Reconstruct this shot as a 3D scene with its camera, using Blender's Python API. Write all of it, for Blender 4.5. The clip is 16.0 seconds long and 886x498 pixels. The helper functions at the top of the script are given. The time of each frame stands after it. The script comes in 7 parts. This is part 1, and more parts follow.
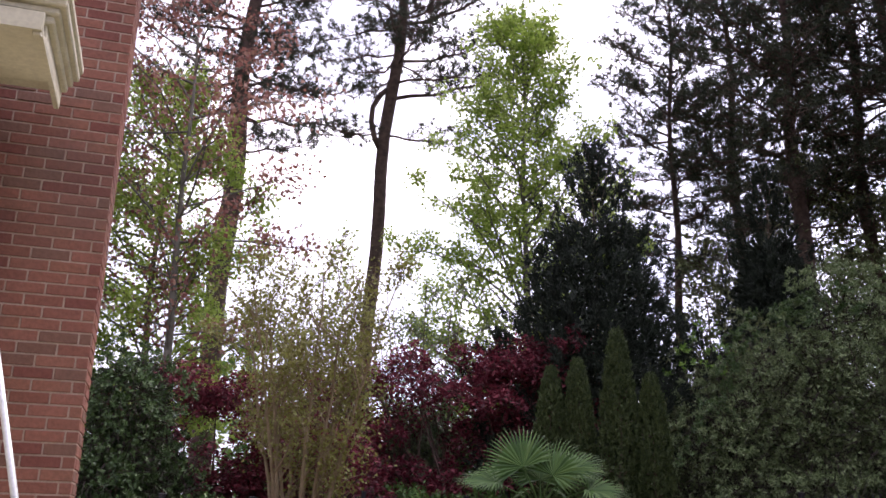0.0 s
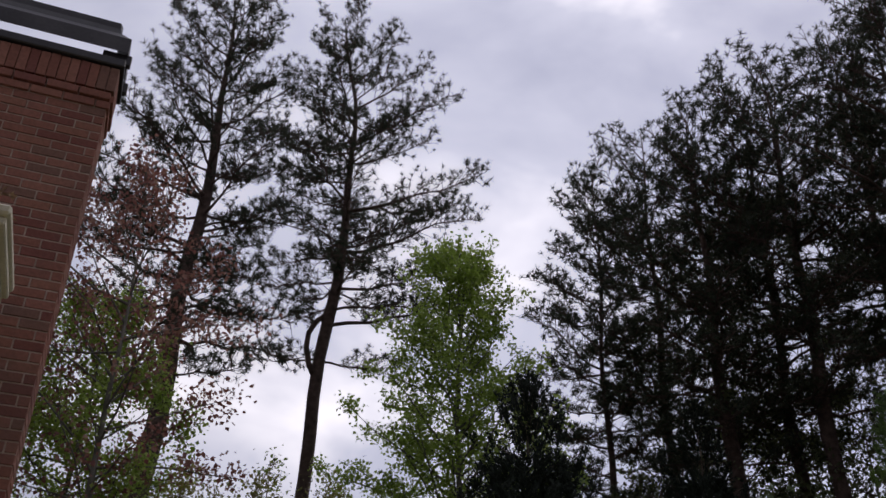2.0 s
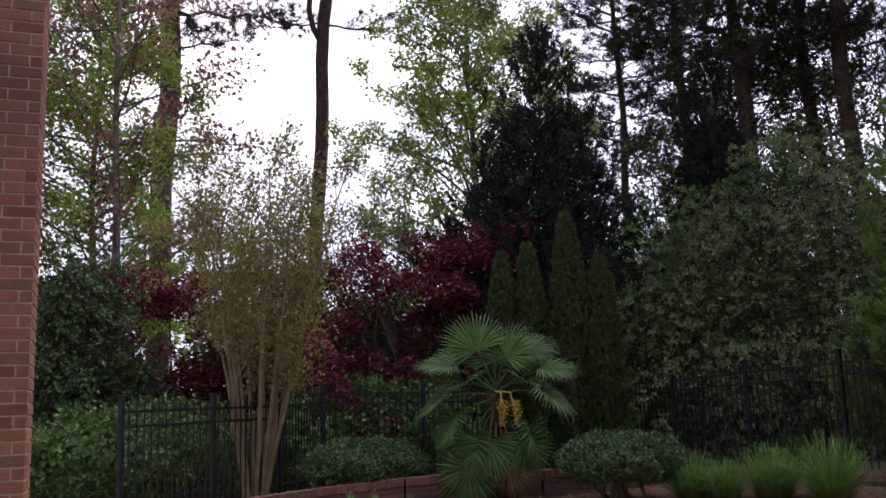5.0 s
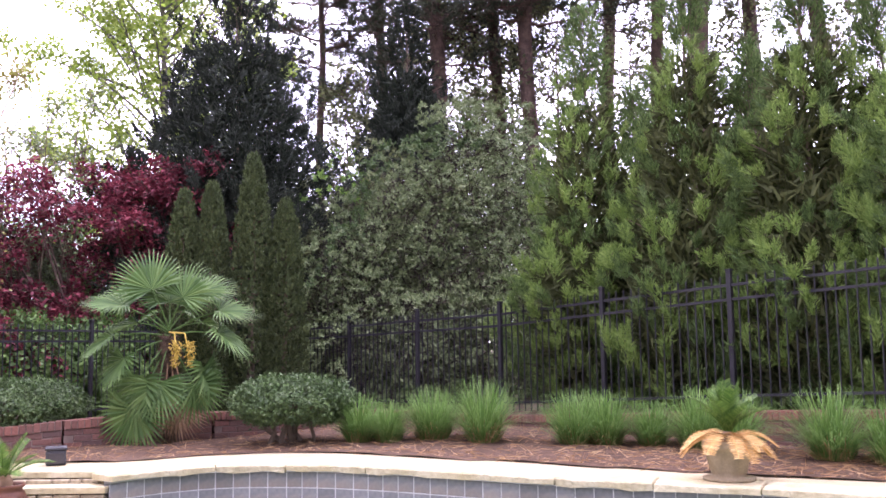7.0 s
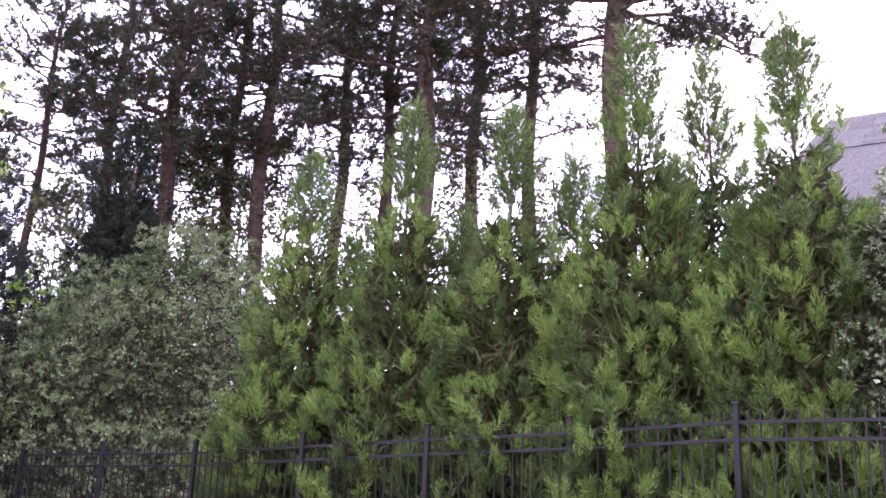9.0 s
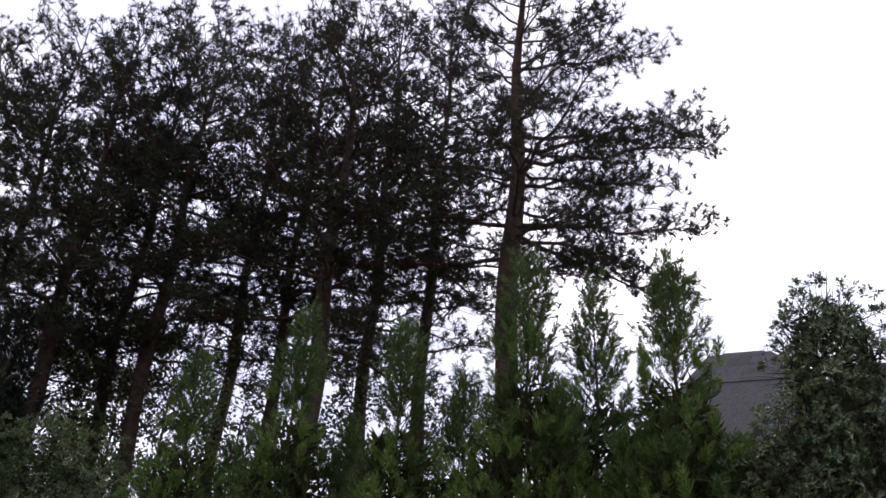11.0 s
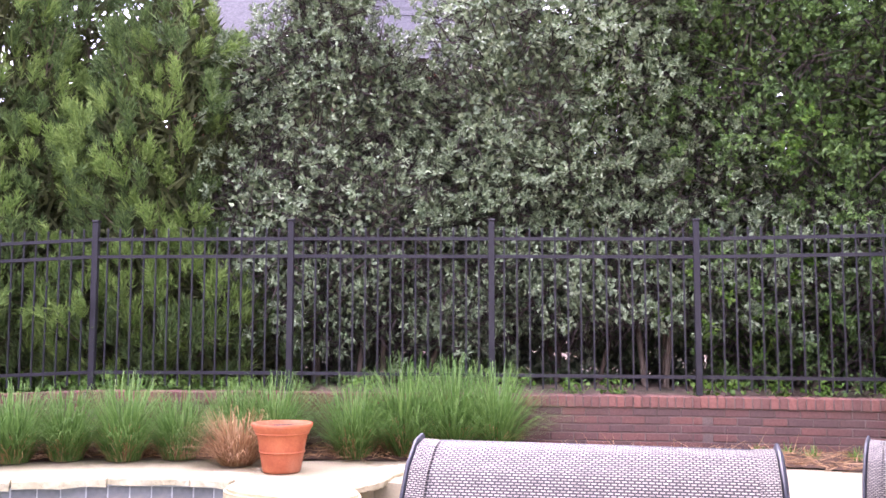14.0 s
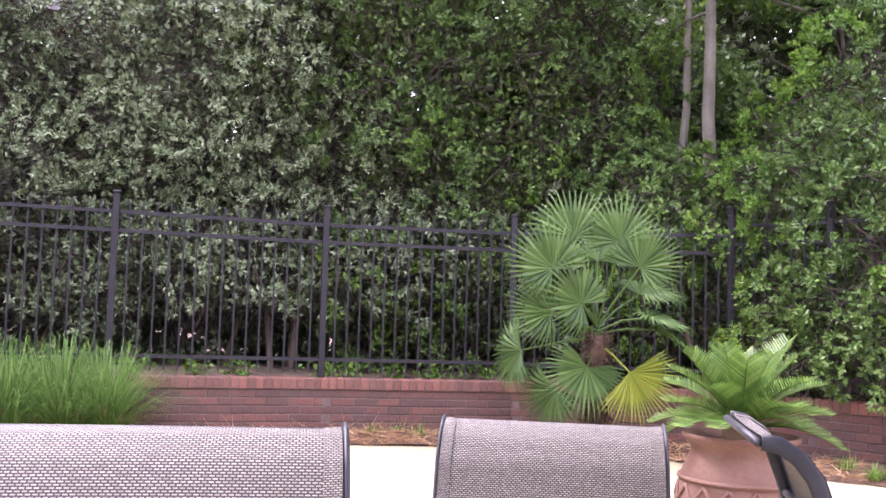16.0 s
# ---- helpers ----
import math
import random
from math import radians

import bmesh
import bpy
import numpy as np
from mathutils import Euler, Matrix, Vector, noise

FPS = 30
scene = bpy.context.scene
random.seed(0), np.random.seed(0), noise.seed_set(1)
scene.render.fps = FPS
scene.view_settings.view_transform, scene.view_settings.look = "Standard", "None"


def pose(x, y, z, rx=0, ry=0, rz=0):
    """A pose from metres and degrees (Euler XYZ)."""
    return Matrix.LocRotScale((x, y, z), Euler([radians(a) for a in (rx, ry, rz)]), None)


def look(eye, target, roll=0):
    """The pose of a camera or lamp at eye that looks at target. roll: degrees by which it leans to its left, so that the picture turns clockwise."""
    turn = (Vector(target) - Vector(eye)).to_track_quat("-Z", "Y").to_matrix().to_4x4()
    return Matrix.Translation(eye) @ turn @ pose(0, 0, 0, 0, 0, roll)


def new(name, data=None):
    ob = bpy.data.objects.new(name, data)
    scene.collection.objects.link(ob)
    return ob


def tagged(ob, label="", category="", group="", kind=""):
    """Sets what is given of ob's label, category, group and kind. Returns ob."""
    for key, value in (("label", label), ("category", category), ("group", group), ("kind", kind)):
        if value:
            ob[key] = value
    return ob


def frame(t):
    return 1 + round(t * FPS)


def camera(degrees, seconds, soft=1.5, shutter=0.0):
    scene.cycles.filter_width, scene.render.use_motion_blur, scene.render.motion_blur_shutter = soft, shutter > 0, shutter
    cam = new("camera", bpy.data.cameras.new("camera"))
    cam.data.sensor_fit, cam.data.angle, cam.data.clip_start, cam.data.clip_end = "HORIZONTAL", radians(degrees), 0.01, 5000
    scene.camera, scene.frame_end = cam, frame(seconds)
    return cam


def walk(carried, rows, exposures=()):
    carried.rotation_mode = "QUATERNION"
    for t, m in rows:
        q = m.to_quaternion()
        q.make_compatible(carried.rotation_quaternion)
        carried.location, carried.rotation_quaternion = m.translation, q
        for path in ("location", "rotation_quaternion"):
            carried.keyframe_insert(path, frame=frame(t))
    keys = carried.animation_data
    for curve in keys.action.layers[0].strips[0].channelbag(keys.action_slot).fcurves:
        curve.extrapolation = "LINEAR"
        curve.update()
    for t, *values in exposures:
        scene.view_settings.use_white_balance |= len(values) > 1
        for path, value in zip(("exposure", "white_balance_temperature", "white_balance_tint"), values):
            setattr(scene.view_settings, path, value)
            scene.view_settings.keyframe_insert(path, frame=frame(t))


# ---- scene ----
cam = camera(50.97, 16.0, soft=1.6)
walk(cam, [
    (0.0, pose(-0.002, 0.220, 1.380, 106.76, -1.33, 0.00)),
    (0.5, pose(0.001, 0.220, 1.380, 110.89, -1.37, -0.79)),
    (1.0, pose(0.007, 0.220, 1.380, 113.81, -1.61, -2.42)),
    (1.5, pose(0.011, 0.220, 1.380, 115.85, -1.49, -3.67)),
    (2.0, pose(0.014, 0.220, 1.380, 120.86, -1.12, -4.22)),
    (2.5, pose(0.019, 0.219, 1.380, 122.38, -0.76, -5.56)),
    (3.0, pose(-0.003, 0.220, 1.380, 121.05, -2.05, -0.47)),
    (3.5, pose(-0.014, 0.220, 1.380, 118.50, -1.85, 2.58)),
    (4.0, pose(-0.010, 0.220, 1.380, 112.72, -0.58, 2.33)),
    (4.2, pose(-0.006, 0.220, 1.380, 109.63, -0.01, 1.53)),
    (6.3, pose(0.051, 0.214, 1.380, 94.20, 2.04, -13.34)),
    (6.5, pose(0.061, 0.211, 1.380, 94.58, 1.53, -15.86)),
    (7.0, pose(0.081, 0.204, 1.380, 96.10, 0.75, -21.64)),
    (7.5, pose(0.106, 0.193, 1.380, 98.08, -0.81, -28.97)),
    (8.0, pose(0.116, 0.187, 1.380, 97.25, -1.77, -32.03)),
    (8.5, pose(0.131, 0.177, 1.380, 99.82, -1.91, -36.82)),
    (9.0, pose(0.138, 0.171, 1.380, 105.14, -2.47, -39.60)),
    (9.2, pose(0.136, 0.173, 1.380, 107.17, -2.63, -39.04)),
    (11.3, pose(0.161, 0.150, 1.380, 119.61, -5.21, -49.92)),
    (11.5, pose(0.173, 0.136, 1.380, 117.71, -4.33, -54.25)),
    (12.0, pose(0.195, 0.102, 1.380, 112.50, -2.42, -63.24)),
    (12.5, pose(0.201, 0.089, 1.380, 105.74, -0.81, -66.41)),
    (13.0, pose(0.205, 0.079, 1.380, 100.95, -0.35, -68.95)),
    (13.5, pose(0.211, 0.062, 1.380, 97.64, -0.11, -73.77)),
    (14.0, pose(0.214, 0.052, 1.380, 94.91, -0.08, -76.39)),
    (14.5, pose(0.216, 0.039, 1.380, 93.19, -0.03, -79.72)),
    (15.0, pose(0.220, 0.014, 1.380, 93.18, -0.58, -86.27)),
    (15.5, pose(0.220, -0.009, 1.380, 93.22, -1.07, -92.38)),
    (16.0, pose(0.218, -0.032, 1.380, 94.15, -1.73, -98.46)),
], exposures=[
(0.0, 1.15, 6500, 26), (0.5, 0.45, 6500, 26), (1.0, 0.0, 6500, 26), (1.5, -0.4, 6500, 22), (2.0, -0.7, 6500, 18), (2.5, -0.8, 6500, 18), (3.0, -0.85, 6500, 18), (3.5, -1.0, 6500, 18),
    (4.0, -0.92, 6500, 18), (4.2, -0.75, 6500, 18), (6.3, 2.55, 6380, 38), (7.0, 2.75, 6350, 38), (7.5, 2.92, 6250, 38), (8.0, 2.7, 6250, 41), (8.5, 2.8, 6250, 42), (9.2, 2.8, 6250, 42), (11.3, -0.2, 6500, 19), (12.0, -0.8, 6500, 19),
    (12.5, 0.15, 6500, 19), (13.0, 2.35, 6150, 43), (13.5, 3.0, 6150, 43), (14.0, 3.28, 6150, 43), (14.5, 3.3, 6150, 43), (15.0, 3.18, 6350, 38), (15.5, 3.13, 6350, 38), (16.0, 3.05, 6350, 38),
])


# ---- light ----
world = bpy.data.worlds.new("world")
scene.world = world
world.use_nodes = True
SUN_AZ, SUN_EL = 48.0, 52.0


def build_sky():
    nt = world.node_tree
    nt.nodes.clear()
    nd, lk = nt.nodes.new, nt.links.new
    out = nd("ShaderNodeOutputWorld")
    sky = nd("ShaderNodeTexSky")
    sky.sky_type = "NISHITA"
    sky.sun_disc = False
    sky.sun_elevation = radians(SUN_EL)
    sky.sun_rotation = radians(SUN_AZ)
    blue = nd("ShaderNodeBackground")
    blue.inputs["Strength"].default_value = 0.1
    lk(sky.outputs["Color"], blue.inputs["Color"])
    co = nd("ShaderNodeTexCoord")
    mp = nd("ShaderNodeMapping")
    mp.inputs["Scale"].default_value = (1.0, 1.0, 1.9)
    mp.inputs["Rotation"].default_value = (0, 0, radians(-14))
    lk(co.outputs["Generated"], mp.inputs["Vector"])
    n1 = nd("ShaderNodeTexNoise")
    n1.inputs["Scale"].default_value = 2.6
    n1.inputs["Detail"].default_value = 5.0
    n1.inputs["Roughness"].default_value = 0.5
    n1.inputs["Distortion"].default_value = 0.4
    lk(mp.outputs["Vector"], n1.inputs["Vector"])
    ramp = nd("ShaderNodeValToRGB")
    e = ramp.color_ramp.elements
    e[0].position, e[0].color = 0.33, (0.45, 0.48, 0.60, 1)
    e[1].position, e[1].color = 0.67, (1.25, 1.24, 1.27, 1)
    m = ramp.color_ramp.elements.new(0.50)
    m.color = (0.64, 0.67, 0.78, 1)
    lk(n1.outputs["Fac"], ramp.inputs["Fac"])
    # thin cloud is brighter towards the veiled sun and dimmer away from it
    dot = nd("ShaderNodeVectorMath")
    dot.operation = "DOT_PRODUCT"
    dot.inputs[1].default_value = (math.sin(radians(SUN_AZ)) * math.cos(radians(SUN_EL)), math.cos(radians(SUN_AZ)) * math.cos(radians(SUN_EL)), math.sin(radians(SUN_EL)))
    lk(co.outputs["Generated"], dot.inputs[0])
    grad = nd("ShaderNodeMapRange")
    grad.interpolation_type = "SMOOTHSTEP"
    grad.inputs["From Min"].default_value = -0.35
    grad.inputs["From Max"].default_value = 0.95
    grad.inputs["To Min"].default_value = 0.42
    grad.inputs["To Max"].default_value = 1.75
    lk(dot.outputs["Value"], grad.inputs["Value"])
    cloud = nd("ShaderNodeBackground")
    lk(grad.outputs["Result"], cloud.inputs["Strength"])
    lk(ramp.outputs["Color"], cloud.inputs["Color"])
    mix = nd("ShaderNodeMixShader")
    mix.inputs[0].default_value = 0.88
    lk(blue.outputs[0], mix.inputs[1])
    lk(cloud.outputs[0], mix.inputs[2])
    lk(mix.outputs[0], out.inputs["Surface"])


build_sky()
sun_data = bpy.data.lights.new("sun", "SUN")
sun_data.energy, sun_data.angle, sun_data.color = 1.3, radians(14), (1.0, 0.96, 0.88)
sun = new("sun", sun_data)
sun.matrix_world = look((0, 0, 40), Vector((0, 0, 40)) - Vector((
    math.sin(radians(SUN_AZ)) * math.cos(radians(SUN_EL)),
    math.cos(radians(SUN_AZ)) * math.cos(radians(SUN_EL)), math.sin(radians(SUN_EL)))))


# ---- materials ----
def mat_base(name):
    m = bpy.data.materials.new(name)
    m.use_nodes = True
    nt = m.node_tree
    return m, nt, nt.nodes["Principled BSDF"], nt.nodes.new, nt.links.new


def leaf_mat(name, dark, mid, light, rough=0.5, through_light=0.25, patch=1.2, spec=0.4):
    """Leaves: colour varies from leaf to leaf and in soft patches; some light passes through."""
    m, nt, p, nd, lk = mat_base(name)
    geo = nd("ShaderNodeNewGeometry")
    co = nd("ShaderNodeTexCoord")
    nz = nd("ShaderNodeTexNoise")
    nz.inputs["Scale"].default_value = patch
    nz.inputs["Detail"].default_value = 3.0
    lk(co.outputs["Object"], nz.inputs["Vector"])
    mx = nd("ShaderNodeMath")
    mx.operation = "MULTIPLY_ADD"
    mx.inputs[1].default_value = 0.55
    lk(geo.outputs["Random Per Island"], mx.inputs[0])
    sc = nd("ShaderNodeMath")
    sc.operation = "MULTIPLY"
    sc.inputs[1].default_value = 0.55
    lk(nz.outputs["Fac"], sc.inputs[0])
    lk(sc.outputs[0], mx.inputs[2])
    rp = nd("ShaderNodeValToRGB")
    e = rp.color_ramp.elements
    e[0].position, e[0].color = 0.2, (*dark, 1)
    e[1].position, e[1].color = 0.9, (*light, 1)
    k = e.new(0.55)
    k.color = (*mid, 1)
    lk(mx.outputs[0], rp.inputs["Fac"])
    lk(rp.outputs["Color"], p.inputs["Base Color"])
    p.inputs["Roughness"].default_value = rough
    p.inputs["Specular IOR Level"].default_value = spec
    tr = nd("ShaderNodeBsdfTranslucent")
    lk(rp.outputs["Color"], tr.inputs["Color"])
    mixs = nd("ShaderNodeMixShader")
    mixs.inputs[0].default_value = through_light
    lk(p.outputs[0], mixs.inputs[1])
    lk(tr.outputs[0], mixs.inputs[2])
    lk(mixs.outputs[0], nt.nodes["Material Output"].inputs["Surface"])
    return m


def rough_mat(name, c1, c2, scale=8.0, rough=0.85, bump=0.3, fine=60.0, metal=0.0, per_piece=0.0, stain=None, spec=0.3, dist=0.01):
    """A worn solid surface: two colours in patches, fine grain, relief, optional stains and change from piece to piece."""
    m, nt, p, nd, lk = mat_base(name)
    co = nd("ShaderNodeTexCoord")
    n1 = nd("ShaderNodeTexNoise")
    n1.inputs["Scale"].default_value = scale
    n1.inputs["Detail"].default_value = 6.0
    lk(co.outputs["Object"], n1.inputs["Vector"])
    n2 = nd("ShaderNodeTexNoise")
    n2.inputs["Scale"].default_value = fine
    n2.inputs["Detail"].default_value = 4.0
    lk(co.outputs["Object"], n2.inputs["Vector"])
    rp = nd("ShaderNodeValToRGB")
    e = rp.color_ramp.elements
    e[0].position, e[0].color = 0.3, (*c1, 1)
    e[1].position, e[1].color = 0.7, (*c2, 1)
    lk(n1.outputs["Fac"], rp.inputs["Fac"])
    col = rp.outputs["Color"]
    gm = nd("ShaderNodeMix")
    gm.data_type, gm.blend_type = "RGBA", "MULTIPLY"
    gm.inputs["Factor"].default_value = 0.35
    lk(col, gm.inputs["A"])
    g2 = nd("ShaderNodeValToRGB")
    g2.color_ramp.elements[0].position, g2.color_ramp.elements[0].color = 0.3, (0.45, 0.45, 0.45, 1)
    g2.color_ramp.elements[1].position, g2.color_ramp.elements[1].color = 0.7, (1, 1, 1, 1)
    lk(n2.outputs["Fac"], g2.inputs["Fac"])
    lk(g2.outputs["Color"], gm.inputs["B"])
    col = gm.outputs["Result"]
    if stain:
        n3 = nd("ShaderNodeTexNoise")
        n3.inputs["Scale"].default_value = scale * 0.28
        n3.inputs["Detail"].default_value = 7.0
        lk(co.outputs["Object"], n3.inputs["Vector"])
        r3 = nd("ShaderNodeValToRGB")
        r3.color_ramp.elements[0].position = 0.48
        r3.color_ramp.elements[1].position = 0.66
        lk(n3.outputs["Fac"], r3.inputs["Fac"])
        sm = nd("ShaderNodeMix")
        sm.data_type = "RGBA"
        sf = nd("ShaderNodeMath")
        sf.operation = "MULTIPLY"
        sf.inputs[1].default_value = 0.7
        lk(r3.outputs["Color"], sf.inputs[0])
        lk(sf.outputs[0], sm.inputs["Factor"])
        lk(col, sm.inputs["A"])
        sm.inputs["B"].default_value = (*stain, 1)
        col = sm.outputs["Result"]
    if per_piece:
        oi = nd("ShaderNodeObjectInfo")
        hs = nd("ShaderNodeHueSaturation")
        mr = nd("ShaderNodeMapRange")
        mr.inputs["To Min"].default_value = 1 - per_piece
        mr.inputs["To Max"].default_value = 1 + per_piece
        lk(oi.outputs["Random"], mr.inputs["Value"])
        lk(mr.outputs["Result"], hs.inputs["Value"])
        lk(col, hs.inputs["Color"])
        col = hs.outputs["Color"]
    lk(col, p.inputs["Base Color"])
    p.inputs["Roughness"].default_value = rough
    p.inputs["Metallic"].default_value = metal
    p.inputs["Specular IOR Level"].default_value = spec
    bp = nd("ShaderNodeBump")
    bp.inputs["Strength"].default_value = bump
    bp.inputs["Distance"].default_value = dist
    lk(n2.outputs["Fac"], bp.inputs["Height"])
    lk(bp.outputs["Normal"], p.inputs["Normal"])
    return m


def brick_mat(name, hues, rough=0.9):
    """Fired clay, its colour chosen brick by brick."""
    m, nt, p, nd, lk = mat_base(name)
    oi = nd("ShaderNodeObjectInfo")
    geo = nd("ShaderNodeNewGeometry")
    ad = nd("ShaderNodeMath")
    ad.operation = "ADD"
    lk(oi.outputs["Random"], ad.inputs[0])
    lk(geo.outputs["Random Per Island"], ad.inputs[1])
    fr = nd("ShaderNodeMath")
    fr.operation = "FRACT"
    lk(ad.outputs[0], fr.inputs[0])
    rp = nd("ShaderNodeValToRGB")
    rp.color_ramp.interpolation = "CONSTANT"
    e = rp.color_ramp.elements
    e[0].position, e[0].color = 0.0, (*hues[0], 1)
    e[1].position, e[1].color = 1.0 / len(hues), (*hues[1], 1)
    for i, h in enumerate(hues[2:]):
        e.new((i + 2) / len(hues)).color = (*h, 1)
    lk(fr.outputs[0], rp.inputs["Fac"])
    co = nd("ShaderNodeTexCoord")
    n2 = nd("ShaderNodeTexNoise")
    n2.inputs["Scale"].default_value = 45.0
    n2.inputs["Detail"].default_value = 5.0
    lk(geo.outputs["Position"], n2.inputs["Vector"])
    n3 = nd("ShaderNodeTexNoise")
    n3.inputs["Scale"].default_value = 1.6
    n3.inputs["Detail"].default_value = 6.0
    lk(geo.outputs["Position"], n3.inputs["Vector"])
    g = nd("ShaderNodeMix")
    g.data_type, g.blend_type = "RGBA", "MULTIPLY"
    g.inputs["Factor"].default_value = 0.5
    gr = nd("ShaderNodeValToRGB")
    gr.color_ramp.elements[0].position, gr.color_ramp.elements[0].color = 0.3, (0.5, 0.48, 0.46, 1)
    gr.color_ramp.elements[1].position, gr.color_ramp.elements[1].color = 0.65, (1.05, 1.05, 1.05, 1)
    lk(n2.outputs["Fac"], gr.inputs["Fac"])
    lk(rp.outputs["Color"], g.inputs["A"])
    lk(gr.outputs["Color"], g.inputs["B"])
    g3 = nd("ShaderNodeMix")
    g3.data_type = "RGBA"
    r3 = nd("ShaderNodeValToRGB")
    r3.color_ramp.elements[0].position, r3.color_ramp.elements[0].color = 0.5, (0, 0, 0, 1)
    r3.color_ramp.elements[1].position, r3.color_ramp.elements[1].color = 0.72, (0.4, 0.4, 0.4, 1)
    lk(n3.outputs["Fac"], r3.inputs["Fac"])
    lk(r3.outputs["Color"], g3.inputs["Factor"])
    lk(g.outputs["Result"], g3.inputs["A"])
    g3.inputs["B"].default_value = (0.10, 0.075, 0.065, 1)
    lk(g3.outputs["Result"], p.inputs["Base Color"])
    p.inputs["Roughness"].default_value = rough
    p.inputs["Specular IOR Level"].default_value = 0.25
    bp = nd("ShaderNodeBump")
    bp.inputs["Strength"].default_value = 0.5
    bp.inputs["Distance"].default_value = 0.006
    lk(n2.outputs["Fac"], bp.inputs["Height"])
    lk(bp.outputs["Normal"], p.inputs["Normal"])
    return m


def woven_mat(name, light, dark, scale):
    """Woven mesh cloth: two crossing thread waves with relief."""
    m, nt, p, nd, lk = mat_base(name)
    co = nd("ShaderNodeTexCoord")
    mp = nd("ShaderNodeMapping")
    mp.inputs["Scale"].default_value = (scale, scale, scale)
    lk(co.outputs["UV"], mp.inputs["Vector"])
    ck = nd("ShaderNodeTexBrick")
    ck.inputs["Scale"].default_value = 1.0
    ck.inputs["Mortar Size"].default_value = 0.16
    ck.inputs["Mortar Smooth"].default_value = 0.5
    ck.inputs["Brick Width"].default_value = 0.9
    ck.inputs["Row Height"].default_value = 0.45
    ck.inputs["Color1"].default_value = (*light, 1)
    ck.inputs["Color2"].default_value = tuple(0.62 * c for c in light) + (1,)
    ck.inputs["Mortar"].default_value = (*dark, 1)
    lk(mp.outputs["Vector"], ck.inputs["Vector"])
    nz = nd("ShaderNodeTexNoise")
    nz.inputs["Scale"].default_value = 14.0
    nz.inputs["Detail"].default_value = 5.0
    lk(co.outputs["Object"], nz.inputs["Vector"])
    mm = nd("ShaderNodeMix")
    mm.data_type, mm.blend_type = "RGBA", "MULTIPLY"
    mm.inputs["Factor"].default_value = 0.4
    lk(ck.outputs["Color"], mm.inputs["A"])
    lk(nz.outputs["Color"], mm.inputs["B"])
    lk(ck.outputs["Color"], p.inputs["Base Color"])
    p.inputs["Roughness"].default_value = 0.75
    p.inputs["Specular IOR Level"].default_value = 0.2
    bp = nd("ShaderNodeBump")
    bp.invert = True
    bp.inputs["Strength"].default_value = 0.7
    bp.inputs["Distance"].default_value = 0.002
    lk(ck.outputs["Fac"], bp.inputs["Height"])
    lk(bp.outputs["Normal"], p.inputs["Normal"])
    return m


M_PINE_BARK = rough_mat("pine_bark", (0.055, 0.037, 0.031), (0.14, 0.095, 0.078), 5.0, 0.95, 0.9, 22.0, dist=0.04)
M_GREY_BARK = rough_mat("grey_bark", (0.10, 0.094, 0.075), (0.20, 0.188, 0.155), 4.0, 0.9, 0.5, 30.0)
M_CRAPE_BARK = rough_mat("crape_bark", (0.17, 0.12, 0.068), (0.27, 0.205, 0.13), 5.0, 0.7, 0.3, 25.0)
# bark of twigs inside the bushes, darkened to carry the shade of the hollows
M_SHADED_TWIG = rough_mat("shaded_twig_bark", (0.028, 0.022, 0.020), (0.065, 0.048, 0.042), 6.0, 0.95, 0.3)
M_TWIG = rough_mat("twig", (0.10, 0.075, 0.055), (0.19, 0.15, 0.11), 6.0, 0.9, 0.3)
M_PINE = leaf_mat("pine_needles", (0.020, 0.027, 0.018), (0.040, 0.052, 0.031), (0.078, 0.088, 0.048), 0.6, 0.2, 0.5, 0.3)
M_POPLAR = leaf_mat("spring_leaves", (0.16, 0.25, 0.036), (0.275, 0.385, 0.07), (0.43, 0.535, 0.14), 0.5, 0.55, 0.6)
M_MAPLE_BUD = leaf_mat("maple_buds", (0.15, 0.055, 0.05), (0.27, 0.125, 0.1), (0.36, 0.22, 0.16), 0.6, 0.4, 0.6)
M_UNDER = leaf_mat("understorey_leaves", (0.05, 0.065, 0.03), (0.10, 0.12, 0.055), (0.18, 0.20, 0.08), 0.6, 0.3, 0.6)
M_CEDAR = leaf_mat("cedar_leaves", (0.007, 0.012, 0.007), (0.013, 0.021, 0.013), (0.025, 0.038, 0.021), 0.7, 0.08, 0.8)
M_RED = leaf_mat("red_maple_leaves", (0.055, 0.010, 0.016), (0.15, 0.024, 0.040), (0.32, 0.065, 0.088), 0.55, 0.35, 0.9)
M_CRAPE = leaf_mat("crape_leaves", (0.14, 0.11, 0.03), (0.20, 0.205, 0.055), (0.29, 0.30, 0.10), 0.5, 0.4, 0.8)
M_SILVER = leaf_mat("silver_leaves", (0.072, 0.108, 0.044), (0.15, 0.205, 0.088), (0.25, 0.315, 0.155), 0.46, 0.18, 0.9, 0.3)
M_CRYPTO = leaf_mat("feathery_conifer", (0.040, 0.071, 0.024), (0.092, 0.154, 0.047), (0.165, 0.248, 0.080), 0.65, 0.3, 2.2, 0.25)
M_CRYPTO_NEW = leaf_mat("feathery_new_growth", (0.095, 0.165, 0.040), (0.168, 0.262, 0.065), (0.252, 0.355, 0.10), 0.65, 0.4, 2.2, 0.25)
# brownish inner foliage, its colour also darkened for the shade between plumes
M_CRYPTO_IN_SHADED = leaf_mat("feathery_inner_shaded", (0.035, 0.042, 0.017), (0.062, 0.076, 0.028), (0.10, 0.115, 0.042), 0.8, 0.15, 1.5, 0.2)
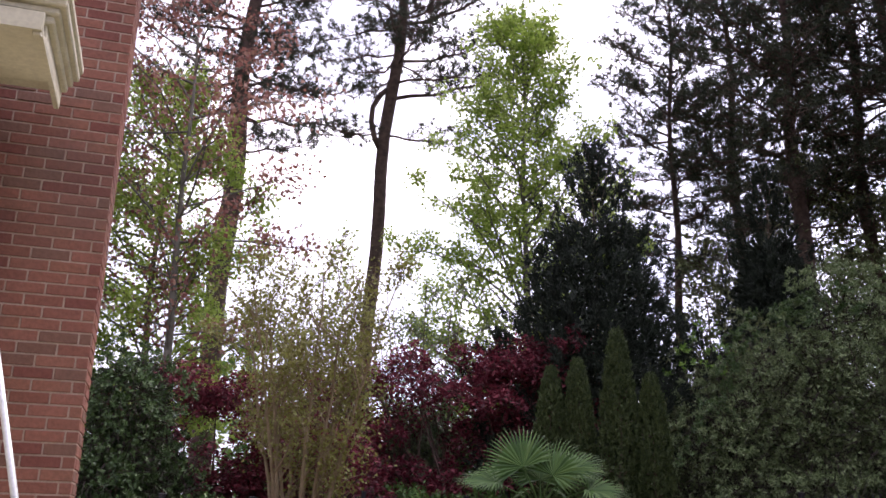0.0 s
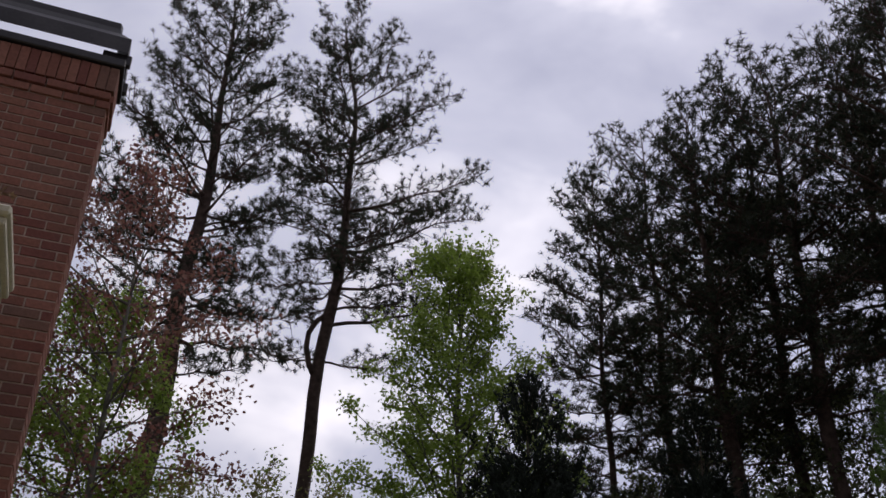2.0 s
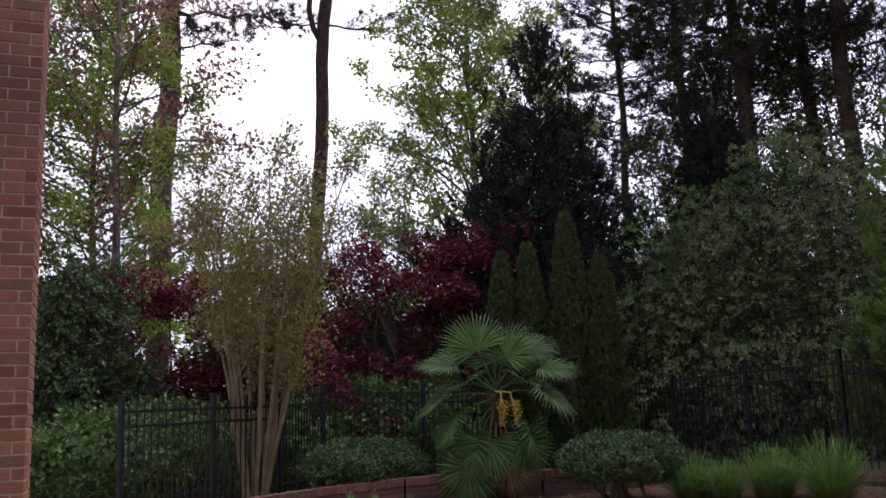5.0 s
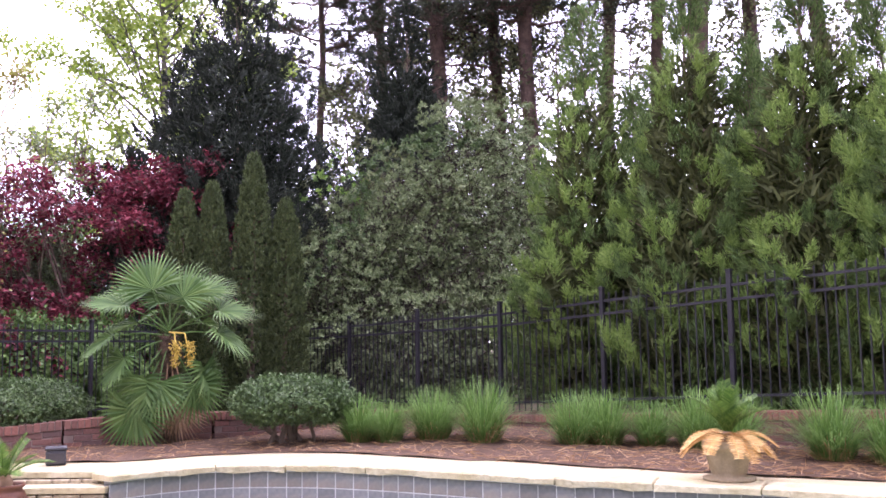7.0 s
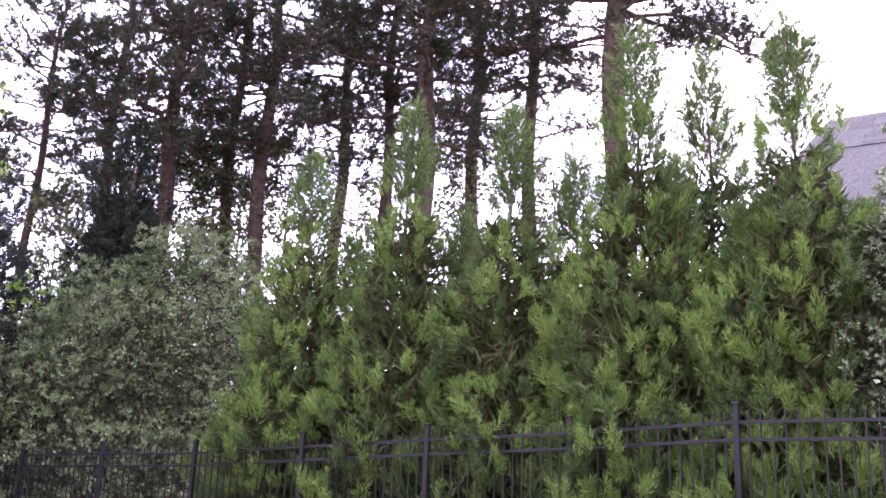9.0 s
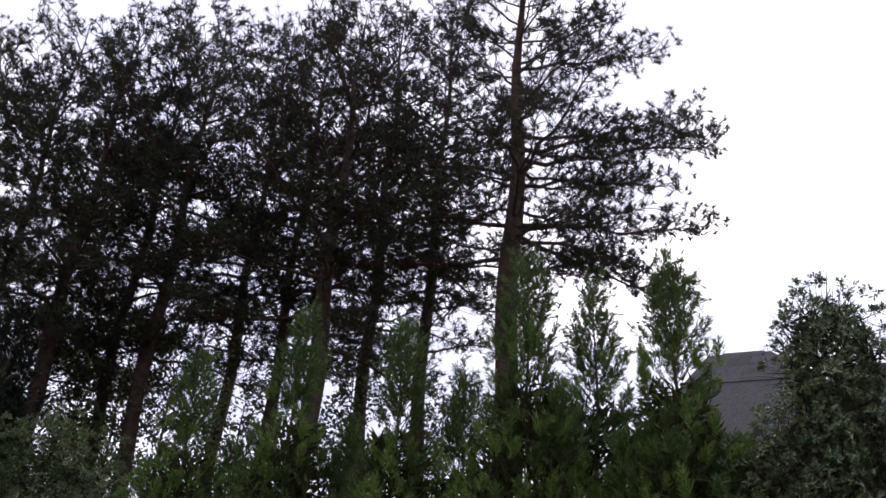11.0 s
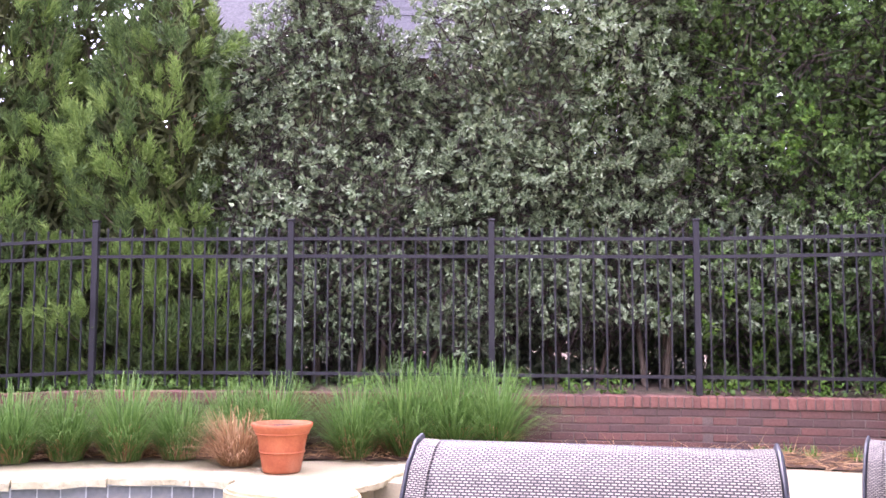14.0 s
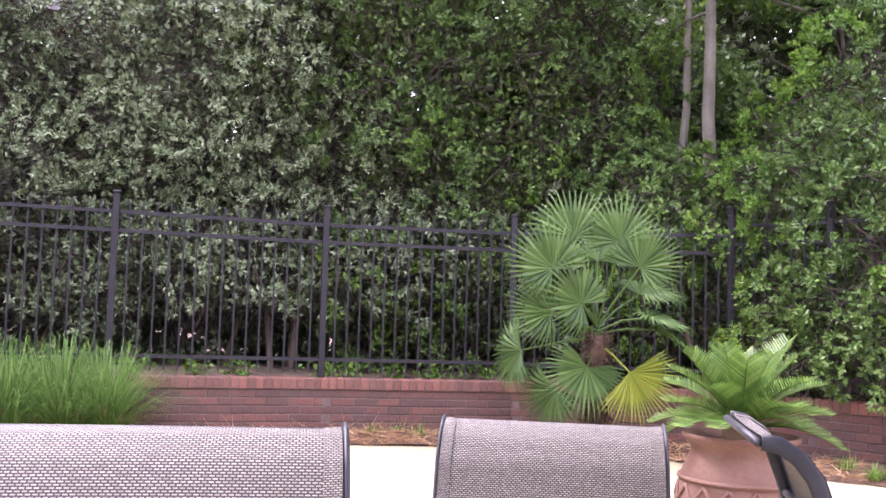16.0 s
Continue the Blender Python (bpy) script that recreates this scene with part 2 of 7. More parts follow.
M_CYPRESS = leaf_mat("cypress_leaves", (0.022, 0.036, 0.011), (0.05, 0.075, 0.023), (0.1, 0.135, 0.045), 0.7, 0.1, 2.0)
M_HOLLY = leaf_mat("holly_leaves", (0.052, 0.085, 0.038), (0.15, 0.21, 0.105), (0.34, 0.42, 0.25), 0.42, 0.10, 0.8, 0.4)
M_HEDGE = leaf_mat("hedge_leaves", (0.034, 0.074, 0.018), (0.080, 0.155, 0.036), (0.17, 0.28, 0.072), 0.42, 0.25, 0.8, 0.35)
M_FRESH = leaf_mat("fresh_leaves", (0.045, 0.105, 0.014), (0.10, 0.21, 0.030), (0.23, 0.37, 0.065), 0.45, 0.4, 0.8)
M_CLIPPED = leaf_mat("clipped_shrub_leaves", (0.026, 0.052, 0.018), (0.058, 0.108, 0.034), (0.12, 0.195, 0.066), 0.45, 0.15, 2.5, 0.35)
M_GRASS = leaf_mat("grass_blades", (0.055, 0.130, 0.026), (0.115, 0.225, 0.052), (0.23, 0.35, 0.105), 0.55, 0.45, 1.5, 0.3)
M_STRAW = leaf_mat("dry_straw", (0.22, 0.12, 0.055), (0.38, 0.22, 0.10), (0.60, 0.42, 0.24), 0.8, 0.2, 2.0)
M_PALM = leaf_mat("palm_leaves", (0.030, 0.070, 0.018), (0.065, 0.130, 0.034), (0.125, 0.205, 0.062), 0.5, 0.28, 1.5, 0.25)
M_PALM_YELLOW = leaf_mat("yellow_palm_leaves", (0.12, 0.17, 0.02), (0.20, 0.255, 0.03), (0.29, 0.33, 0.06), 0.5, 0.3, 1.5)
M_FLOWER = leaf_mat("palm_flowers", (0.30, 0.20, 0.03), (0.45, 0.33, 0.06), (0.60, 0.46, 0.12), 0.6, 0.2, 1.5)
M_PALM_BROWN = leaf_mat("brown_palm_leaves", (0.13, 0.08, 0.05), (0.24, 0.15, 0.09), (0.38, 0.27, 0.17), 0.8, 0.15, 1.5)
M_SAGO = leaf_mat("sago_leaves", (0.030, 0.080, 0.014), (0.07, 0.145, 0.024), (0.15, 0.24, 0.055), 0.5, 0.3, 1.5, 0.3)
M_SAGO_DRY = leaf_mat("dry_sago_leaves", (0.40, 0.22, 0.07), (0.60, 0.36, 0.13), (0.75, 0.52, 0.24), 0.7, 0.3, 1.5)
M_BRICK = brick_mat("brick_red", [(0.25, 0.105, 0.075), (0.22, 0.09, 0.065), (0.28, 0.125, 0.09), (0.24, 0.10, 0.075), (0.26, 0.11, 0.08),
                                  (0.19, 0.10, 0.075), (0.19, 0.07, 0.055), (0.26, 0.115, 0.08), (0.23, 0.095, 0.07), (0.27, 0.115, 0.085)])
M_BRICK_OLD = brick_mat("brick_weathered", [(0.145, 0.074, 0.06), (0.115, 0.066, 0.056), (0.165, 0.08, 0.064), (0.13, 0.07, 0.06),
                                            (0.105, 0.064, 0.056)])
M_BRICK_CAP = brick_mat("brick_cap", [(0.20, 0.092, 0.070), (0.17, 0.085, 0.066), (0.22, 0.10, 0.076), (0.15, 0.075, 0.06)])
M_MORTAR = rough_mat("mortar", (0.36, 0.265, 0.215), (0.47, 0.365, 0.30), 12.0, 0.95, 0.6, 90.0)
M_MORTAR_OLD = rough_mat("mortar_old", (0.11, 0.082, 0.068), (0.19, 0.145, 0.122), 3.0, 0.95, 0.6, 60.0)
M_WHITE = rough_mat("cream_paint", (0.60, 0.56, 0.42), (0.70, 0.66, 0.52), 3.0, 0.5, 0.08, 40.0, stain=(0.45, 0.41, 0.30))
M_METAL_DARK = rough_mat("dark_metal", (0.035, 0.033, 0.036), (0.07, 0.065, 0.068), 3.0, 0.5, 0.1, 40.0, 0.4)
M_FENCE = rough_mat("black_fence_paint", (0.011, 0.011, 0.015), (0.022, 0.021, 0.027), 4.0, 0.5, 0.1, 60.0)
M_ROOF = rough_mat("asphalt_shingle", (0.045, 0.045, 0.05), (0.09, 0.09, 0.095), 9.0, 0.95, 0.7, 50.0, per_piece=0.2)
M_DECK = rough_mat("pale_deck", (0.335, 0.29, 0.175), (0.42, 0.37, 0.235), 1.5, 0.8, 0.3, 45.0, stain=(0.40, 0.34, 0.22))
M_COPING = rough_mat("coping_stone", (0.37, 0.325, 0.19), (0.53, 0.48, 0.33), 5.0, 0.85, 0.9, 22.0, per_piece=0.1, stain=(0.36, 0.30, 0.16), dist=0.02)
M_STONE = rough_mat("stacked_stone", (0.19, 0.155, 0.095), (0.34, 0.29, 0.195), 7.0, 0.9, 0.8, 30.0, per_piece=0.3)
M_TILE = rough_mat("slate_tile", (0.135, 0.15, 0.16), (0.25, 0.24, 0.215), 6.0, 0.45, 0.35, 30.0, per_piece=0.16, stain=(0.19, 0.135, 0.095))
M_GROUT = rough_mat("grout", (0.38, 0.38, 0.36), (0.50, 0.50, 0.48), 12.0, 0.9, 0.2)
M_PINESTRAW = rough_mat("pine_straw_bed", (0.07, 0.042, 0.028), (0.155, 0.088, 0.055), 9.0, 0.95, 1.0, 70.0, dist=0.03)
M_GROUND = rough_mat("leaf_litter", (0.075, 0.052, 0.038), (0.16, 0.112, 0.082), 5.0, 0.95, 1.0, 40.0, stain=(0.055, 0.06, 0.03), dist=0.03)
M_TERRA = rough_mat("terracotta", (0.33, 0.085, 0.034), (0.45, 0.14, 0.058), 6.0, 0.8, 0.3, 60.0, stain=(0.36, 0.17, 0.10))
M_JAR = rough_mat("jar_clay", (0.115, 0.056, 0.041), (0.175, 0.094, 0.07), 5.0, 0.85, 0.4, 50.0, stain=(0.18, 0.12, 0.096))
M_BROWN_POT = rough_mat("brown_glazed_clay", (0.095, 0.038, 0.025), (0.15, 0.06, 0.036), 7.0, 0.5, 0.2, 50.0)
M_TAN_POT = rough_mat("tan_clay", (0.22, 0.175, 0.105), (0.32, 0.265, 0.17), 7.0, 0.8, 0.3, 50.0)
M_SOIL = rough_mat("potting_soil", (0.03, 0.022, 0.016), (0.07, 0.05, 0.035), 20.0, 0.95, 1.0, 60.0)
M_SLING = woven_mat("woven_sling", (0.37, 0.34, 0.29), (0.05, 0.047, 0.048), 92.0)
M_TRIM = rough_mat("dark_tube", (0.03, 0.032, 0.04), (0.055, 0.057, 0.068), 6.0, 0.45, 0.1, 60.0)
M_CANVAS = rough_mat("dark_canvas", (0.012, 0.012, 0.014), (0.025, 0.024, 0.026), 4.0, 0.95, 0.2, 80.0)
M_PLASTIC = rough_mat("grey_plastic", (0.035, 0.036, 0.042), (0.06, 0.062, 0.07), 6.0, 0.45, 0.1)
M_ALU = rough_mat("pale_aluminium", (0.60, 0.60, 0.58), (0.75, 0.75, 0.73), 8.0, 0.4, 0.1, 60.0, 0.5)


def water_mat():
    m, nt, p, nd, lk = mat_base("pool_water")
    p.inputs["Base Color"].default_value = (0.10, 0.15, 0.105, 1)
    p.inputs["Roughness"].default_value = 0.05
    p.inputs["IOR"].default_value = 1.33
    nz = nd("ShaderNodeTexNoise")
    nz.inputs["Scale"].default_value = 3.0
    bp = nd("ShaderNodeBump")
    bp.inputs["Strength"].default_value = 0.2
    lk(nz.outputs["Fac"], bp.inputs["Height"])
    lk(bp.outputs["Normal"], p.inputs["Normal"])
    return m


M_WATER = water_mat()

M_FIBRE = rough_mat("palm_fibre", (0.055, 0.036, 0.024), (0.13, 0.088, 0.058), 14.0, 0.95, 1.0, 80.0, dist=0.02)
M_STRAP = rough_mat("dark_frame_tube", (0.022, 0.024, 0.032), (0.04, 0.042, 0.052), 6.0, 0.5, 0.1, 60.0)


# ---- building helpers ----
def P(az, r, z=0.0):
    """A place by its bearing from the y axis (degrees, clockwise), its range and its height."""
    return Vector((r * math.sin(radians(az)), r * math.cos(radians(az)), z))


def thing(name, at, label, category, group="", kind="", turn=0.0):
    ob = new(name)
    ob.empty_display_size = 0.1
    ob.matrix_basis = Matrix.Translation(at) @ Matrix.Rotation(radians(turn), 4, "Z")
    return tagged(ob, label, category, group, kind)


def mesh_of(name, verts, faces, material, smooth=False):
    me = bpy.data.meshes.new(name)
    me.from_pydata([tuple(v) for v in verts], [], [tuple(f) for f in faces])
    me.materials.append(material)
    if smooth:
        me.polygons.foreach_set("use_smooth", [True] * len(me.polygons))
    me.update()
    return me


def part(name, bm, material=None, parent=None, label="", smooth=False):
    """Links a bmesh or a mesh as one object under a thing or part."""
    if isinstance(bm, bmesh.types.BMesh):
        me = bpy.data.meshes.new(name)
        bm.to_mesh(me)
        bm.free()
        me.materials.append(material)
    else:
        me = bm
    if smooth:
        me.polygons.foreach_set("use_smooth", [True] * len(me.polygons))
    ob = new(name, me)
    if parent:
        ob.parent = parent
    if label:
        ob["label"] = label
    return ob


def box_bm(size, at=(0, 0, 0), bevel=0.0, turn=0.0, bm=None):
    bm = bm or bmesh.new()
    made = bmesh.ops.create_cube(bm, size=1.0)["verts"]
    m = Matrix.Translation(at) @ Matrix.Rotation(turn, 4, "Z") @ Matrix.Diagonal((*size, 1))
    bmesh.ops.transform(bm, matrix=m, verts=made)
    if bevel:
        ed = list({e for v in made for e in v.link_edges})
        bmesh.ops.bevel(bm, geom=ed, offset=bevel, segments=1, affect="EDGES", profile=0.5)
    return bm


def tube(points, radii, sides=7, cap=True):
    """Vertices and faces of a tapered tube along points."""
    pts = [Vector(p) for p in points]
    verts, faces = [], []
    up = Vector((0.3, 0.95, 0.1))
    for i, p in enumerate(pts):
        d = (pts[min(i + 1, len(pts) - 1)] - pts[max(i - 1, 0)]).normalized()
        a = d.cross(up)
        if a.length < 1e-3:
            a = d.cross(Vector((1, 0, 0)))
        a.normalize()
        b = d.cross(a)
        for k in range(sides):
            t = 2 * math.pi * k / sides
            verts.append(p + float(radii[i]) * (math.cos(t) * a + math.sin(t) * b))
    for i in range(len(pts) - 1):
        for k in range(sides):
            k2 = (k + 1) % sides
            faces.append((i * sides + k, i * sides + k2, (i + 1) * sides + k2, (i + 1) * sides + k))
    if cap:
        faces.append(tuple(range(sides - 1, -1, -1)))
        n = (len(pts) - 1) * sides
        faces.append(tuple(range(n, n + sides)))
    return verts, faces


def merge(chunks):
    verts, faces = [], []
    for v, f in chunks:
        n = len(verts)
        verts.extend(v)
        faces.extend(tuple(i + n for i in q) for q in f)
    return verts, faces


def tubes_mesh(name, chunks, material):
    v, f = merge(chunks)
    return mesh_of(name, v, f, material, True)


def lathe(profile, sides=36):
    """Vertices and faces of a turned form from (radius, height) pairs."""
    verts, faces = [], []
    for r, z in profile:
        for k in range(sides):
            t = 2 * math.pi * k / sides
            verts.append((r * math.cos(t), r * math.sin(t), z))
    for i in range(len(profile) - 1):
        for k in range(sides):
            k2 = (k + 1) % sides
            faces.append((i * sides + k, i * sides + k2, (i + 1) * sides + k2, (i + 1) * sides + k))
    faces.append(tuple(range(sides - 1, -1, -1)))
    return verts, faces


def unit(a):
    return a / np.maximum(np.linalg.norm(a, axis=1, keepdims=True), 1e-9)


def leaves_mesh(name, at, axis, normal, length, width, material, fold=0.25):
    """Many single leaves in one mesh: a pointed blade of two halves folded along its rib for each row."""
    n = len(at)
    axis = unit(axis)
    side = unit(np.cross(axis, normal))
    nor = np.cross(side, axis)
    length = np.broadcast_to(np.asarray(length, float), (n,))[:, None]
    width = np.broadcast_to(np.asarray(width, float), (n,))[:, None]
    mid = at + axis * length * 0.45
    lift = nor * width * fold
    v = np.empty((n, 4, 3))
    v[:, 0] = at
    v[:, 1] = mid + side * width * 0.5 + lift
    v[:, 2] = at + axis * length
    v[:, 3] = mid - side * width * 0.5 + lift
    me = bpy.data.meshes.new(name)
    me.vertices.add(4 * n)
    me.vertices.foreach_set("co", v.ravel())
    me.loops.add(6 * n)
    i = np.arange(n)[:, None] * 4
    me.loops.foreach_set("vertex_index", (i + np.array([[0, 1, 2, 0, 2, 3]])).ravel().astype(np.int32))
    me.polygons.add(2 * n)
    me.polygons.foreach_set("loop_start", np.arange(0, 6 * n, 3, dtype=np.int32))
    me.materials.append(material)
    me.update(calc_edges=True)
    return me


def needles_mesh(name, at, axis, length, width, material, rng):
    """Many thin needles or grass-like spikes, one triangle each."""
    n = len(at)
    axis = unit(axis)
    side = unit(np.cross(axis, rng.normal(size=(n, 3))))
    length = np.broadcast_to(np.asarray(length, float), (n,))[:, None]
    v = np.empty((n, 3, 3))
    v[:, 0] = at - side * width * 0.5
    v[:, 1] = at + side * width * 0.5
    v[:, 2] = at + axis * length
    me = bpy.data.meshes.new(name)
    me.vertices.add(3 * n)
    me.vertices.foreach_set("co", v.ravel())
    me.loops.add(3 * n)
    me.loops.foreach_set("vertex_index", np.arange(3 * n, dtype=np.int32))
    me.polygons.add(n)
    me.polygons.foreach_set("loop_start", np.arange(0, 3 * n, 3, dtype=np.int32))
    me.materials.append(material)
    me.update(calc_edges=True)
    return me


def blades_mesh(name, at, out, height, reach, width, material, rng):
    """Arching grass blades: three segments each, ending in a point."""
    n = len(at)
    side = unit(np.cross(out, np.array([[0, 0, 1.0]])))
    h = np.broadcast_to(np.asarray(height, float), (n,))[:, None]
    rc = np.broadcast_to(np.asarray(reach, float), (n,))[:, None]
    z = np.array([[0, 0, 1.0]])
    p1 = at + z * h * 0.55 + out * rc * 0.22
    p2 = at + z * h * 0.92 + out * rc * 0.6
    p3 = at + z * h * rng.uniform(0.75, 1.0, (n, 1)) + out * rc
    w = width * 0.5
    v = np.stack([at - side * w, at + side * w, p1 + side * w, p1 - side * w, p2 + side * w * 0.7, p2 - side * w * 0.7, p3], 1)
    me = bpy.data.meshes.new(name)
    me.vertices.add(7 * n)
    me.vertices.foreach_set("co", v.ravel())
    idx = np.array([[0, 1, 2, 3, 3, 2, 4, 5, 5, 4, 6]])
    me.loops.add(11 * n)
    me.loops.foreach_set("vertex_index", (np.arange(n)[:, None] * 7 + idx).ravel().astype(np.int32))
    me.polygons.add(3 * n)
    st = (np.arange(n)[:, None] * 11 + np.array([[0, 4, 8]])).ravel().astype(np.int32)
    me.polygons.foreach_set("loop_start", st)
    me.materials.append(material)
    me.update(calc_edges=True)
    return me


def lump_points(lumps, n, rng, shell=(0.86, 1.04), low=-0.9):
    """Points and outward directions on a union of ellipsoids (x, y, z, rx, ry, rz)."""
    L = np.array(lumps, float)
    area = (L[:, 3] * L[:, 4] + L[:, 3] * L[:, 5] + L[:, 4] * L[:, 5])
    which = rng.choice(len(L), size=n, p=area / area.sum())
    d = unit(rng.normal(size=(n, 3)))
    d[:, 2] = np.where(d[:, 2] < low, -d[:, 2], d[:, 2])
    rad = rng.uniform(*shell, size=(n, 1))
    wob = 1 + 0.10 * np.sin(d[:, :1] * 7 + which[:, None] * 2.1) * np.cos(d[:, 1:2] * 6 + d[:, 2:3] * 5 + which[:, None])
    p = L[which, :3] + d * L[which, 3:] * rad * wob
    keep = np.ones(n, bool)
    for l in L:
        q = (p - l[:3]) / l[3:]
        keep &= (q * q).sum(1) > 0.55
    out = unit(d / L[which, 3:])
    return p[keep], out[keep]


def sprig_leaves(name, p, out, rng, material, count, sprig, leaf, wide, up=0.5, droop=0.0):
    """Short leafy shoots growing from points: leaves set round each shoot, so that the outline is tufted."""
    n = len(p)
    d = unit(out + np.array([[0, 0, up]]) + rng.normal(scale=0.35, size=(n, 3)))
    k = np.arange(count) / count
    at = p[:, None, :] + d[:, None, :] * (sprig * rng.uniform(0.6, 1.3, (n, 1, 1))) * k[None, :, None]
    r = rng.normal(size=(n, count, 3))
    ax = d[:, None, :] * 0.55 + unit(r.reshape(-1, 3)).reshape(n, count, 3) * 0.9
    ax[:, :, 2] -= droop
    nor = out[:, None, :] * 0.7 + np.array([0, 0, 0.6]) + rng.normal(scale=0.5, size=(n, count, 3))
    sz = rng.uniform(0.7, 1.2, n * count)
    return leaves_mesh(name, at.reshape(-1, 3), ax.reshape(-1, 3), nor.reshape(-1, 3), leaf * sz, wide * sz, material)


# ---- ground, terrace, pool ----
TERRACE_Z, BED_Z, WALL_TOP = 0.30, 0.315, 0.80
FENCE = [(9.6, 18.3, 0.34), (12.6, 17.2, 0.36), (16.0, 15.8, 0.38), (20.1, 14.4, 0.42), (25.1, 13.2, 0.46), (31.2, 12.0, 0.56),
         (38.5, 11.05, 0.66), (46.9, 10.25, 0.74), (56.3, 9.38, 0.82), (67.3, 8.80, 0.82), (79.3, 8.58, 0.81),
         (91.3, 8.75, 0.80), (102.6, 9.0, 0.80), (115.2, 8.9, 0.80)]
LEFT_FENCE = [(-16.0, 11.0, 0.12), (-11.0, 12.0, 0.14), (-7.2, 13.2, 0.16), (-4.7, 14.8, 0.34), (1.3, 15.8, 0.34), (5.8, 17.0, 0.34), (9.6, 18.3, 0.34)]
RIGHT_WALL = [(115.2, 8.9), (119.5, 8.6), (123.5, 8.35), (128.0, 8.1), (134.0, 7.9)]


def fence_range(az):
    """Range and base height of the fence line at a bearing."""
    pts = LEFT_FENCE[:-1] + FENCE + [(a, r, 0.8) for a, r in RIGHT_WALL[1:]]
    if az <= pts[0][0]:
        return pts[0][1], pts[0][2]
    for a, b in zip(pts, pts[1:]):
        if a[0] <= az <= b[0]:
            f = (az - a[0]) / (b[0] - a[0])
            return a[1] + f * (b[1] - a[1]), a[2] + f * (b[2] - a[2])
    return pts[-1][1], 0.8


def build_ground():
    """One sheet: low under the yard, higher behind the retaining wall, out to the horizon."""
    rad = [0.0, 2, 4, 6, 8, 9, 10, 11, 12, 13, 14, 15, 16, 17, 18, 19, 20, 22, 25, 30, 40, 60, 120, 400, 1500, 4000]
    n = 120
    verts, faces = [], []
    for i, r in enumerate(rad):
        for k in range(n):
            az = 360.0 * k / n - 180.0
            if -60 < az < 150:
                fr, fz = fence_range(az)
                inside = r < fr + 0.18
                z = -0.45 if inside else fz - 0.03 + 0.05 * noise.noise(Vector((r * 0.7, az * 0.1, 0)))
                if not inside and r > 25:
                    z += min(1.5, (r - 25) * 0.03)
            else:
                z = -0.45 if r < 30 else 0.0
            v = P(az, max(r, 0.001), z)
            verts.append(v)
    for i in range(len(rad) - 1):
        for k in range(n):
            k2 = (k + 1) % n
            faces.append((i * n + k, (i + 1) * n + k, (i + 1) * n + k2, i * n + k2))
    ob = part("ground", mesh_of("ground", verts, faces, M_GROUND, True))
    tagged(ob, "brown leaf-littered ground behind the fence under trees", "ground", kind="structure")


build_ground()


def slab(name, outline, top, depth, material, bevel=0.0):
    bm = bmesh.new()
    vs = [bm.verts.new((x, y, top)) for x, y in outline]
    f = bm.faces.new(vs)
    f.normal_update()
    if f.normal.z < 0:
        f.normal_flip()
    r = bmesh.ops.extrude_face_region(bm, geom=[f])
    bmesh.ops.translate(bm, vec=(0, 0, -depth), verts=[g for g in r["geom"] if isinstance(g, bmesh.types.BMVert)])
    bmesh.ops.recalc_face_normals(bm, faces=bm.faces)
    if bevel:
        ed = [e for e in bm.edges if all(v.co.z > top - 1e-4 for v in e.verts)]
        bmesh.ops.bevel(bm, geom=ed, offset=bevel, segments=2, affect="EDGES")
    bmesh.ops.triangulate(bm, faces=[g for g in bm.faces if len(g.verts) > 4])
    return part(name, bm, material)


def smooth_line(pts, step=0.15):
    """A Catmull-Rom line through points, in even steps."""
    p = [Vector((*q, 0)) for q in pts]
    p = [2 * p[0] - p[1]] + p + [2 * p[-1] - p[-2]]
    dense = []
    for i in range(1, len(p) - 2):
        for k in range(24):
            t = k / 24
            a, b, c, d = p[i - 1:i + 3]
            dense.append(0.5 * (2 * b + (c - a) * t + (2 * a - 5 * b + 4 * c - d) * t * t + (3 * b - a - 3 * c + d) * t ** 3))
    dense.append(p[-2])
    res, acc = [dense[0]], 0.0
    for a, b in zip(dense, dense[1:]):
        acc += (b - a).length
        if acc >= step:
            res.append(b)
            acc = 0.0
    return [(v.x, v.y) for v in res]


COPING = smooth_line([(0.42, 9.02), (0.95, 9.26), (1.56, 9.28), (2.31, 8.88), (2.96, 8.22), (3.60, 7.38), (4.25, 6.66), (4.95, 5.98),
                      (5.48, 5.30), (6.00, 4.60), (6.30, 4.05), (6.42, 3.45), (6.40, 2.98)])
BED_EDGE = smooth_line([(-1.35, 11.2), (-0.3, 10.6), (0.65, 10.2), (1.7, 10.35), (2.65, 9.95), (3.70, 8.75), (4.70, 7.45), (5.75, 6.15), (6.7, 5.3),
                        (7.25, 4.6), (7.45, 3.5), (7.75, 2.0), (7.98, 0.5), (8.03, -1.0), (7.6, -2.5), (6.4, -3.9), (5.0, -5.2)], 0.3)

# terrace behind the pool
front = [(-1.15, 9.62), (-0.2, 9.7), (0.42, 9.3)] + [(x * 1.012, y * 1.012) for x, y in COPING] + [(6.15, 2.85), (6.05, 2.35), (6.6, 2.1), (6.55, 1.6), (5.2, 1.2), (5.2, -4.8)]
terrace = slab("terrace", BED_EDGE[::-1] + front, TERRACE_Z, 0.7, M_DECK)
tagged(terrace, "pale cream stone terrace behind the pool", "terrace", kind="structure")

# planting bed of pine straw between terrace and wall
bed_outer = []
for k in range(0, 61):
    az = -12 + k * 2.4
    fr, fz = fence_range(az)
    bed_outer.append(tuple(P(az, fr - 0.15)[:2]))
inner = [(-1.9, 10.4)] + [(x * 0.995, y * 0.995) for x, y in BED_EDGE]


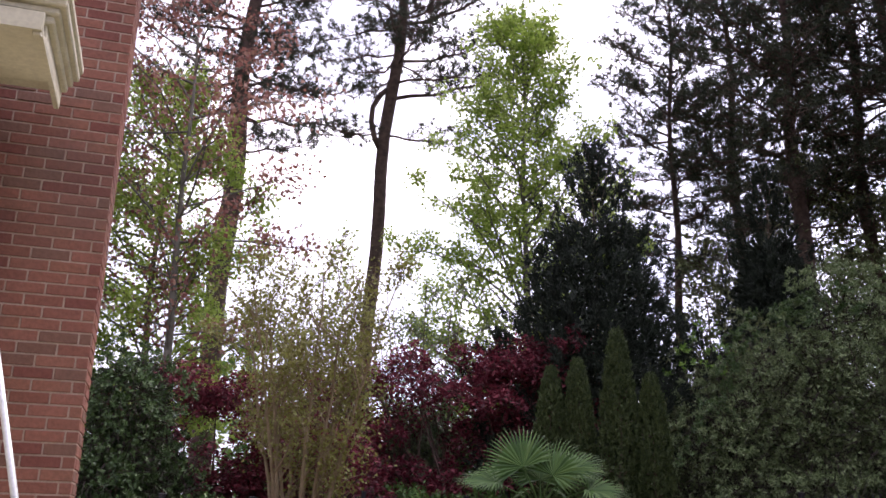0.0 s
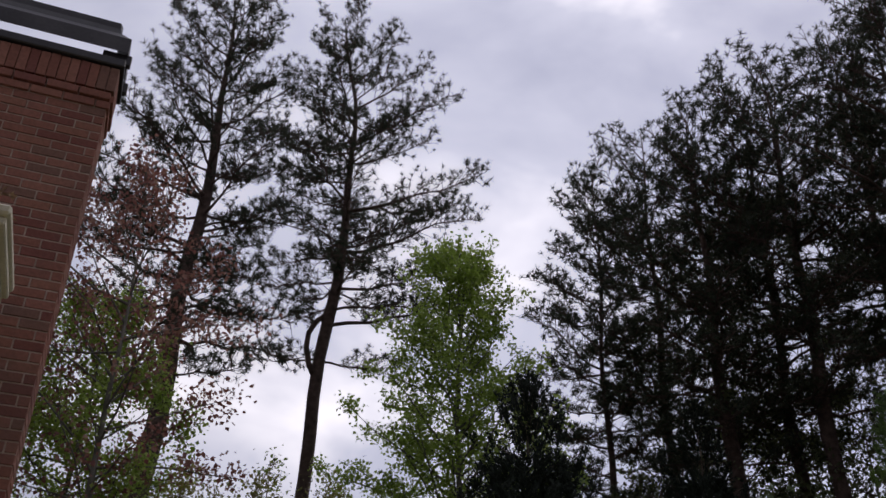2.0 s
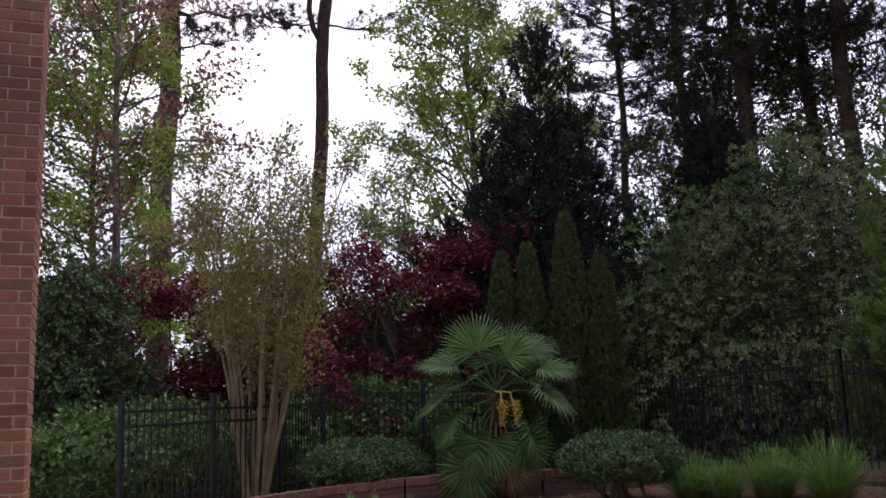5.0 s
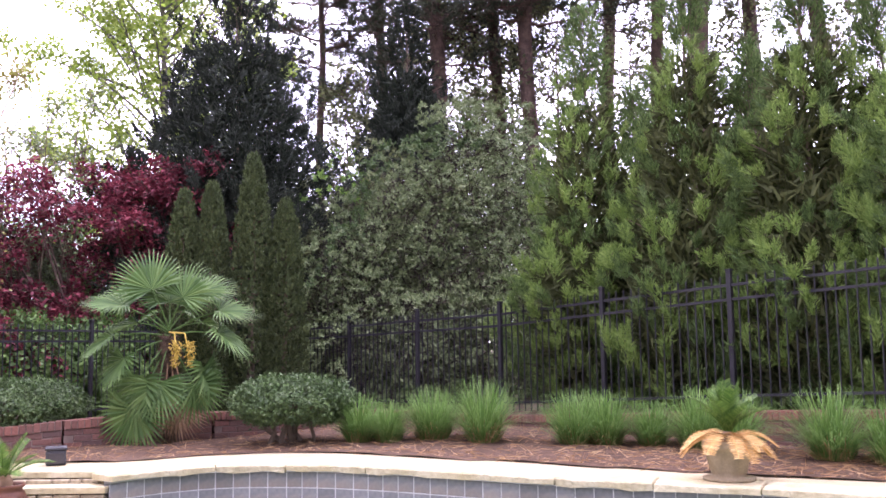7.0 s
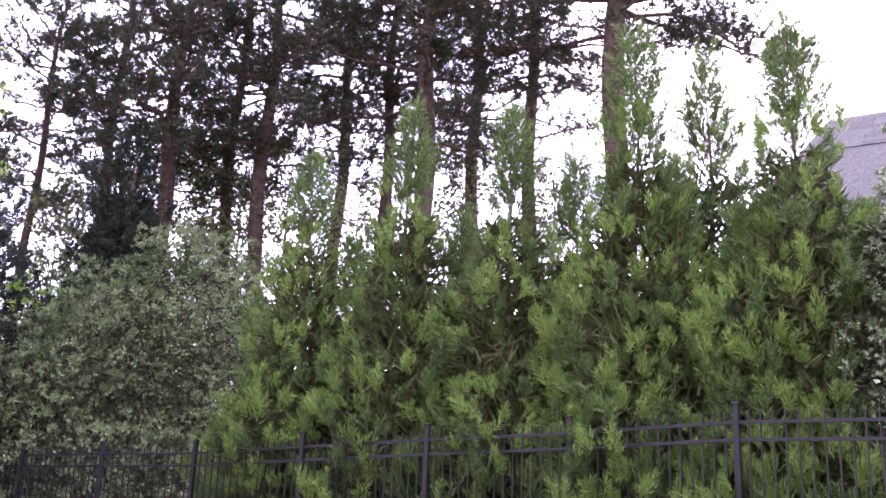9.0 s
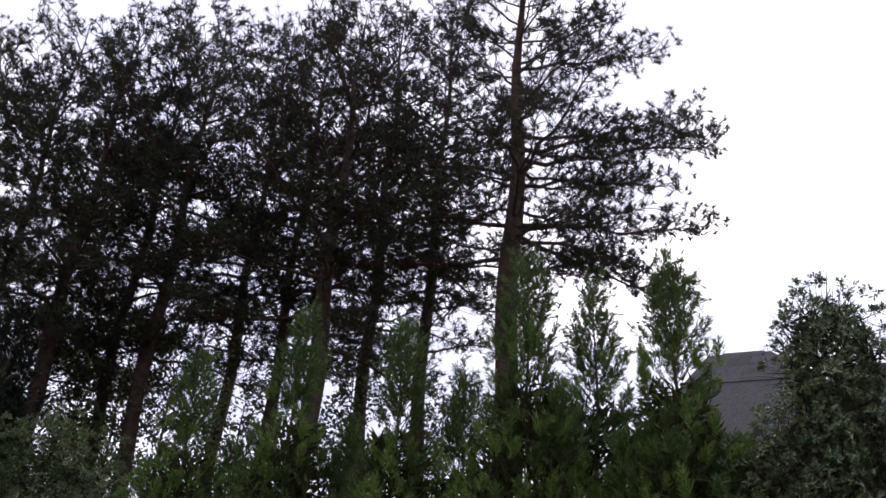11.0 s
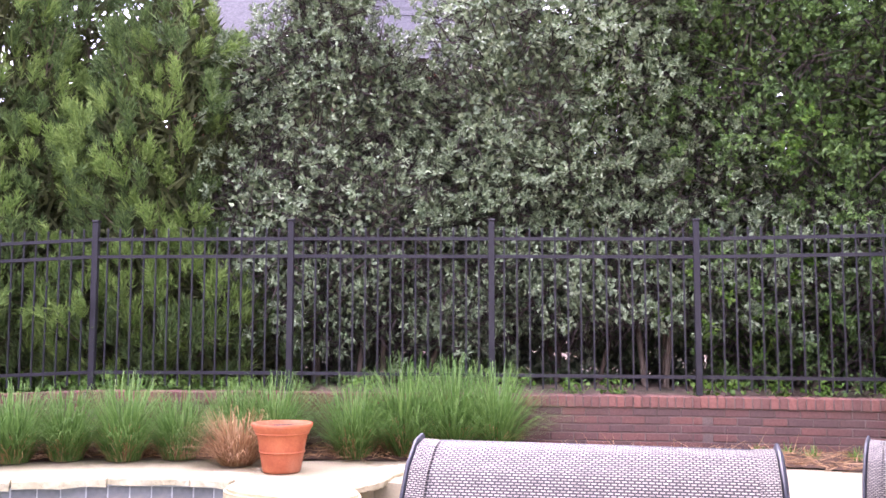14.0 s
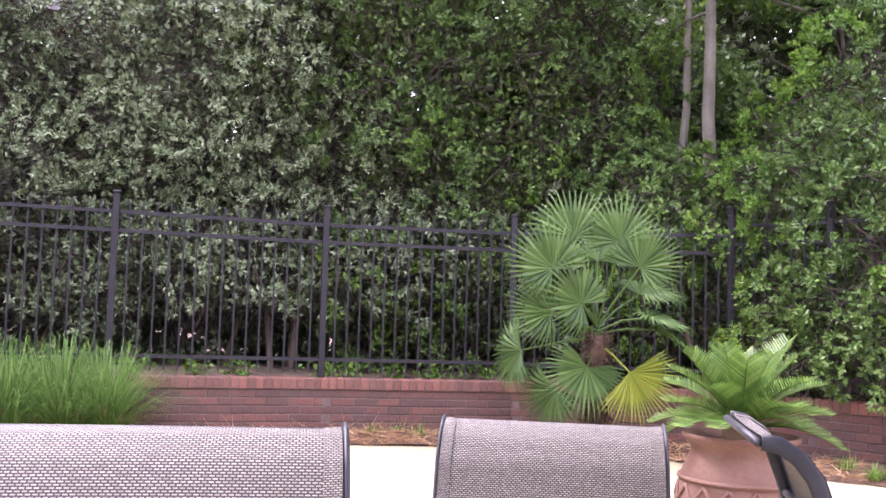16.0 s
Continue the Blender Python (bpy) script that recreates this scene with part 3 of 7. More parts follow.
def build_bed():
    """Mulched bed, heaped a little between its two edges."""
    rng = np.random.default_rng(4)
    n = 90
    rows = 9
    def along(line, f):
        seg = [math.dist(a, b) for a, b in zip(line, line[1:])]
        s = f * sum(seg)
        for (a, b), l in zip(zip(line, line[1:]), seg):
            if s <= l:
                return (a[0] + (b[0] - a[0]) * s / l, a[1] + (b[1] - a[1]) * s / l)
            s -= l
        return line[-1]
    verts, faces = [], []
    for i in range(n):
        az = -11.0 + 138.0 * i / (n - 1)
        fr, fz = fence_range(az)
        # inner edge at the same bearing
        best = min(inner, key=lambda q: abs(math.degrees(math.atan2(q[0], q[1])) - az))
        ir = min(math.hypot(*best), fr - 0.5)
        for k in range(rows):
            f = k / (rows - 1)
            r = ir - 0.05 + (fr - 0.1 - ir) * f
            z = BED_Z + 0.05 * math.sin(f * math.pi) + 0.02 * noise.noise(P(az, r) * 2.5) + (0.02 if f > 0.5 else 0)
            verts.append(P(az, r, z))
    for i in range(n - 1):
        for k in range(rows - 1):
            faces.append((i * rows + k, i * rows + k + 1, (i + 1) * rows + k + 1, (i + 1) * rows + k))
    ob = part("planting_bed", mesh_of("planting_bed", verts, faces, M_PINESTRAW, True))
    tagged(ob, "planting bed covered with reddish-brown pine straw", "flower bed", kind="structure")
    # loose straw
    m = 9000
    az = rng.uniform(-8, 122, m)
    pos = np.empty((m, 3))
    for i in range(m):
        fr, fz = fence_range(az[i])
        best = min(inner, key=lambda q: abs(math.degrees(math.atan2(q[0], q[1])) - az[i]))
        ir = min(math.hypot(*best), fr - 0.5)
        f = rng.uniform(0, 1) ** 1.4
        r = ir - 0.04 + (fr - 0.15 - ir) * f
        pos[i] = P(az[i], r, BED_Z + 0.05 * math.sin(f * math.pi) + 0.015)
    ax = rng.normal(size=(m, 3)) * np.array([1, 1, 0.25])
    ob = part("straw_litter", needles_mesh("straw_litter", pos, ax, rng.uniform(0.10, 0.25, m), 0.007, M_STRAW, rng))
    tagged(ob, "loose reddish pine needles strewn over the bed", "pine straw", kind="stuff")


build_bed()

# near deck, pool basin and water
near_deck = slab("deck", [(-6, -6), (5.1, -6), (5.1, 1.3), (3.4, 2.6), (0.6, 4.2), (-0.15, 8.55), (0.35, 8.85), (0.3, 9.25), (-0.2, 9.6), (-1.25, 9.75), (-1.9, 10.6), (-6, 11.2)], 0.0, 0.4, M_DECK)
tagged(near_deck, "pale sunlit concrete pool deck", "deck", kind="structure")
water = slab("water", [(0.2, 8.9), (0.95, 9.32)] + [(x, y) for x, y in COPING[6:-1]] + [(6.2, 2.6), (5.3, 1.5), (3.4, 2.5), (0.6, 4.1), (-0.1, 8.5)], -0.2, 0.04, M_WATER)
tagged(water, "still greenish pool water", "pool water", kind="structure")
basin = slab("pool_basin", [(-0.2, 3.8), (5.4, 1.2), (6.6, 2.6), (6.6, 4.4), (2.6, 9.1), (0.9, 9.6), (-0.3, 9.0)], -0.36, 0.1, M_GROUT)
tagged(basin, "pale plaster floor of the pool", "pool", kind="structure")


def build_pool_wall():
    """Raised pool wall: grout backing, three rows of slate tiles and rough coping stones."""
    root = thing("pool_wall", (0, 0, 0), "raised pool wall faced with square slate tiles", "pool wall", kind="structure")
    pts = [Vector((x, y, 0)) for x, y in COPING]
    n = len(pts)
    nor = []
    for i in range(n):
        d = (pts[min(i + 1, n - 1)] - pts[max(i - 1, 0)]).normalized()
        nor.append(Vector((d.y, -d.x, 0)))
    for i in range(n):
        if nor[i].dot(pts[i]) > 0:
            nor[i] = -nor[i]
    verts, faces = [], []
    for i in range(n):
        f, b = pts[i] + nor[i] * -0.005, pts[i] - nor[i] * 0.10
        for q, z in ((f, -0.4), (f, 0.25), (b, 0.25), (b, -0.4)):
            verts.append((q.x, q.y, z))
    for i in range(n - 1):
        for k in range(3):
            faces.append((i * 4 + k, i * 4 + k + 1, (i + 1) * 4 + k + 1, (i + 1) * 4 + k))
    part("backing", mesh_of("backing", verts, faces, M_GROUT), None, root)
    tile = bpy.data.meshes.new("tile")
    bm = box_bm((0.142, 0.02, 0.143), bevel=0.004)
    bm.to_mesh(tile)
    bm.free()
    tile.materials.append(M_TILE)
    for i in range(n - 1):
        mid = (pts[i] + pts[i + 1]) / 2
        d = pts[i + 1] - pts[i]
        w = (d.length - 0.007) / 0.142
        for row in range(3):
            ob = new("tile", tile)
            ob.parent = root
            nn = (nor[i] + nor[i + 1]).normalized()
            ob.matrix_basis = Matrix.Translation(mid + nn * -0.012 + Vector((0, 0, 0.168 - row * 0.15))) @ Matrix.Rotation(math.atan2(d.y, d.x), 4, "Z") @ Matrix.Diagonal((w, 1, 1, 1))
    # coping stones
    rnd = random.Random(5)
    i = 0
    while i < n - 1:
        k = min(n - 1, i + rnd.choice((4, 5, 6)))
        bm = bmesh.new()
        top, bot = [], []
        seq = list(range(i, k + 1))
        a, b = [], []
        for j in seq:
            jit = rnd.uniform(-0.022, 0.026)
            shrink = 0.006 if j in (i, k) else 0
            d = (pts[min(j + 1, n - 1)] - pts[max(j - 1, 0)]).normalized() * (shrink if j == i else -shrink)
            a.append(pts[j] + nor[j] * (0.05 + jit) + d)
            b.append(pts[j] - nor[j] * 0.32 + d)
        ring = a + b[::-1]
        zt = TERRACE_Z + 0.006 + rnd.uniform(0, 0.006)
        vs = [bm.verts.new((v.x, v.y, zt)) for v in ring]
        f = bm.faces.new(vs)
        r = bmesh.ops.extrude_face_region(bm, geom=[f])
        low = [g for g in r["geom"] if isinstance(g, bmesh.types.BMVert)]
        for g in low:
            g.co.z -= 0.062 + rnd.uniform(-0.012, 0.012)
        bmesh.ops.recalc_face_normals(bm, faces=bm.faces)
        bmesh.ops.bevel(bm, geom=[e for e in bm.edges if all(v.co.z > zt - 1e-3 for v in e.verts)], offset=0.012, segments=1, affect="EDGES")
        bmesh.ops.triangulate(bm, faces=[g for g in bm.faces if len(g.verts) > 4])
        part("coping_stone", bm, M_COPING, root)
        i = k


build_pool_wall()


def stone_wall(name, a, b, top, courses, root, seed, depth=0.2):
    """Rough stacked stone: stones of uneven size, each its own piece."""
    rnd = random.Random(seed)
    a, b = Vector(a), Vector(b)
    d = b - a
    ang = math.atan2(d.y, d.x)
    h = top / courses
    for c in range(courses):
        s = 0.0
        while s < d.length - 0.02:
            w = min(rnd.uniform(0.10, 0.24), d.length - s)
            p = a + d.normalized() * (s + w / 2)
            bm = box_bm((w - 0.008, depth + rnd.uniform(-0.015, 0.02), h - 0.008), bevel=0.008)
            ob = part("stone", bm, M_STONE, root)
            ob.matrix_basis = Matrix.Translation((p.x, p.y, a.z + (c + 0.5) * h)) @ Matrix.Rotation(ang, 4, "Z")
            s += w


def build_steps():
    """Three low stone steps at the end of the pool wall."""
    root = thing("steps", (0, 0, 0), "low cream stone steps with stacked stone risers", "steps", kind="structure")
    levels = [(0.30, [(-1.35, 9.72), (-0.6, 9.80), (0.40, 9.42), (0.42, 9.30), (-0.3, 9.62), (-1.2, 9.6)], None),
              (0.20, [(-0.62, 9.66), (-0.05, 9.52), (0.42, 9.28), (0.46, 9.12), (0.38, 9.02), (-0.12, 9.22), (-0.72, 9.42)], None),
              (0.10, [(-0.98, 9.48), (-0.2, 9.28), (0.36, 9.0), (0.30, 8.86), (-0.2, 9.04), (-1.08, 9.30)], None)]
    for z, line, _ in levels:
        ob = slab("tread", line, z + 0.008, 0.05, M_COPING, 0.01)
        ob.parent = root
    stone_wall("riser", (-1.32, 9.66, 0.0), (-0.55, 9.72, 0.0), 0.25, 3, root, 1, 0.12)
    stone_wall("riser", (-0.6, 9.72, 0.10), (0.40, 9.36, 0.10), 0.15, 2, root, 2, 0.12)
    stone_wall("riser", (-0.70, 9.47, 0.10), (0.40, 9.07, 0.10), 0.05, 1, root, 3, 0.08)
    stone_wall("riser", (-1.05, 9.34, 0.0), (0.30, 8.92, 0.0), 0.055, 1, root, 4, 0.08)


build_steps()


def build_ledge():
    """The end of the raised wall: two thick rounded ledges by a round tiled basin."""
    root = thing("spa_ledge", (0, 0, 0), "thick rounded stone ledges at the end of the pool wall", "pool ledge", kind="structure")
    a = slab("ledge_slab", smooth_line([(6.45, 3.02), (6.08, 3.0), (5.88, 2.78), (5.80, 2.4), (5.92, 2.02), (6.2, 2.08), (6.5, 2.4), (6.6, 2.9), (6.45, 3.02)], 0.08)[:-1], 0.315, 0.075, M_COPING, 0.02)
    a.parent = root
    b = slab("ledge_slab", smooth_line([(5.85, 2.36), (5.48, 2.36), (5.32, 2.1), (5.36, 1.62), (5.62, 1.3), (6.0, 1.5), (6.0, 2.1), (5.85, 2.36)], 0.08)[:-1], 0.21, 0.075, M_COPING, 0.02)
    b.parent = root
    for at, size in (((6.2, 2.6, -0.06), (0.5, 0.62, 0.56)), ((5.72, 1.9, -0.11), (0.5, 0.72, 0.48))):
        stn = part("ledge_base", box_bm(size, at, 0.03), M_STONE, root)
    rim = smooth_line([(6.18, 2.13), (6.5, 2.02), (6.9, 2.02), (7.3, 1.7), (7.4, 1.2)], 0.15)
    for i in range(len(rim) - 1):
        p, q = Vector((*rim[i], 0)), Vector((*rim[i + 1], 0))
        d = q - p
        nn = Vector((d.y, -d.x, 0)).normalized()
        bm = box_bm((d.length - 0.006, 0.3, 0.06), bevel=0.012)
        ob = part("rim_stone", bm, M_COPING, root)
        ob.matrix_basis = Matrix.Translation((p + q) / 2 - nn * 0.12 + Vector((0, 0, 0.305))) @ Matrix.Rotation(math.atan2(d.y, d.x), 4, "Z")


build_ledge()


# ---- fence and brick retaining wall ----
def build_fence(name, posts, label, height=1.52, lift=0.04):
    """Black metal fence: square posts with caps, three rails and thin pickets, one panel between two posts."""
    root = thing(name, (0, 0, 0), label, "fence")
    post_me = bpy.data.meshes.new("post")
    bm = box_bm((0.056, 0.056, height + 0.02), (0, 0, (height + 0.02) / 2), 0.004)
    box_bm((0.070, 0.070, 0.02), (0, 0, height + 0.03), 0.005, 0, bm)
    bm.to_mesh(post_me)
    bm.free()
    post_me.materials.append(M_FENCE)
    pick_me = bpy.data.meshes.new("picket")
    bm = box_bm((0.0135, 0.0135, height - 0.10), (0, 0, (height - 0.10) / 2))
    bmesh.ops.create_cone(bm, segments=4, radius1=0.013, radius2=0.0, depth=0.03, matrix=Matrix.Translation((0, 0, height - 0.085)) @ Matrix.Rotation(radians(45), 4, "Z"))
    bm.to_mesh(pick_me)
    bm.free()
    pick_me.materials.append(M_FENCE)
    spots = [P(*p) for p in posts]
    for i, s in enumerate(spots):
        ob = new("post", post_me)
        ob.parent = root
        d = spots[min(i + 1, len(spots) - 1)] - spots[max(i - 1, 0)]
        ob.matrix_basis = Matrix.Translation(s) @ Matrix.Rotation(math.atan2(d.y, d.x), 4, "Z")
    for a, b in zip(spots, spots[1:]):
        d = b - a
        flat = Vector((d.x, d.y, 0))
        ang = math.atan2(d.y, d.x)
        tilt = math.atan2(d.z, flat.length)
        if abs(d.z) > 0.12:
            tilt, base = 0.0, max(a.z, b.z)
        else:
            base = None
        for z in (0.16, height - 0.30, height - 0.14):
            mid = (a + b) / 2
            if base is not None:
                mid.z = base
            bm = box_bm((flat.length - 0.06, 0.026, 0.030))
            ob = part("rail", bm, M_FENCE, root)
            ob.matrix_basis = Matrix.Translation(mid + Vector((0, 0, z))) @ Matrix.Rotation(ang, 4, "Z") @ Matrix.Rotation(-tilt, 4, "Y")
        n = max(2, round(flat.length / 0.112))
        for k in range(1, n):
            q = a + d * k / n
            if base is not None:
                q.z = base
            ob = new("picket", pick_me)
            ob.parent = root
            ob.matrix_basis = Matrix.Translation(q + Vector((0, 0, lift))) @ Matrix.Rotation(ang, 4, "Z")
    return root


build_fence("fence", [(a, r, z) for a, r, z in FENCE if a >= 46], "black metal picket fence on the brick retaining wall")
build_fence("fence", [(a, r, z) for a, r, z in FENCE if a <= 47], "black metal picket fence in front of the conifers")
build_fence("fence", LEFT_FENCE, "black metal picket fence stepping down behind the crape myrtle")
build_fence("fence", [(115.2, 8.9, 0.80), (120.5, 8.55, 0.80), (128.5, 8.1, 0.80)], "black metal picket fence overgrown by the hedge", 1.6)


def brick_run(line, top_of, courses, name, label, limit_az=None):
    """A brick wall along a line: mortar core, stretcher courses and a rowlock cap, each brick a piece."""
    root = thing(name, (0, 0, 0), label, "retaining wall", kind="structure")
    BL, BH, BD = 0.194, 0.060, 0.09
    me = bpy.data.meshes.new("brick")
    bm = box_bm((BL, BD, BH), bevel=0.004)
    bm.to_mesh(me)
    bm.free()
    me.materials.append(M_BRICK_OLD)
    cap = bpy.data.meshes.new("brick")
    bm = box_bm((0.062, 0.24, 0.095), bevel=0.005)
    bm.to_mesh(cap)
    bm.free()
    cap.materials.append(M_BRICK_CAP)
    rnd = random.Random(7)
    rest = []
    count = 0
    core_v, core_f = [], []
    for a, b in zip(line, line[1:]):
        pa, pb = P(a[0], a[1]), P(b[0], b[1])
        d = pb - pa
        ang = math.atan2(d.y, d.x)
        u = d.normalized()
        nn = Vector((u.y, -u.x, 0))
        if nn.dot(pa) > 0:
            nn = -nn
        za, zb = a[2], b[2]
        # core
        base = len(core_v)
        for q, z in ((pa, za), (pb, zb)):
            for off, zz in ((0.088, -0.1), (0.088, z - 0.097), (0.101, z - 0.097), (0.101, z - 0.009), (-0.12, z - 0.009), (-0.12, -0.1)):
                w = q + nn * off
                core_v.append((w.x, w.y, zz))
        for k in range(6):
            core_f.append((base + k, base + (k + 1) % 6, base + 6 + (k + 1) % 6, base + 6 + k))
        L = d.length
        for c in range(courses):
            s = 0.102 if c % 2 else 0.0
            while s < L - 0.012:
                w = min(BL, L - s)
                f = (s + w / 2) / L
                z = za + (zb - za) * f - 0.10 - (c + 0.5) * 0.071
                q = pa + u * (s + w / 2) + nn * (0.05 + rnd.uniform(-0.002, 0.003))
                m = Matrix.Translation((q.x, q.y, z)) @ Matrix.Rotation(ang, 4, "Z") @ Matrix.Diagonal((w / BL, 1, 1, 1))
                rest.append((math.degrees(math.atan2(q.x, q.y)), me, m))
                s += 0.204
        s = 0.0
        while s < L - 0.03:
            f = (s + 0.033) / L
            q = pa + u * (s + 0.033) - nn * 0.01
            z = za + (zb - za) * f - 0.049
            m = Matrix.Translation((q.x, q.y, z + rnd.uniform(-0.002, 0.002))) @ Matrix.Rotation(ang, 4, "Z")
            rest.append((math.degrees(math.atan2(q.x, q.y)), cap, m))
            s += 0.072
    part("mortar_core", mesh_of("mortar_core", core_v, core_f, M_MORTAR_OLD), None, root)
    lo, hi = limit_az
    near = [x for x in rest if lo < x[0] < hi]
    far = [x for x in rest if not lo < x[0] < hi]
    for _, m_, mt in near[:300]:
        ob = new("brick", m_)
        ob.parent = root
        ob.matrix_basis = mt
    far += near[300:]
    for mm, nm in ((me, "far_bricks"), (cap, "far_cap_bricks")):
        vs, fs = [], []
        co = [v.co.copy() for v in mm.vertices]
        po = [tuple(p.vertices) for p in mm.polygons]
        for _, m_, mt in far:
            if m_ is mm:
                n = len(vs)
                vs.extend(mt @ v for v in co)
                fs.extend(tuple(i + n for i in p) for p in po)
        if vs:
            ob = part(nm, mesh_of(nm, vs, fs, mm.materials[0]))
            ob.parent = root
            ob["kind"] = "stuff"


brick_run([(a, r - 0.06, z) for a, r, z in FENCE if a >= 46] + [(a, r, 0.80) for a, r in RIGHT_WALL[1:]], None, 6, "brick_wall",
          "low weathered brick retaining wall with a rowlock cap", (84, 103))
brick_run([(a, r - 0.06, z) for a, r, z in FENCE if 11 < a <= 47], None, 4, "brick_wall", "low brick retaining wall behind the grass clumps", (24, 46.5))
brick_run([(a, r - 0.08, z) for a, r, z in LEFT_FENCE], None, 3, "brick_wall", "low dark brick wall under the fence", (-12, -4))

brick_run([(-9.0, 11.55, 0.48), (-5.0, 11.55, 0.56), (0.0, 11.5, 0.64), (4.0, 11.75, 0.66), (8.0, 11.85, 0.66), (12.0, 12.4, 0.62), (17.0, 13.9, 0.52), (20.5, 14.2, 0.46)], None, 4, "brick_wall",
          "low dark brick retaining wall behind the palm and shrubs", (-9, 18))


# ---- trees ----
def pine(az, r, base_z, height, crown_from, radius, seed, label, lean=((0, 0),), trunk_r=0.24, tufts=1500, right=0.0, long_limbs=(), needle=0.21, thick=0.024, per_tuft=22, full=1.0, round_top=2.6):
    """A tall pine: bare tapered trunk, limbs that rise towards the top and fork, each twig ending in a round burst of needles."""
    rng = np.random.default_rng(seed)
    root = thing("pine_tree", P(az, r, base_z), label, "tree", "tall pines")
    radial = np.array([math.sin(radians(az)), math.cos(radians(az))])
    rightd = np.array([radial[1], -radial[0]])
    up = np.array([0, 0, 1.0])

    def spine(z):
        f = z / height
        xs = [i / max(1, len(lean) - 1) for i in range(len(lean))]
        a = np.interp(f, xs, [q[0] for q in lean])
        b = np.interp(f, xs, [q[1] for q in lean])
        wob = 0.08 * math.sin(z * 0.9 + seed) * min(1, f * 3)
        v = rightd * (a + wob) + radial * b
        return np.array([v[0], v[1], z])

    zs = np.linspace(-0.1, height * 0.985, 22)
    rad = [max(0.02, trunk_r * (1 - 0.25 * (z / height)) * (1 - max(0, (z - crown_from) / (height - crown_from)) ** 1.1 * 0.94) * (1.25 if z < 0.6 else 1)) for z in zs]
    part("trunk", tubes_mesh("trunk", [tube([spine(max(z, -0.1)) for z in zs], rad, 9)], M_PINE_BARK), None, root)
    n_limbs = int(18 + (height - crown_from) * 2.6)
    limbs = []
    for i in range(n_limbs):
        f = (i + rng.uniform(0, 1)) / n_limbs
        reach = radius * (0.72 + 0.28 * math.sin(math.pi * min(1, f * 1.3))) * max(0.10, 1 - f ** 6) ** (1 / round_top) * rng.uniform(0.6, 1.08)
        rise = 1.3 * f ** 1.5 + rng.uniform(-0.12, 0.15)
        th = i * 2.399963 + rng.uniform(-0.5, 0.5)
        d2 = rightd * math.cos(th) + radial * math.sin(th)
        if right:
            reach *= 1 + right * math.cos(th)
        z = crown_from + (height - crown_from) * f - max(0, rise) * reach * 0.8
        limbs.append((max(crown_from * 0.92, z), d2, reach, rise, 1.0))
    for z, side, L, rise in long_limbs:
        limbs.append((z, rightd * side + radial * rng.uniform(-0.3, 0.3), L, rise, full))
    total = sum(l[2] * l[4] for l in limbs)
    tips, tdir = [], []
    for z, d2, L, rise, leafy in limbs:
        d3 = np.array([d2[0], d2[1], 0.0])
        side3 = np.array([-d3[1], d3[0], 0.0])
        q = spine(z)
        pts = [q]
        segs = 7
        bend = rng.uniform(-0.25, 0.25)
        for k in range(segs):
            f = (k + 1) / segs
            q = q + (d3 + side3 * (bend * math.sin(f * 5) + rng.uniform(-0.3, 0.3)) + up * (rise * (0.45 + 0.8 * f) + rng.uniform(-0.3, 0.3))) * L / segs
            pts.append(q)
        chunks = [tube(pts, [max(0.008, (0.014 + 0.012 * L) * (1 - 0.85 * k / segs)) for k in range(segs + 1)], 5, False)]
        m = max(3, int(leafy * tufts * L / total / 2.5))
        for k in range(m):
            s = (0.22 + 0.78 * (k + rng.uniform(0, 1)) / m) * segs
            j = min(segs - 1, int(s))
            a = pts[j] + (pts[j + 1] - pts[j]) * (s - j)
            sgn = 1 if k % 2 else -1
            dd = d3 * rng.uniform(0.1, 1.0) + side3 * sgn * rng.uniform(0.2, 1.1) + up * (0.15 + 0.5 * max(0, rise) + rng.normal(scale=0.22))
            dd = dd / np.linalg.norm(dd)
            l2 = rng.uniform(0.45, 1.05) * (0.45 + 0.16 * min(L, 4)) * (1.15 - 0.5 * s / segs)
            b = a + dd * l2
            b[2] = min(b[2], height)
            chunks.append(tube([a, (a + b) / 2 + up * 0.03, b], [0.016, 0.012, 0.007], 3, False))
            for w in range(rng.integers(2, 4)):
                g = 1.0 if w == 0 else rng.uniform(0.35, 0.95)
                a2 = a + (b - a) * g
                t = dd * 0.75 + up * 0.75 + rng.normal(scale=0.45, size=3)
                t = t / np.linalg.norm(t)
                c = a2 + t * rng.uniform(0.12, 0.34)
                chunks.append(tube([a2, c], [0.008, 0.005], 3, False))
                tips.append(c)
                tdir.append(t)
        part("limb", tubes_mesh("limb", chunks, M_PINE_BARK), None, root)
    tips, tdir = np.array(tips), np.array(tdir)
    k, n = per_tuft, len(tips)
    ax = unit(tdir.repeat(k, 0) * 0.45 + unit(rng.normal(size=(n * k, 3))))
    at = tips.repeat(k, 0) - ax * 0.01
    size = rng.uniform(0.75, 1.2, n).repeat(k)
    part("crown", needles_mesh("crown", at, ax, needle * size * rng.uniform(0.8, 1.1, n * k), thick, M_PINE, rng), None, root)
    return root


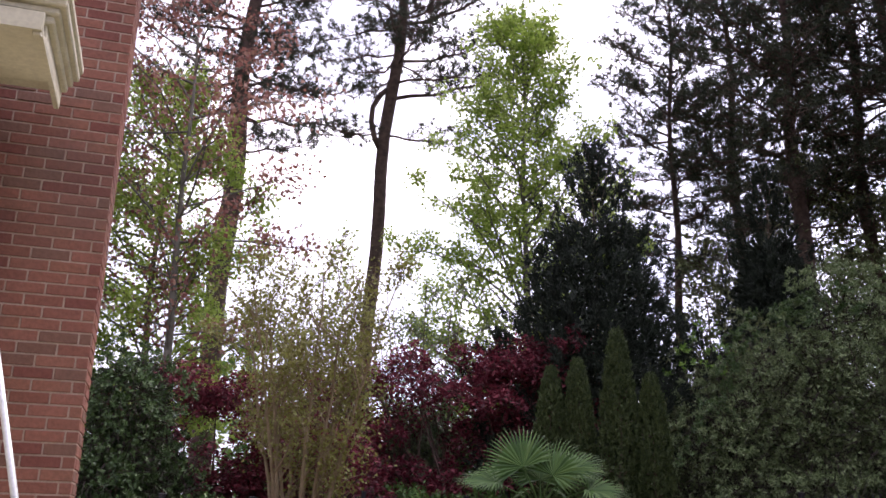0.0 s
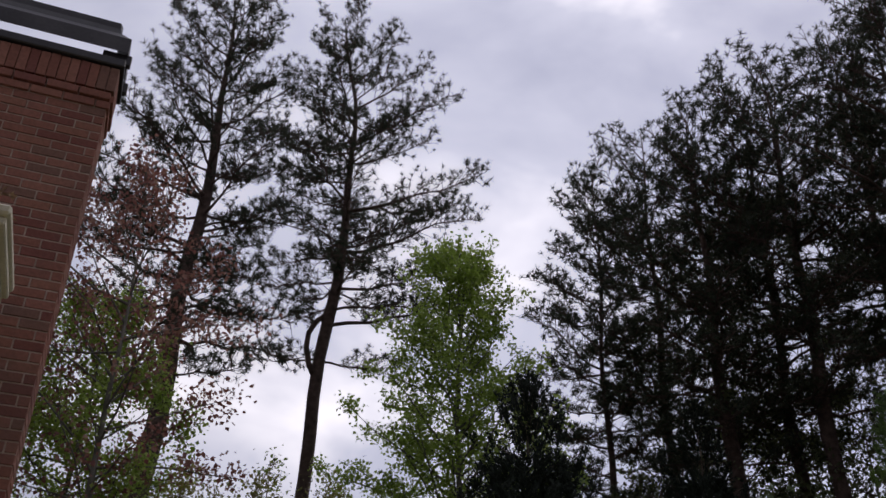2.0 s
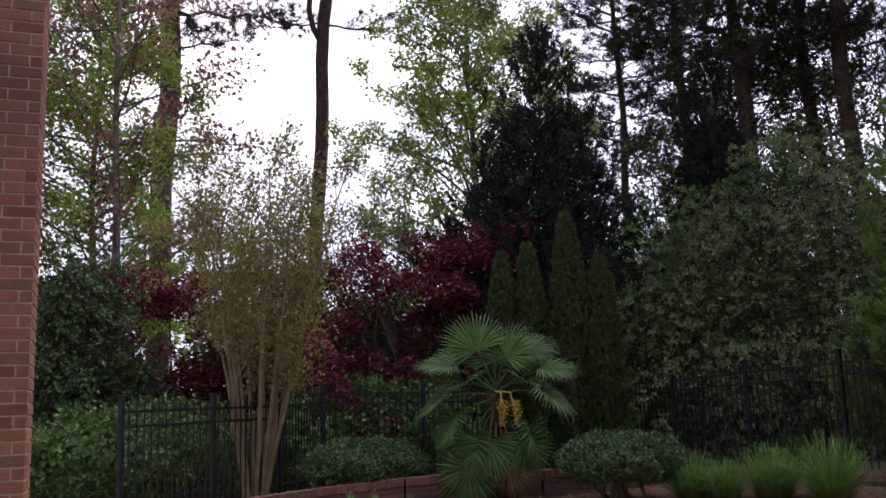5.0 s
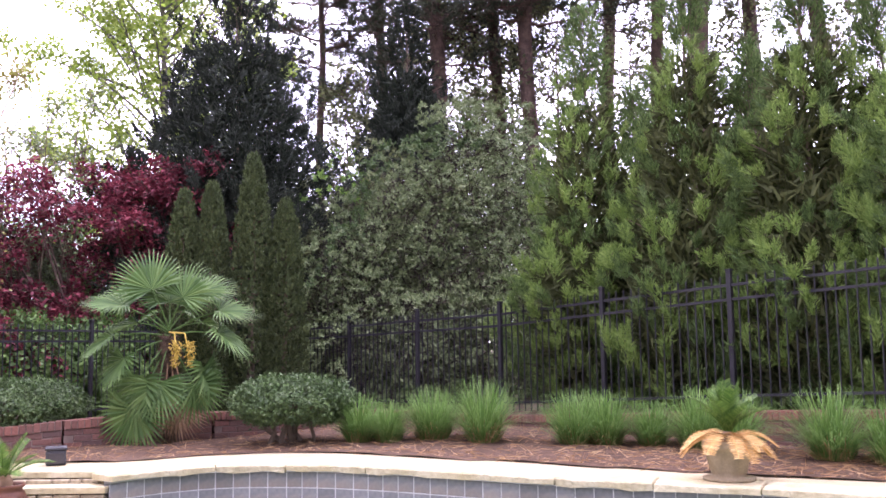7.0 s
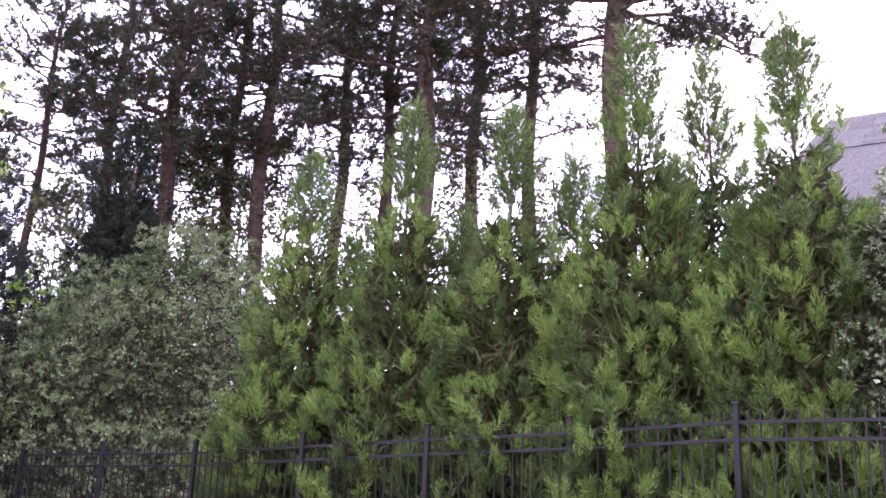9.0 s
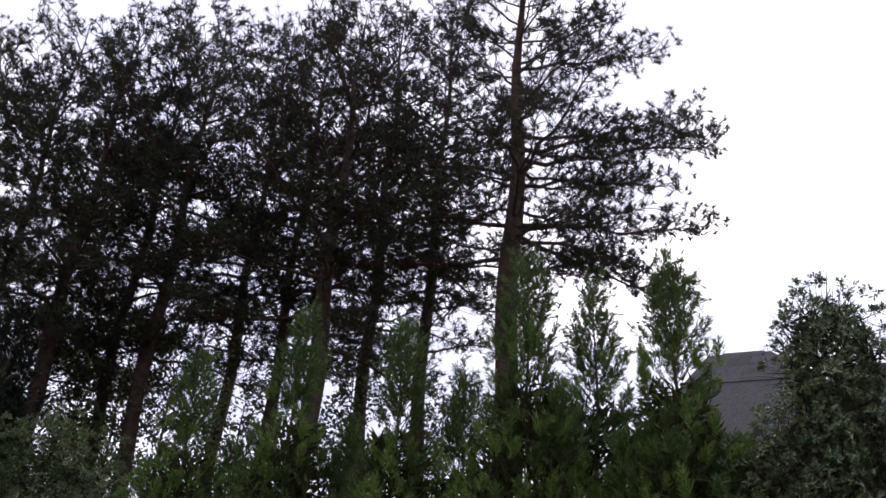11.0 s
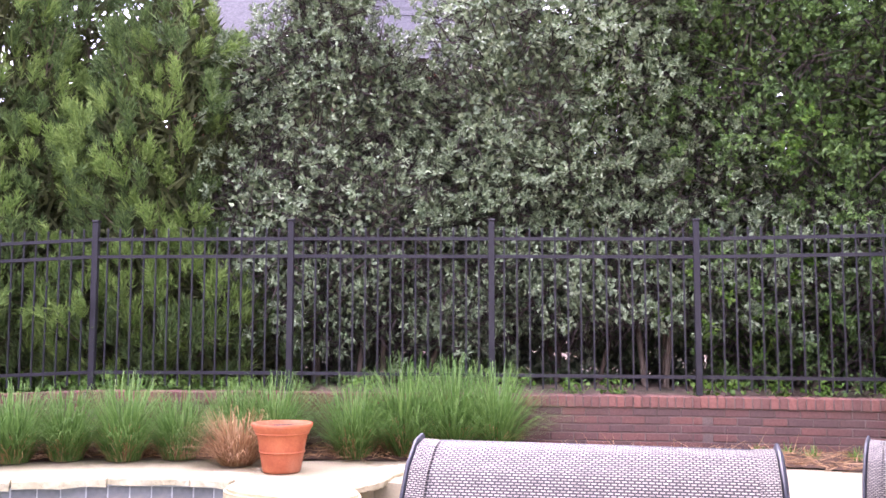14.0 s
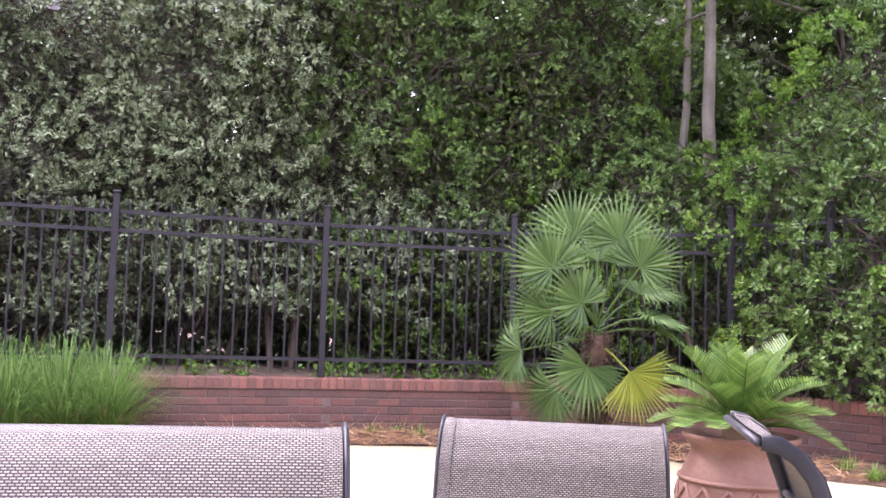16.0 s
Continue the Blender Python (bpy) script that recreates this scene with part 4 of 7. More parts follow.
def broadleaf(name, az, r, base_z, height, crown, seed, label, leaf_m, bark, n_leaves, leaf=0.13, spread=1.0, trunk_r=0.14, upright=0.8, category="tree", group="", low=0.25, stems=1, start_r=0.0, n_l=46, scatter=1.0):
    """A leafy tree: trunk or several stems, forked limbs, and clusters of single leaves at the twigs. crown: (height, radius) pairs."""
    rng = np.random.default_rng(seed)
    root = thing(name, P(az, r, base_z), label, category, group)
    hs, rs = [c[0] for c in crown], [c[1] for c in crown]
    tips, fine = [], []
    if stems == 1:
        zs = np.linspace(-0.1, height * 0.96, 14)
        wob = rng.uniform(-0.12, 0.12, (14, 2)).cumsum(0) * 0.5
        sp = [np.array([wob[i, 0] * min(1, i / 4), wob[i, 1] * min(1, i / 4), z]) for i, z in enumerate(zs)]
        trunk = [tube(sp, [max(0.012, trunk_r * (1 - i / 14.2)) for i in range(14)], 8)]
        axes = [(sp, 1.0)]
    else:
        trunk, axes = [], []
        for s in range(stems):
            th = 2 * math.pi * s / stems + rng.uniform(-0.3, 0.3)
            out = np.array([math.cos(th), math.sin(th), 0])
            top = np.interp(height * 0.7, hs, rs) * rng.uniform(0.35, 0.95)
            zs = np.linspace(-0.05, height * rng.uniform(0.72, 0.95), 10)
            sp = [out * (start_r + (top - start_r) * (max(z, 0.0) / height) ** 1.15) + np.array([rng.uniform(-0.03, 0.03), rng.uniform(-0.03, 0.03), z]) for z in zs]
            trunk.append(tube(sp, [max(0.008, trunk_r * (1 - i / 10.5)) for i in range(10)], 7))
            axes.append((sp, 1.0))
    for chunk in trunk:
        nm = "trunk" if stems == 1 else "stem"
        part(nm, tubes_mesh(nm, [chunk], bark), None, root)
    for sp, _ in axes:
        m = n_l if stems == 1 else max(6, int(60 / stems))
        for i in range(m):
            f = low + (1 - low) * (i + rng.uniform(0, 1)) / m
            s = f * (len(sp) - 1)
            j = min(len(sp) - 2, int(s))
            a = sp[j] + (sp[j + 1] - sp[j]) * (s - j)
            th = i * 2.4 + rng.uniform(-0.6, 0.6)
            d = np.array([math.cos(th), math.sin(th), upright * rng.uniform(0.6, 1.3)])
            R = np.interp(min(height, a[2] + 0.5), hs, rs)
            off = math.hypot(a[0], a[1])
            L = max(0.25, (R - off * 0.5) * rng.uniform(0.7, 1.1)) * spread
            pts = [a]
            for k in range(4):
                d = d + rng.normal(scale=0.18, size=3)
                pts.append(pts[-1] + unit(d[None])[0] * L / 4)
            r0 = 0.008 + 0.008 * L
            chunks = []
            chunks.append(tube(pts, [r0 * (1 - 0.2 * k) for k in range(5)], 4, False))
            for _ in range(9):
                s2 = rng.uniform(0.25, 1) * 4
                j2 = min(3, int(s2))
                q = pts[j2] + (pts[j2 + 1] - pts[j2]) * (s2 - j2)
                e = q + unit((d * 0.5 + rng.normal(size=3) * np.array([1, 1, 0.8]) + np.array([0, 0, 0.3]))[None])[0] * rng.uniform(0.2, 0.5) * (0.4 + 0.25 * L)
                chunks.append(tube([q, e], [0.007, 0.004], 3, False))
                tips.append(e)
                tips.append((q + e) / 2)
            if height > 8 and name != "red_maple":
                part("limb", tubes_mesh("limb", chunks, bark), None, root)
            else:
                fine += chunks
    if fine:
        part("twig_mass", tubes_mesh("twig_mass", fine, bark), None, root)["kind"] = "stuff"
    tips = np.array(tips)
    wt = 0.35 + np.hypot(tips[:, 0], tips[:, 1])
    pick = rng.choice(len(tips), n_leaves, p=wt / wt.sum())
    at = tips[pick] + rng.normal(scale=0.13, size=(n_leaves, 3)) * (0.6 + 0.05 * height) * scatter
    ax = rng.normal(size=(n_leaves, 3)) + np.array([0, 0, -0.35])
    nor = rng.normal(size=(n_leaves, 3)) * 0.7 + np.array([0, 0, 0.8])
    sz = rng.uniform(0.6, 1.2, n_leaves)
    part("crown", leaves_mesh("crown", at, ax, nor, leaf * sz, leaf * 0.8 * sz, leaf_m), None, root)
    return root


def cedar(name, az, r, base_z, height, width, seed, label, leaf_m, n, spray=0.3, blade=0.03, per=16, taper=0.9, category="tree", group="", upward=0.5, lumpy=0.25, bare_tip=0.0, rough_out=0.14, low=0.03):
    """A dense conifer: trunk, short limbs and feathery sprays on an uneven cone."""
    rng = np.random.default_rng(seed)
    root = thing(name, P(az, r, base_z), label, category, group)
    zs = np.linspace(-0.1, height * 0.97, 9)
    part("trunk", tubes_mesh("trunk", [tube([(0.02 * math.sin(z * 2 + seed), 0.02 * math.cos(z + seed), z) for z in zs], [max(0.01, 0.02 * height ** 0.85 * (1 - z / height)) for z in zs], 7)], M_TWIG), None, root)
    f = rng.uniform(0, 1, n) ** 0.9
    f = low + (1 - low) * (1 - np.sqrt(1 - f * 0.985)) if taper > 0.5 else low + (1 - low) * f
    th = rng.uniform(0, 2 * math.pi, n)
    prof = np.minimum(1, (1 - f) ** taper * 1.25 + 0.02) * np.minimum(1, 0.55 + f * 3)
    plume = 1 + lumpy * np.sin(th * 4 + f * 19 + seed) * np.sin(f * 31 + th * 3 + seed * 2) + rng.normal(scale=rough_out * 0.5, size=n)
    inner = rng.uniform(0.55, 1.0, n) ** 0.5
    rad = width * prof * plume * inner
    p = np.stack([np.cos(th) * rad, np.sin(th) * rad, f * height], 1)
    out = np.stack([np.cos(th), np.sin(th), np.zeros(n)], 1)
    d = unit(out * (1 - 0.6 * f[:, None]) + np.array([[0, 0, upward]]) + f[:, None] * np.array([[0, 0, 0.9]]) + rng.normal(scale=0.22, size=(n, 3)))
    L = spray * rng.uniform(0.6, 1.25, n) * (1 - 0.35 * f)
    per = int(per * 1.8)
    k = np.linspace(0, 0.9, per)
    at = p[:, None] + d[:, None] * L[:, None, None] * k[None, :, None]
    sidev = unit(rng.normal(size=(n * per, 3))).reshape(n, per, 3)
    ax = d[:, None] * 0.9 + sidev * (0.75 * (1 - 0.5 * k))[None, :, None]
    ln = (L[:, None] * (0.42 - 0.2 * k)[None]).ravel() + 0.02
    nor = out[:, None] + rng.normal(scale=0.6, size=(n, per, 3)) + np.array([0, 0, 0.3])
    part("crown", needles_mesh("crown", at.reshape(-1, 3), ax.reshape(-1, 3), ln, blade * 0.9, leaf_m, rng), None, root)
    m = int(n * (2.0 if leaf_m is M_CEDAR else 1.0))
    core = np.arange(m) % n
    pc = p[core] * np.array([0.62, 0.62, 0.96]) + rng.normal(scale=0.05 * width, size=(m, 3))
    part("inner_foliage", leaves_mesh("inner_foliage", pc, rng.normal(size=(m, 3)), out[core] + rng.normal(scale=0.4, size=(m, 3)), min(0.24, width * 0.24), min(0.085, width * 0.14), leaf_m), None, root)
    for i in rng.choice(n, 16, replace=False):
        a = np.array([0, 0, max(0.05, p[i, 2] - rad[i] * 0.4)])
        part("limb", tubes_mesh("limb", [tube([a, (a + p[i]) / 2 + np.array([0, 0, 0.02]), p[i]], [0.018, 0.012, 0.006], 4, False)], M_TWIG), None, root)
    return root


def ellipsoid_area(l):
    a, b, c = l[3:6]
    return 4 * math.pi * (((a * b) ** 1.6 + (a * c) ** 1.6 + (b * c) ** 1.6) / 3) ** (1 / 1.6)


def surface_of(lumps, density, rng, shell=(0.92, 1.04), bury=0.8, low=-0.75):
    """Points and outward directions spread evenly over the outside of a union of ellipsoids."""
    L = np.array(lumps, float)
    pts, outs = [], []
    for l in L:
        n = int(density * ellipsoid_area(l))
        d = unit(rng.normal(size=(n, 3)))
        d = d[d[:, 2] > low]
        pts.append(l[:3] + d * l[3:] * rng.uniform(*shell, size=(len(d), 1)))
        outs.append(unit(d / l[3:]))
    p, o = np.concatenate(pts), np.concatenate(outs)
    keep = np.ones(len(p), bool)
    for l in L:
        q = (p - l[:3]) / l[3:]
        keep &= (q * q).sum(1) > bury
    return p[keep], o[keep]


def spaced(p, gap, rng):
    """Picks points no closer together than a gap."""
    cells, res = {}, []
    for i in rng.permutation(len(p)):
        key = tuple((p[i] // gap).astype(int))
        near = False
        for dx in (-1, 0, 1):
            for dy in (-1, 0, 1):
                for dz in (-1, 0, 1):
                    for j in cells.get((key[0] + dx, key[1] + dy, key[2] + dz), ()):
                        if ((p[i] - p[j]) ** 2).sum() < gap * gap:
                            near = True
        if not near:
            cells.setdefault(key, []).append(i)
            res.append(i)
    return np.array(res, int)


def rosettes(name, tip, d, rng, material, per, leaf, wide, back, open_out=0.9):
    """Leaves set in a spiral round the end of each shoot, small and upright at its tip."""
    n = len(tip)
    a = unit(np.cross(d, np.array([[0.31, 0.2, 0.93]])))
    b = np.cross(d, a)
    k = (np.arange(per) + 0.5) / per
    th = np.arange(per)[None] * 2.399963 + rng.uniform(0, 6.28, (n, 1)) + rng.normal(scale=0.3, size=(n, per))
    ring = a[:, None] * np.cos(th)[:, :, None] + b[:, None] * np.sin(th)[:, :, None]
    at = tip[:, None] - d[:, None] * (back * (1 - k))[None, :, None]
    ax = ring * (open_out * (1.15 - 0.75 * k))[None, :, None] + d[:, None] * (0.25 + 0.8 * k)[None, :, None] + rng.normal(scale=0.16, size=(n, per, 3))
    nor = d[:, None] * 0.9 + np.array([0, 0, 0.75]) + rng.normal(scale=0.22, size=(n, per, 3))
    sz = (1.08 - 0.45 * k)[None] * rng.uniform(0.75, 1.15, (n, per))
    return leaves_mesh(name, at.reshape(-1, 3), ax.reshape(-1, 3), nor.reshape(-1, 3), leaf * sz.ravel(), wide * sz.ravel(), material)


def bush(name, at, lumps, seed, label, leaf_m, leaf=0.075, wide=0.036, gap=0.27, shoots=13, per=9, dome=0.16, up=0.55, hollow=-0.22, depth=0.3, scale=1.1, category="shrub", group="", stems=8, core=560.0, extra=None, extra_share=0.0):
    """A large evergreen: dense rounded boughs of leafy shoots that stand out from the body at uneven depth, with dark hollows between them down to the inner leaves and bare twigs."""
    rng = np.random.default_rng(seed)
    root = thing(name, at, label, category, group)
    base = Vector(at)
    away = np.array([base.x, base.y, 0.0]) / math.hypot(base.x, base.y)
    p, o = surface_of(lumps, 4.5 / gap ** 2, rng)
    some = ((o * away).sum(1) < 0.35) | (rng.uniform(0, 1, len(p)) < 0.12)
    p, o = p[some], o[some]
    pick = spaced(p, gap, rng)
    p, o = p[pick], o[pick]
    nz = np.array([noise.noise((Vector(q) + base) * scale) + 0.7 * noise.noise((Vector(q) + base) * scale * 2.7) for q in p])
    keep = ((nz > hollow) | (o[:, 2] > 0.55)) & (p[:, 2] > 0.05)
    p, o, nz = p[keep], o[keep], nz[keep]
    n = len(p)
    p = p + o * (depth * nz * 1.3 + rng.normal(scale=depth * 0.4, size=n))[:, None]
    d = unit(o * 0.75 + np.array([[0, 0, up]]) + rng.normal(scale=0.2, size=(n, 3)))
    size = dome * rng.uniform(0.65, 1.35, n)
    ds = unit(d.repeat(shoots, 0) + unit(rng.normal(size=(n * shoots, 3))) * 0.95)
    foot = p.repeat(shoots, 0)
    tip = foot + ds * (size.repeat(shoots) * rng.uniform(0.75, 1.2, n * shoots))[:, None]
    other = np.zeros(n, bool)
    if extra:
        nz2 = np.array([noise.noise((Vector(q) + base) * 0.9 + Vector((7, 3, 1))) for q in p])
        other = nz2 > np.quantile(nz2, 1 - extra_share)
    o2 = other.repeat(shoots)
    part("foliage", rosettes("foliage", tip[~o2], ds[~o2], rng, leaf_m, per, leaf, wide, leaf * 0.9), None, root)
    if extra:
        part("young_foliage", rosettes("young_foliage", tip[o2], ds[o2], rng, extra, per, leaf * 1.1, wide * 1.25, leaf), None, root, "fresh lighter green shoots")
    # inside: older leaves and a tangle of bare twigs coloured dark as hollow shade
    p2, _ = surface_of(lumps, core, rng, (0.34, 0.84), 0.26, -0.95)
    part("inner_foliage", leaves_mesh("inner_foliage", p2, rng.normal(size=(len(p2), 3)), rng.normal(size=(len(p2), 3)), leaf * 1.25, leaf * 0.75, leaf_m), None, root)
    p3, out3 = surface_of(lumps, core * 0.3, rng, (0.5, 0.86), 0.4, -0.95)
    part("twig_mass", needles_mesh("twig_mass", p3, rng.normal(size=(len(p3), 3)) + out3 * 0.6, rng.uniform(0.2, 0.5, len(p3)), 0.018, M_SHADED_TWIG, rng), None, root, "bare twigs inside the crown, darkened for the shade there")["kind"] = "stuff"
    L = np.array(lumps)
    for i in range(stems):
        l = L[rng.integers(0, len(L))]
        b = np.array([l[0] * 0.8 + rng.uniform(-0.2, 0.2), l[1] * 0.8 + rng.uniform(-0.2, 0.2), -0.05])
        t = l[:3] + rng.normal(scale=0.25, size=3) * l[3:]
        part("stem", tubes_mesh("stem", [tube([b, (b + t) / 2 + rng.normal(scale=0.1, size=3), t], [0.04, 0.028, 0.012], 5, False)], M_TWIG), None, root)
    return root


def shrub(name, at, lumps, seed, label, leaf_m, sprigs, count, sprig, leaf, wide, category="shrub", group="", stems=6, up=0.5, low=-0.9):
    """A small shrub of tufted leafy shoots over inner leaves and bare stems; lumps are relative to its base."""
    rng = np.random.default_rng(seed)
    root = thing(name, at, label, category, group)
    p, out = lump_points(lumps, sprigs, rng, low=low)
    part("foliage", sprig_leaves("foliage", p, out, rng, leaf_m, count, sprig, leaf, wide, up), None, root)
    p2, o2 = lump_points(lumps, int(sprigs * 2.2), rng, shell=(0.76, 0.86))
    ax2 = rng.normal(size=(len(p2), 3))
    ax2 -= o2 * (ax2 * o2).sum(1, keepdims=True) * 0.8
    part("inner_foliage", leaves_mesh("inner_foliage", p2, ax2, o2 + rng.normal(scale=0.3, size=(len(p2), 3)), leaf * 1.35, wide * 1.7, leaf_m), None, root)
    L = np.array(lumps)
    for i in range(stems):
        l = L[rng.integers(0, len(L))]
        b = np.array([l[0] * 0.5 + rng.uniform(-0.2, 0.2), l[1] * 0.5 + rng.uniform(-0.2, 0.2), -0.05])
        t = l[:3] + rng.normal(scale=0.3, size=3) * l[3:]
        m = (b + t) / 2 + rng.normal(scale=0.1, size=3)
        part("stem", tubes_mesh("stem", [tube([b, m, t], [0.035, 0.025, 0.012], 5, False)], M_TWIG), None, root)
    return root


def plumes(name, c, d0, length, fat, rng, material, per, width, root):
    """Soft pointed plumes: fine needles set round an axis, thick below the middle and narrow at the tip."""
    n = len(c)
    k = rng.uniform(0, 1, (n, per)) ** 0.9
    r3 = unit(rng.normal(size=(n * per, 3))).reshape(n, per, 3)
    body = np.sin(math.pi * np.clip(0.15 + 0.8 * k, 0, 1))
    at = c[:, None] + d0[:, None] * (k * length[:, None])[:, :, None] + r3 * (body * fat[:, None] * rng.uniform(0.0, 0.7, (n, per)))[:, :, None]
    ax = d0[:, None] * 1.0 + r3 * 0.7
    ln = (0.30 * length + 0.6 * fat)[:, None] * (1 - 0.4 * k)
    return part(name, needles_mesh(name, at.reshape(-1, 3), ax.reshape(-1, 3), ln.ravel(), width, material, rng), None, root)


def feathery(name, az, r, base_z, height, width, seed, label, group, mats, leader=0.15, gap=0.24, plume=0.33, per=37, blade=0.0145, up=0.85, spread=0.32, each=5, full=1.3, taper=1.0, hollow=-0.42, inner=1300):
    """A feathery conifer: clusters of upturned plumes on an uneven cone with hollows between them, and an open leader of single ascending sprays."""
    rng = np.random.default_rng(seed)
    root = thing(name, P(az, r, base_z), label, "tree", group)
    outer_m, new_m, inner_m = mats
    zs = np.linspace(-0.1, height * 0.985, 12)
    part("trunk", tubes_mesh("trunk", [tube([(0.03 * math.sin(z * 2 + seed), 0.03 * math.cos(z + seed), z) for z in zs], [max(0.006, 0.013 * height * (1 - z / height)) for z in zs], 7)], M_TWIG), None, root)
    top = 1 - leader

    def cone_of(f):
        return np.minimum(1.0, (1 - f) ** taper * full) * np.minimum(1, 0.72 + f * 2.0) + 0.02

    m = int(height * width * 420 * (0.3 / gap) ** 2)
    f = (1 - np.sqrt(1 - rng.uniform(0, 0.999, m))) * 1.02 * top
    th = rng.uniform(0, 2 * math.pi, m)
    lobe = 1 + 0.22 * np.sin(th * 3 + seed) * np.sin(f * 15 + seed * 1.7 + th)
    rad = width * cone_of(f) * lobe
    c = np.stack([np.cos(th) * rad, np.sin(th) * rad, f * height], 1)
    pick = spaced(c, gap, rng)
    c, f, th, rad = c[pick], f[pick], th[pick], rad[pick]
    base = P(az, r, base_z)
    nz = np.array([noise.noise((Vector(q) + base) * 1.5) + 0.5 * noise.noise((Vector(q) + base) * 4.0) for q in c])
    keep = nz > hollow
    c, f, th, rad, nz = c[keep], f[keep], th[keep], rad[keep], nz[keep]
    n = len(c)
    out = np.stack([np.cos(th), np.sin(th), np.zeros(n)], 1)
    c = c + out * (0.16 * width * nz + rng.normal(scale=0.07 * width, size=n) - 0.06 * width)[:, None]
    d0 = unit(out * (0.62 - 0.4 * f[:, None]) + np.array([[0, 0, up]]) + rng.normal(scale=0.12, size=(n, 3)))
    size = plume * rng.uniform(0.7, 1.25, n) * (1 - 0.35 * f)
    fresh = nz + rng.normal(scale=0.25, size=n) > 0.0
    cc, dd = c.repeat(each, 0), unit(d0.repeat(each, 0) + rng.normal(scale=spread, size=(n * each, 3)))
    ln = size.repeat(each) * rng.uniform(0.6, 1.1, n * each)
    cc = cc - dd * ln[:, None] * 0.3 + rng.normal(scale=gap * 0.16, size=(n * each, 3))
    fr = fresh.repeat(each)
    for nm, sel, mt in (("foliage", ~fr, outer_m), ("new_growth", fr, new_m)):
        plumes(nm, cc[sel], dd[sel], ln[sel], ln[sel] * 0.27, rng, mt, per, blade, root)
    # the open leader: slender sprays that rise from the stem, shorter towards the tip
    k = int(20 + 34 * leader * height)
    fl = top * 0.86 + (0.995 - top * 0.86) * (np.arange(k) + rng.uniform(0, 1, k)) / k
    tl = np.arange(k) * 2.399963 + rng.uniform(-0.4, 0.4, k)
    ol = np.stack([np.cos(tl), np.sin(tl), np.zeros(k)], 1)
    reach = 0.10 + 0.42 * width * (1 - fl) / (1 - top * 0.86)
    ch, pc, pd = [], [], []
    for i in range(k):
        a = np.array([0, 0, fl[i] * height])
        e = a + ol[i] * reach[i] * 0.62 + np.array([0, 0, reach[i] * 1.15])
        ch.append(tube([a, (a + e) / 2 + ol[i] * reach[i] * 0.1, e], [0.007, 0.005, 0.002], 3, False))
        for g in np.arange(0.2, 1.0, max(0.11, 0.06 / max(reach[i], 0.1))):
            q = a + (e - a) * g + ol[i] * reach[i] * 0.1 * math.sin(math.pi * g)
            pc.append(q)
            pd.append(unit((ol[i] * 0.45 + np.array([0, 0, 0.9]) + rng.normal(scale=0.38, size=3))[None])[0])
    part("leader_sprays", tubes_mesh("leader_sprays", ch, M_TWIG), None, root)["kind"] = "stuff"
    pc, pd = np.array(pc), np.array(pd)
    lp = rng.uniform(0.14, 0.28, len(pc))
    plumes("leader_foliage", pc, pd, lp, lp * 0.2, rng, outer_m, 26, blade, root)
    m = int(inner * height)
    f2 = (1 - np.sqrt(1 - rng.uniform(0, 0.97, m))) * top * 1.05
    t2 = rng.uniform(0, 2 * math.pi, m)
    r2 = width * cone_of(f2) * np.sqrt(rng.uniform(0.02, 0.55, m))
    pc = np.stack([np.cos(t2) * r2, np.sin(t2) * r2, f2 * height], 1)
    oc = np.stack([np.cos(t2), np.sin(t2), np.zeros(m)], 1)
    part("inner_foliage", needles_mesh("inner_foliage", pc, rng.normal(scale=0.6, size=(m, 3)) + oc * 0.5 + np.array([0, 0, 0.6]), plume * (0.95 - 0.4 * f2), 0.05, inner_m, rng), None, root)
    for i in rng.choice(n, min(n, 26), replace=False):
        a = np.array([0, 0, max(0.05, c[i, 2] - rad[i] * 0.5)])
        part("limb", tubes_mesh("limb", [tube([a, (a + c[i]) / 2, c[i]], [0.018, 0.012, 0.006], 4, False)], M_TWIG), None, root)
    return root


# the two tall pines beside the chimney
pine(-14.2, 26, 0.3, 27.0, 11.5, 3.9, 11, "tall pine with a reddish-brown trunk and an open crown", ((-0.1, 0), (0.0, 0), (0.15, 0), (0.4, 0), (0.1, 0)), 0.31, 4300,
     long_limbs=((12.6, 1, 3.6, -0.05), (13.6, -1, 3.0, 0.1), (15.5, -1, 3.6, 0.2), (17.5, -1, 4.0, 0.25), (16.2, 1, 3.2, 0.0)), thick=0.020, per_tuft=24, needle=0.22)
pine(-4.6, 28, 0.3, 28.5, 15.0, 3.7, 12, "tall pine with a kinked trunk and an open crown", ((-0.3, 0), (-0.25, 0), (-0.1, 0), (0.2, 0), (0.6, 0), (0.5, 0), (-0.2, 0)), 0.23, 4300, right=0.2,
     long_limbs=((14.5, 1, 5.2, 0.40), (13.3, -1, 2.2, -0.05), (13.2, 1, 2.6, 0.0), (17.5, 1, 3.4, 0.7)), thick=0.020, per_tuft=24, needle=0.22)
# the looped limb that hugs the kinked trunk
bend = thing("looped_limb", P(-4.6, 28, 0.3), "old limb curling round the kinked pine trunk", "branch")
part("limb", tubes_mesh("limb", [tube([(0.0, -0.05, 12.6), (-0.22, -0.15, 13.0), (-0.36, -0.2, 13.6), (-0.33, -0.2, 14.1), (-0.1, -0.12, 14.6), (0.2, -0.05, 14.9)], [0.10, 0.10, 0.095, 0.09, 0.085, 0.07], 8)], M_PINE_BARK), None, bend)
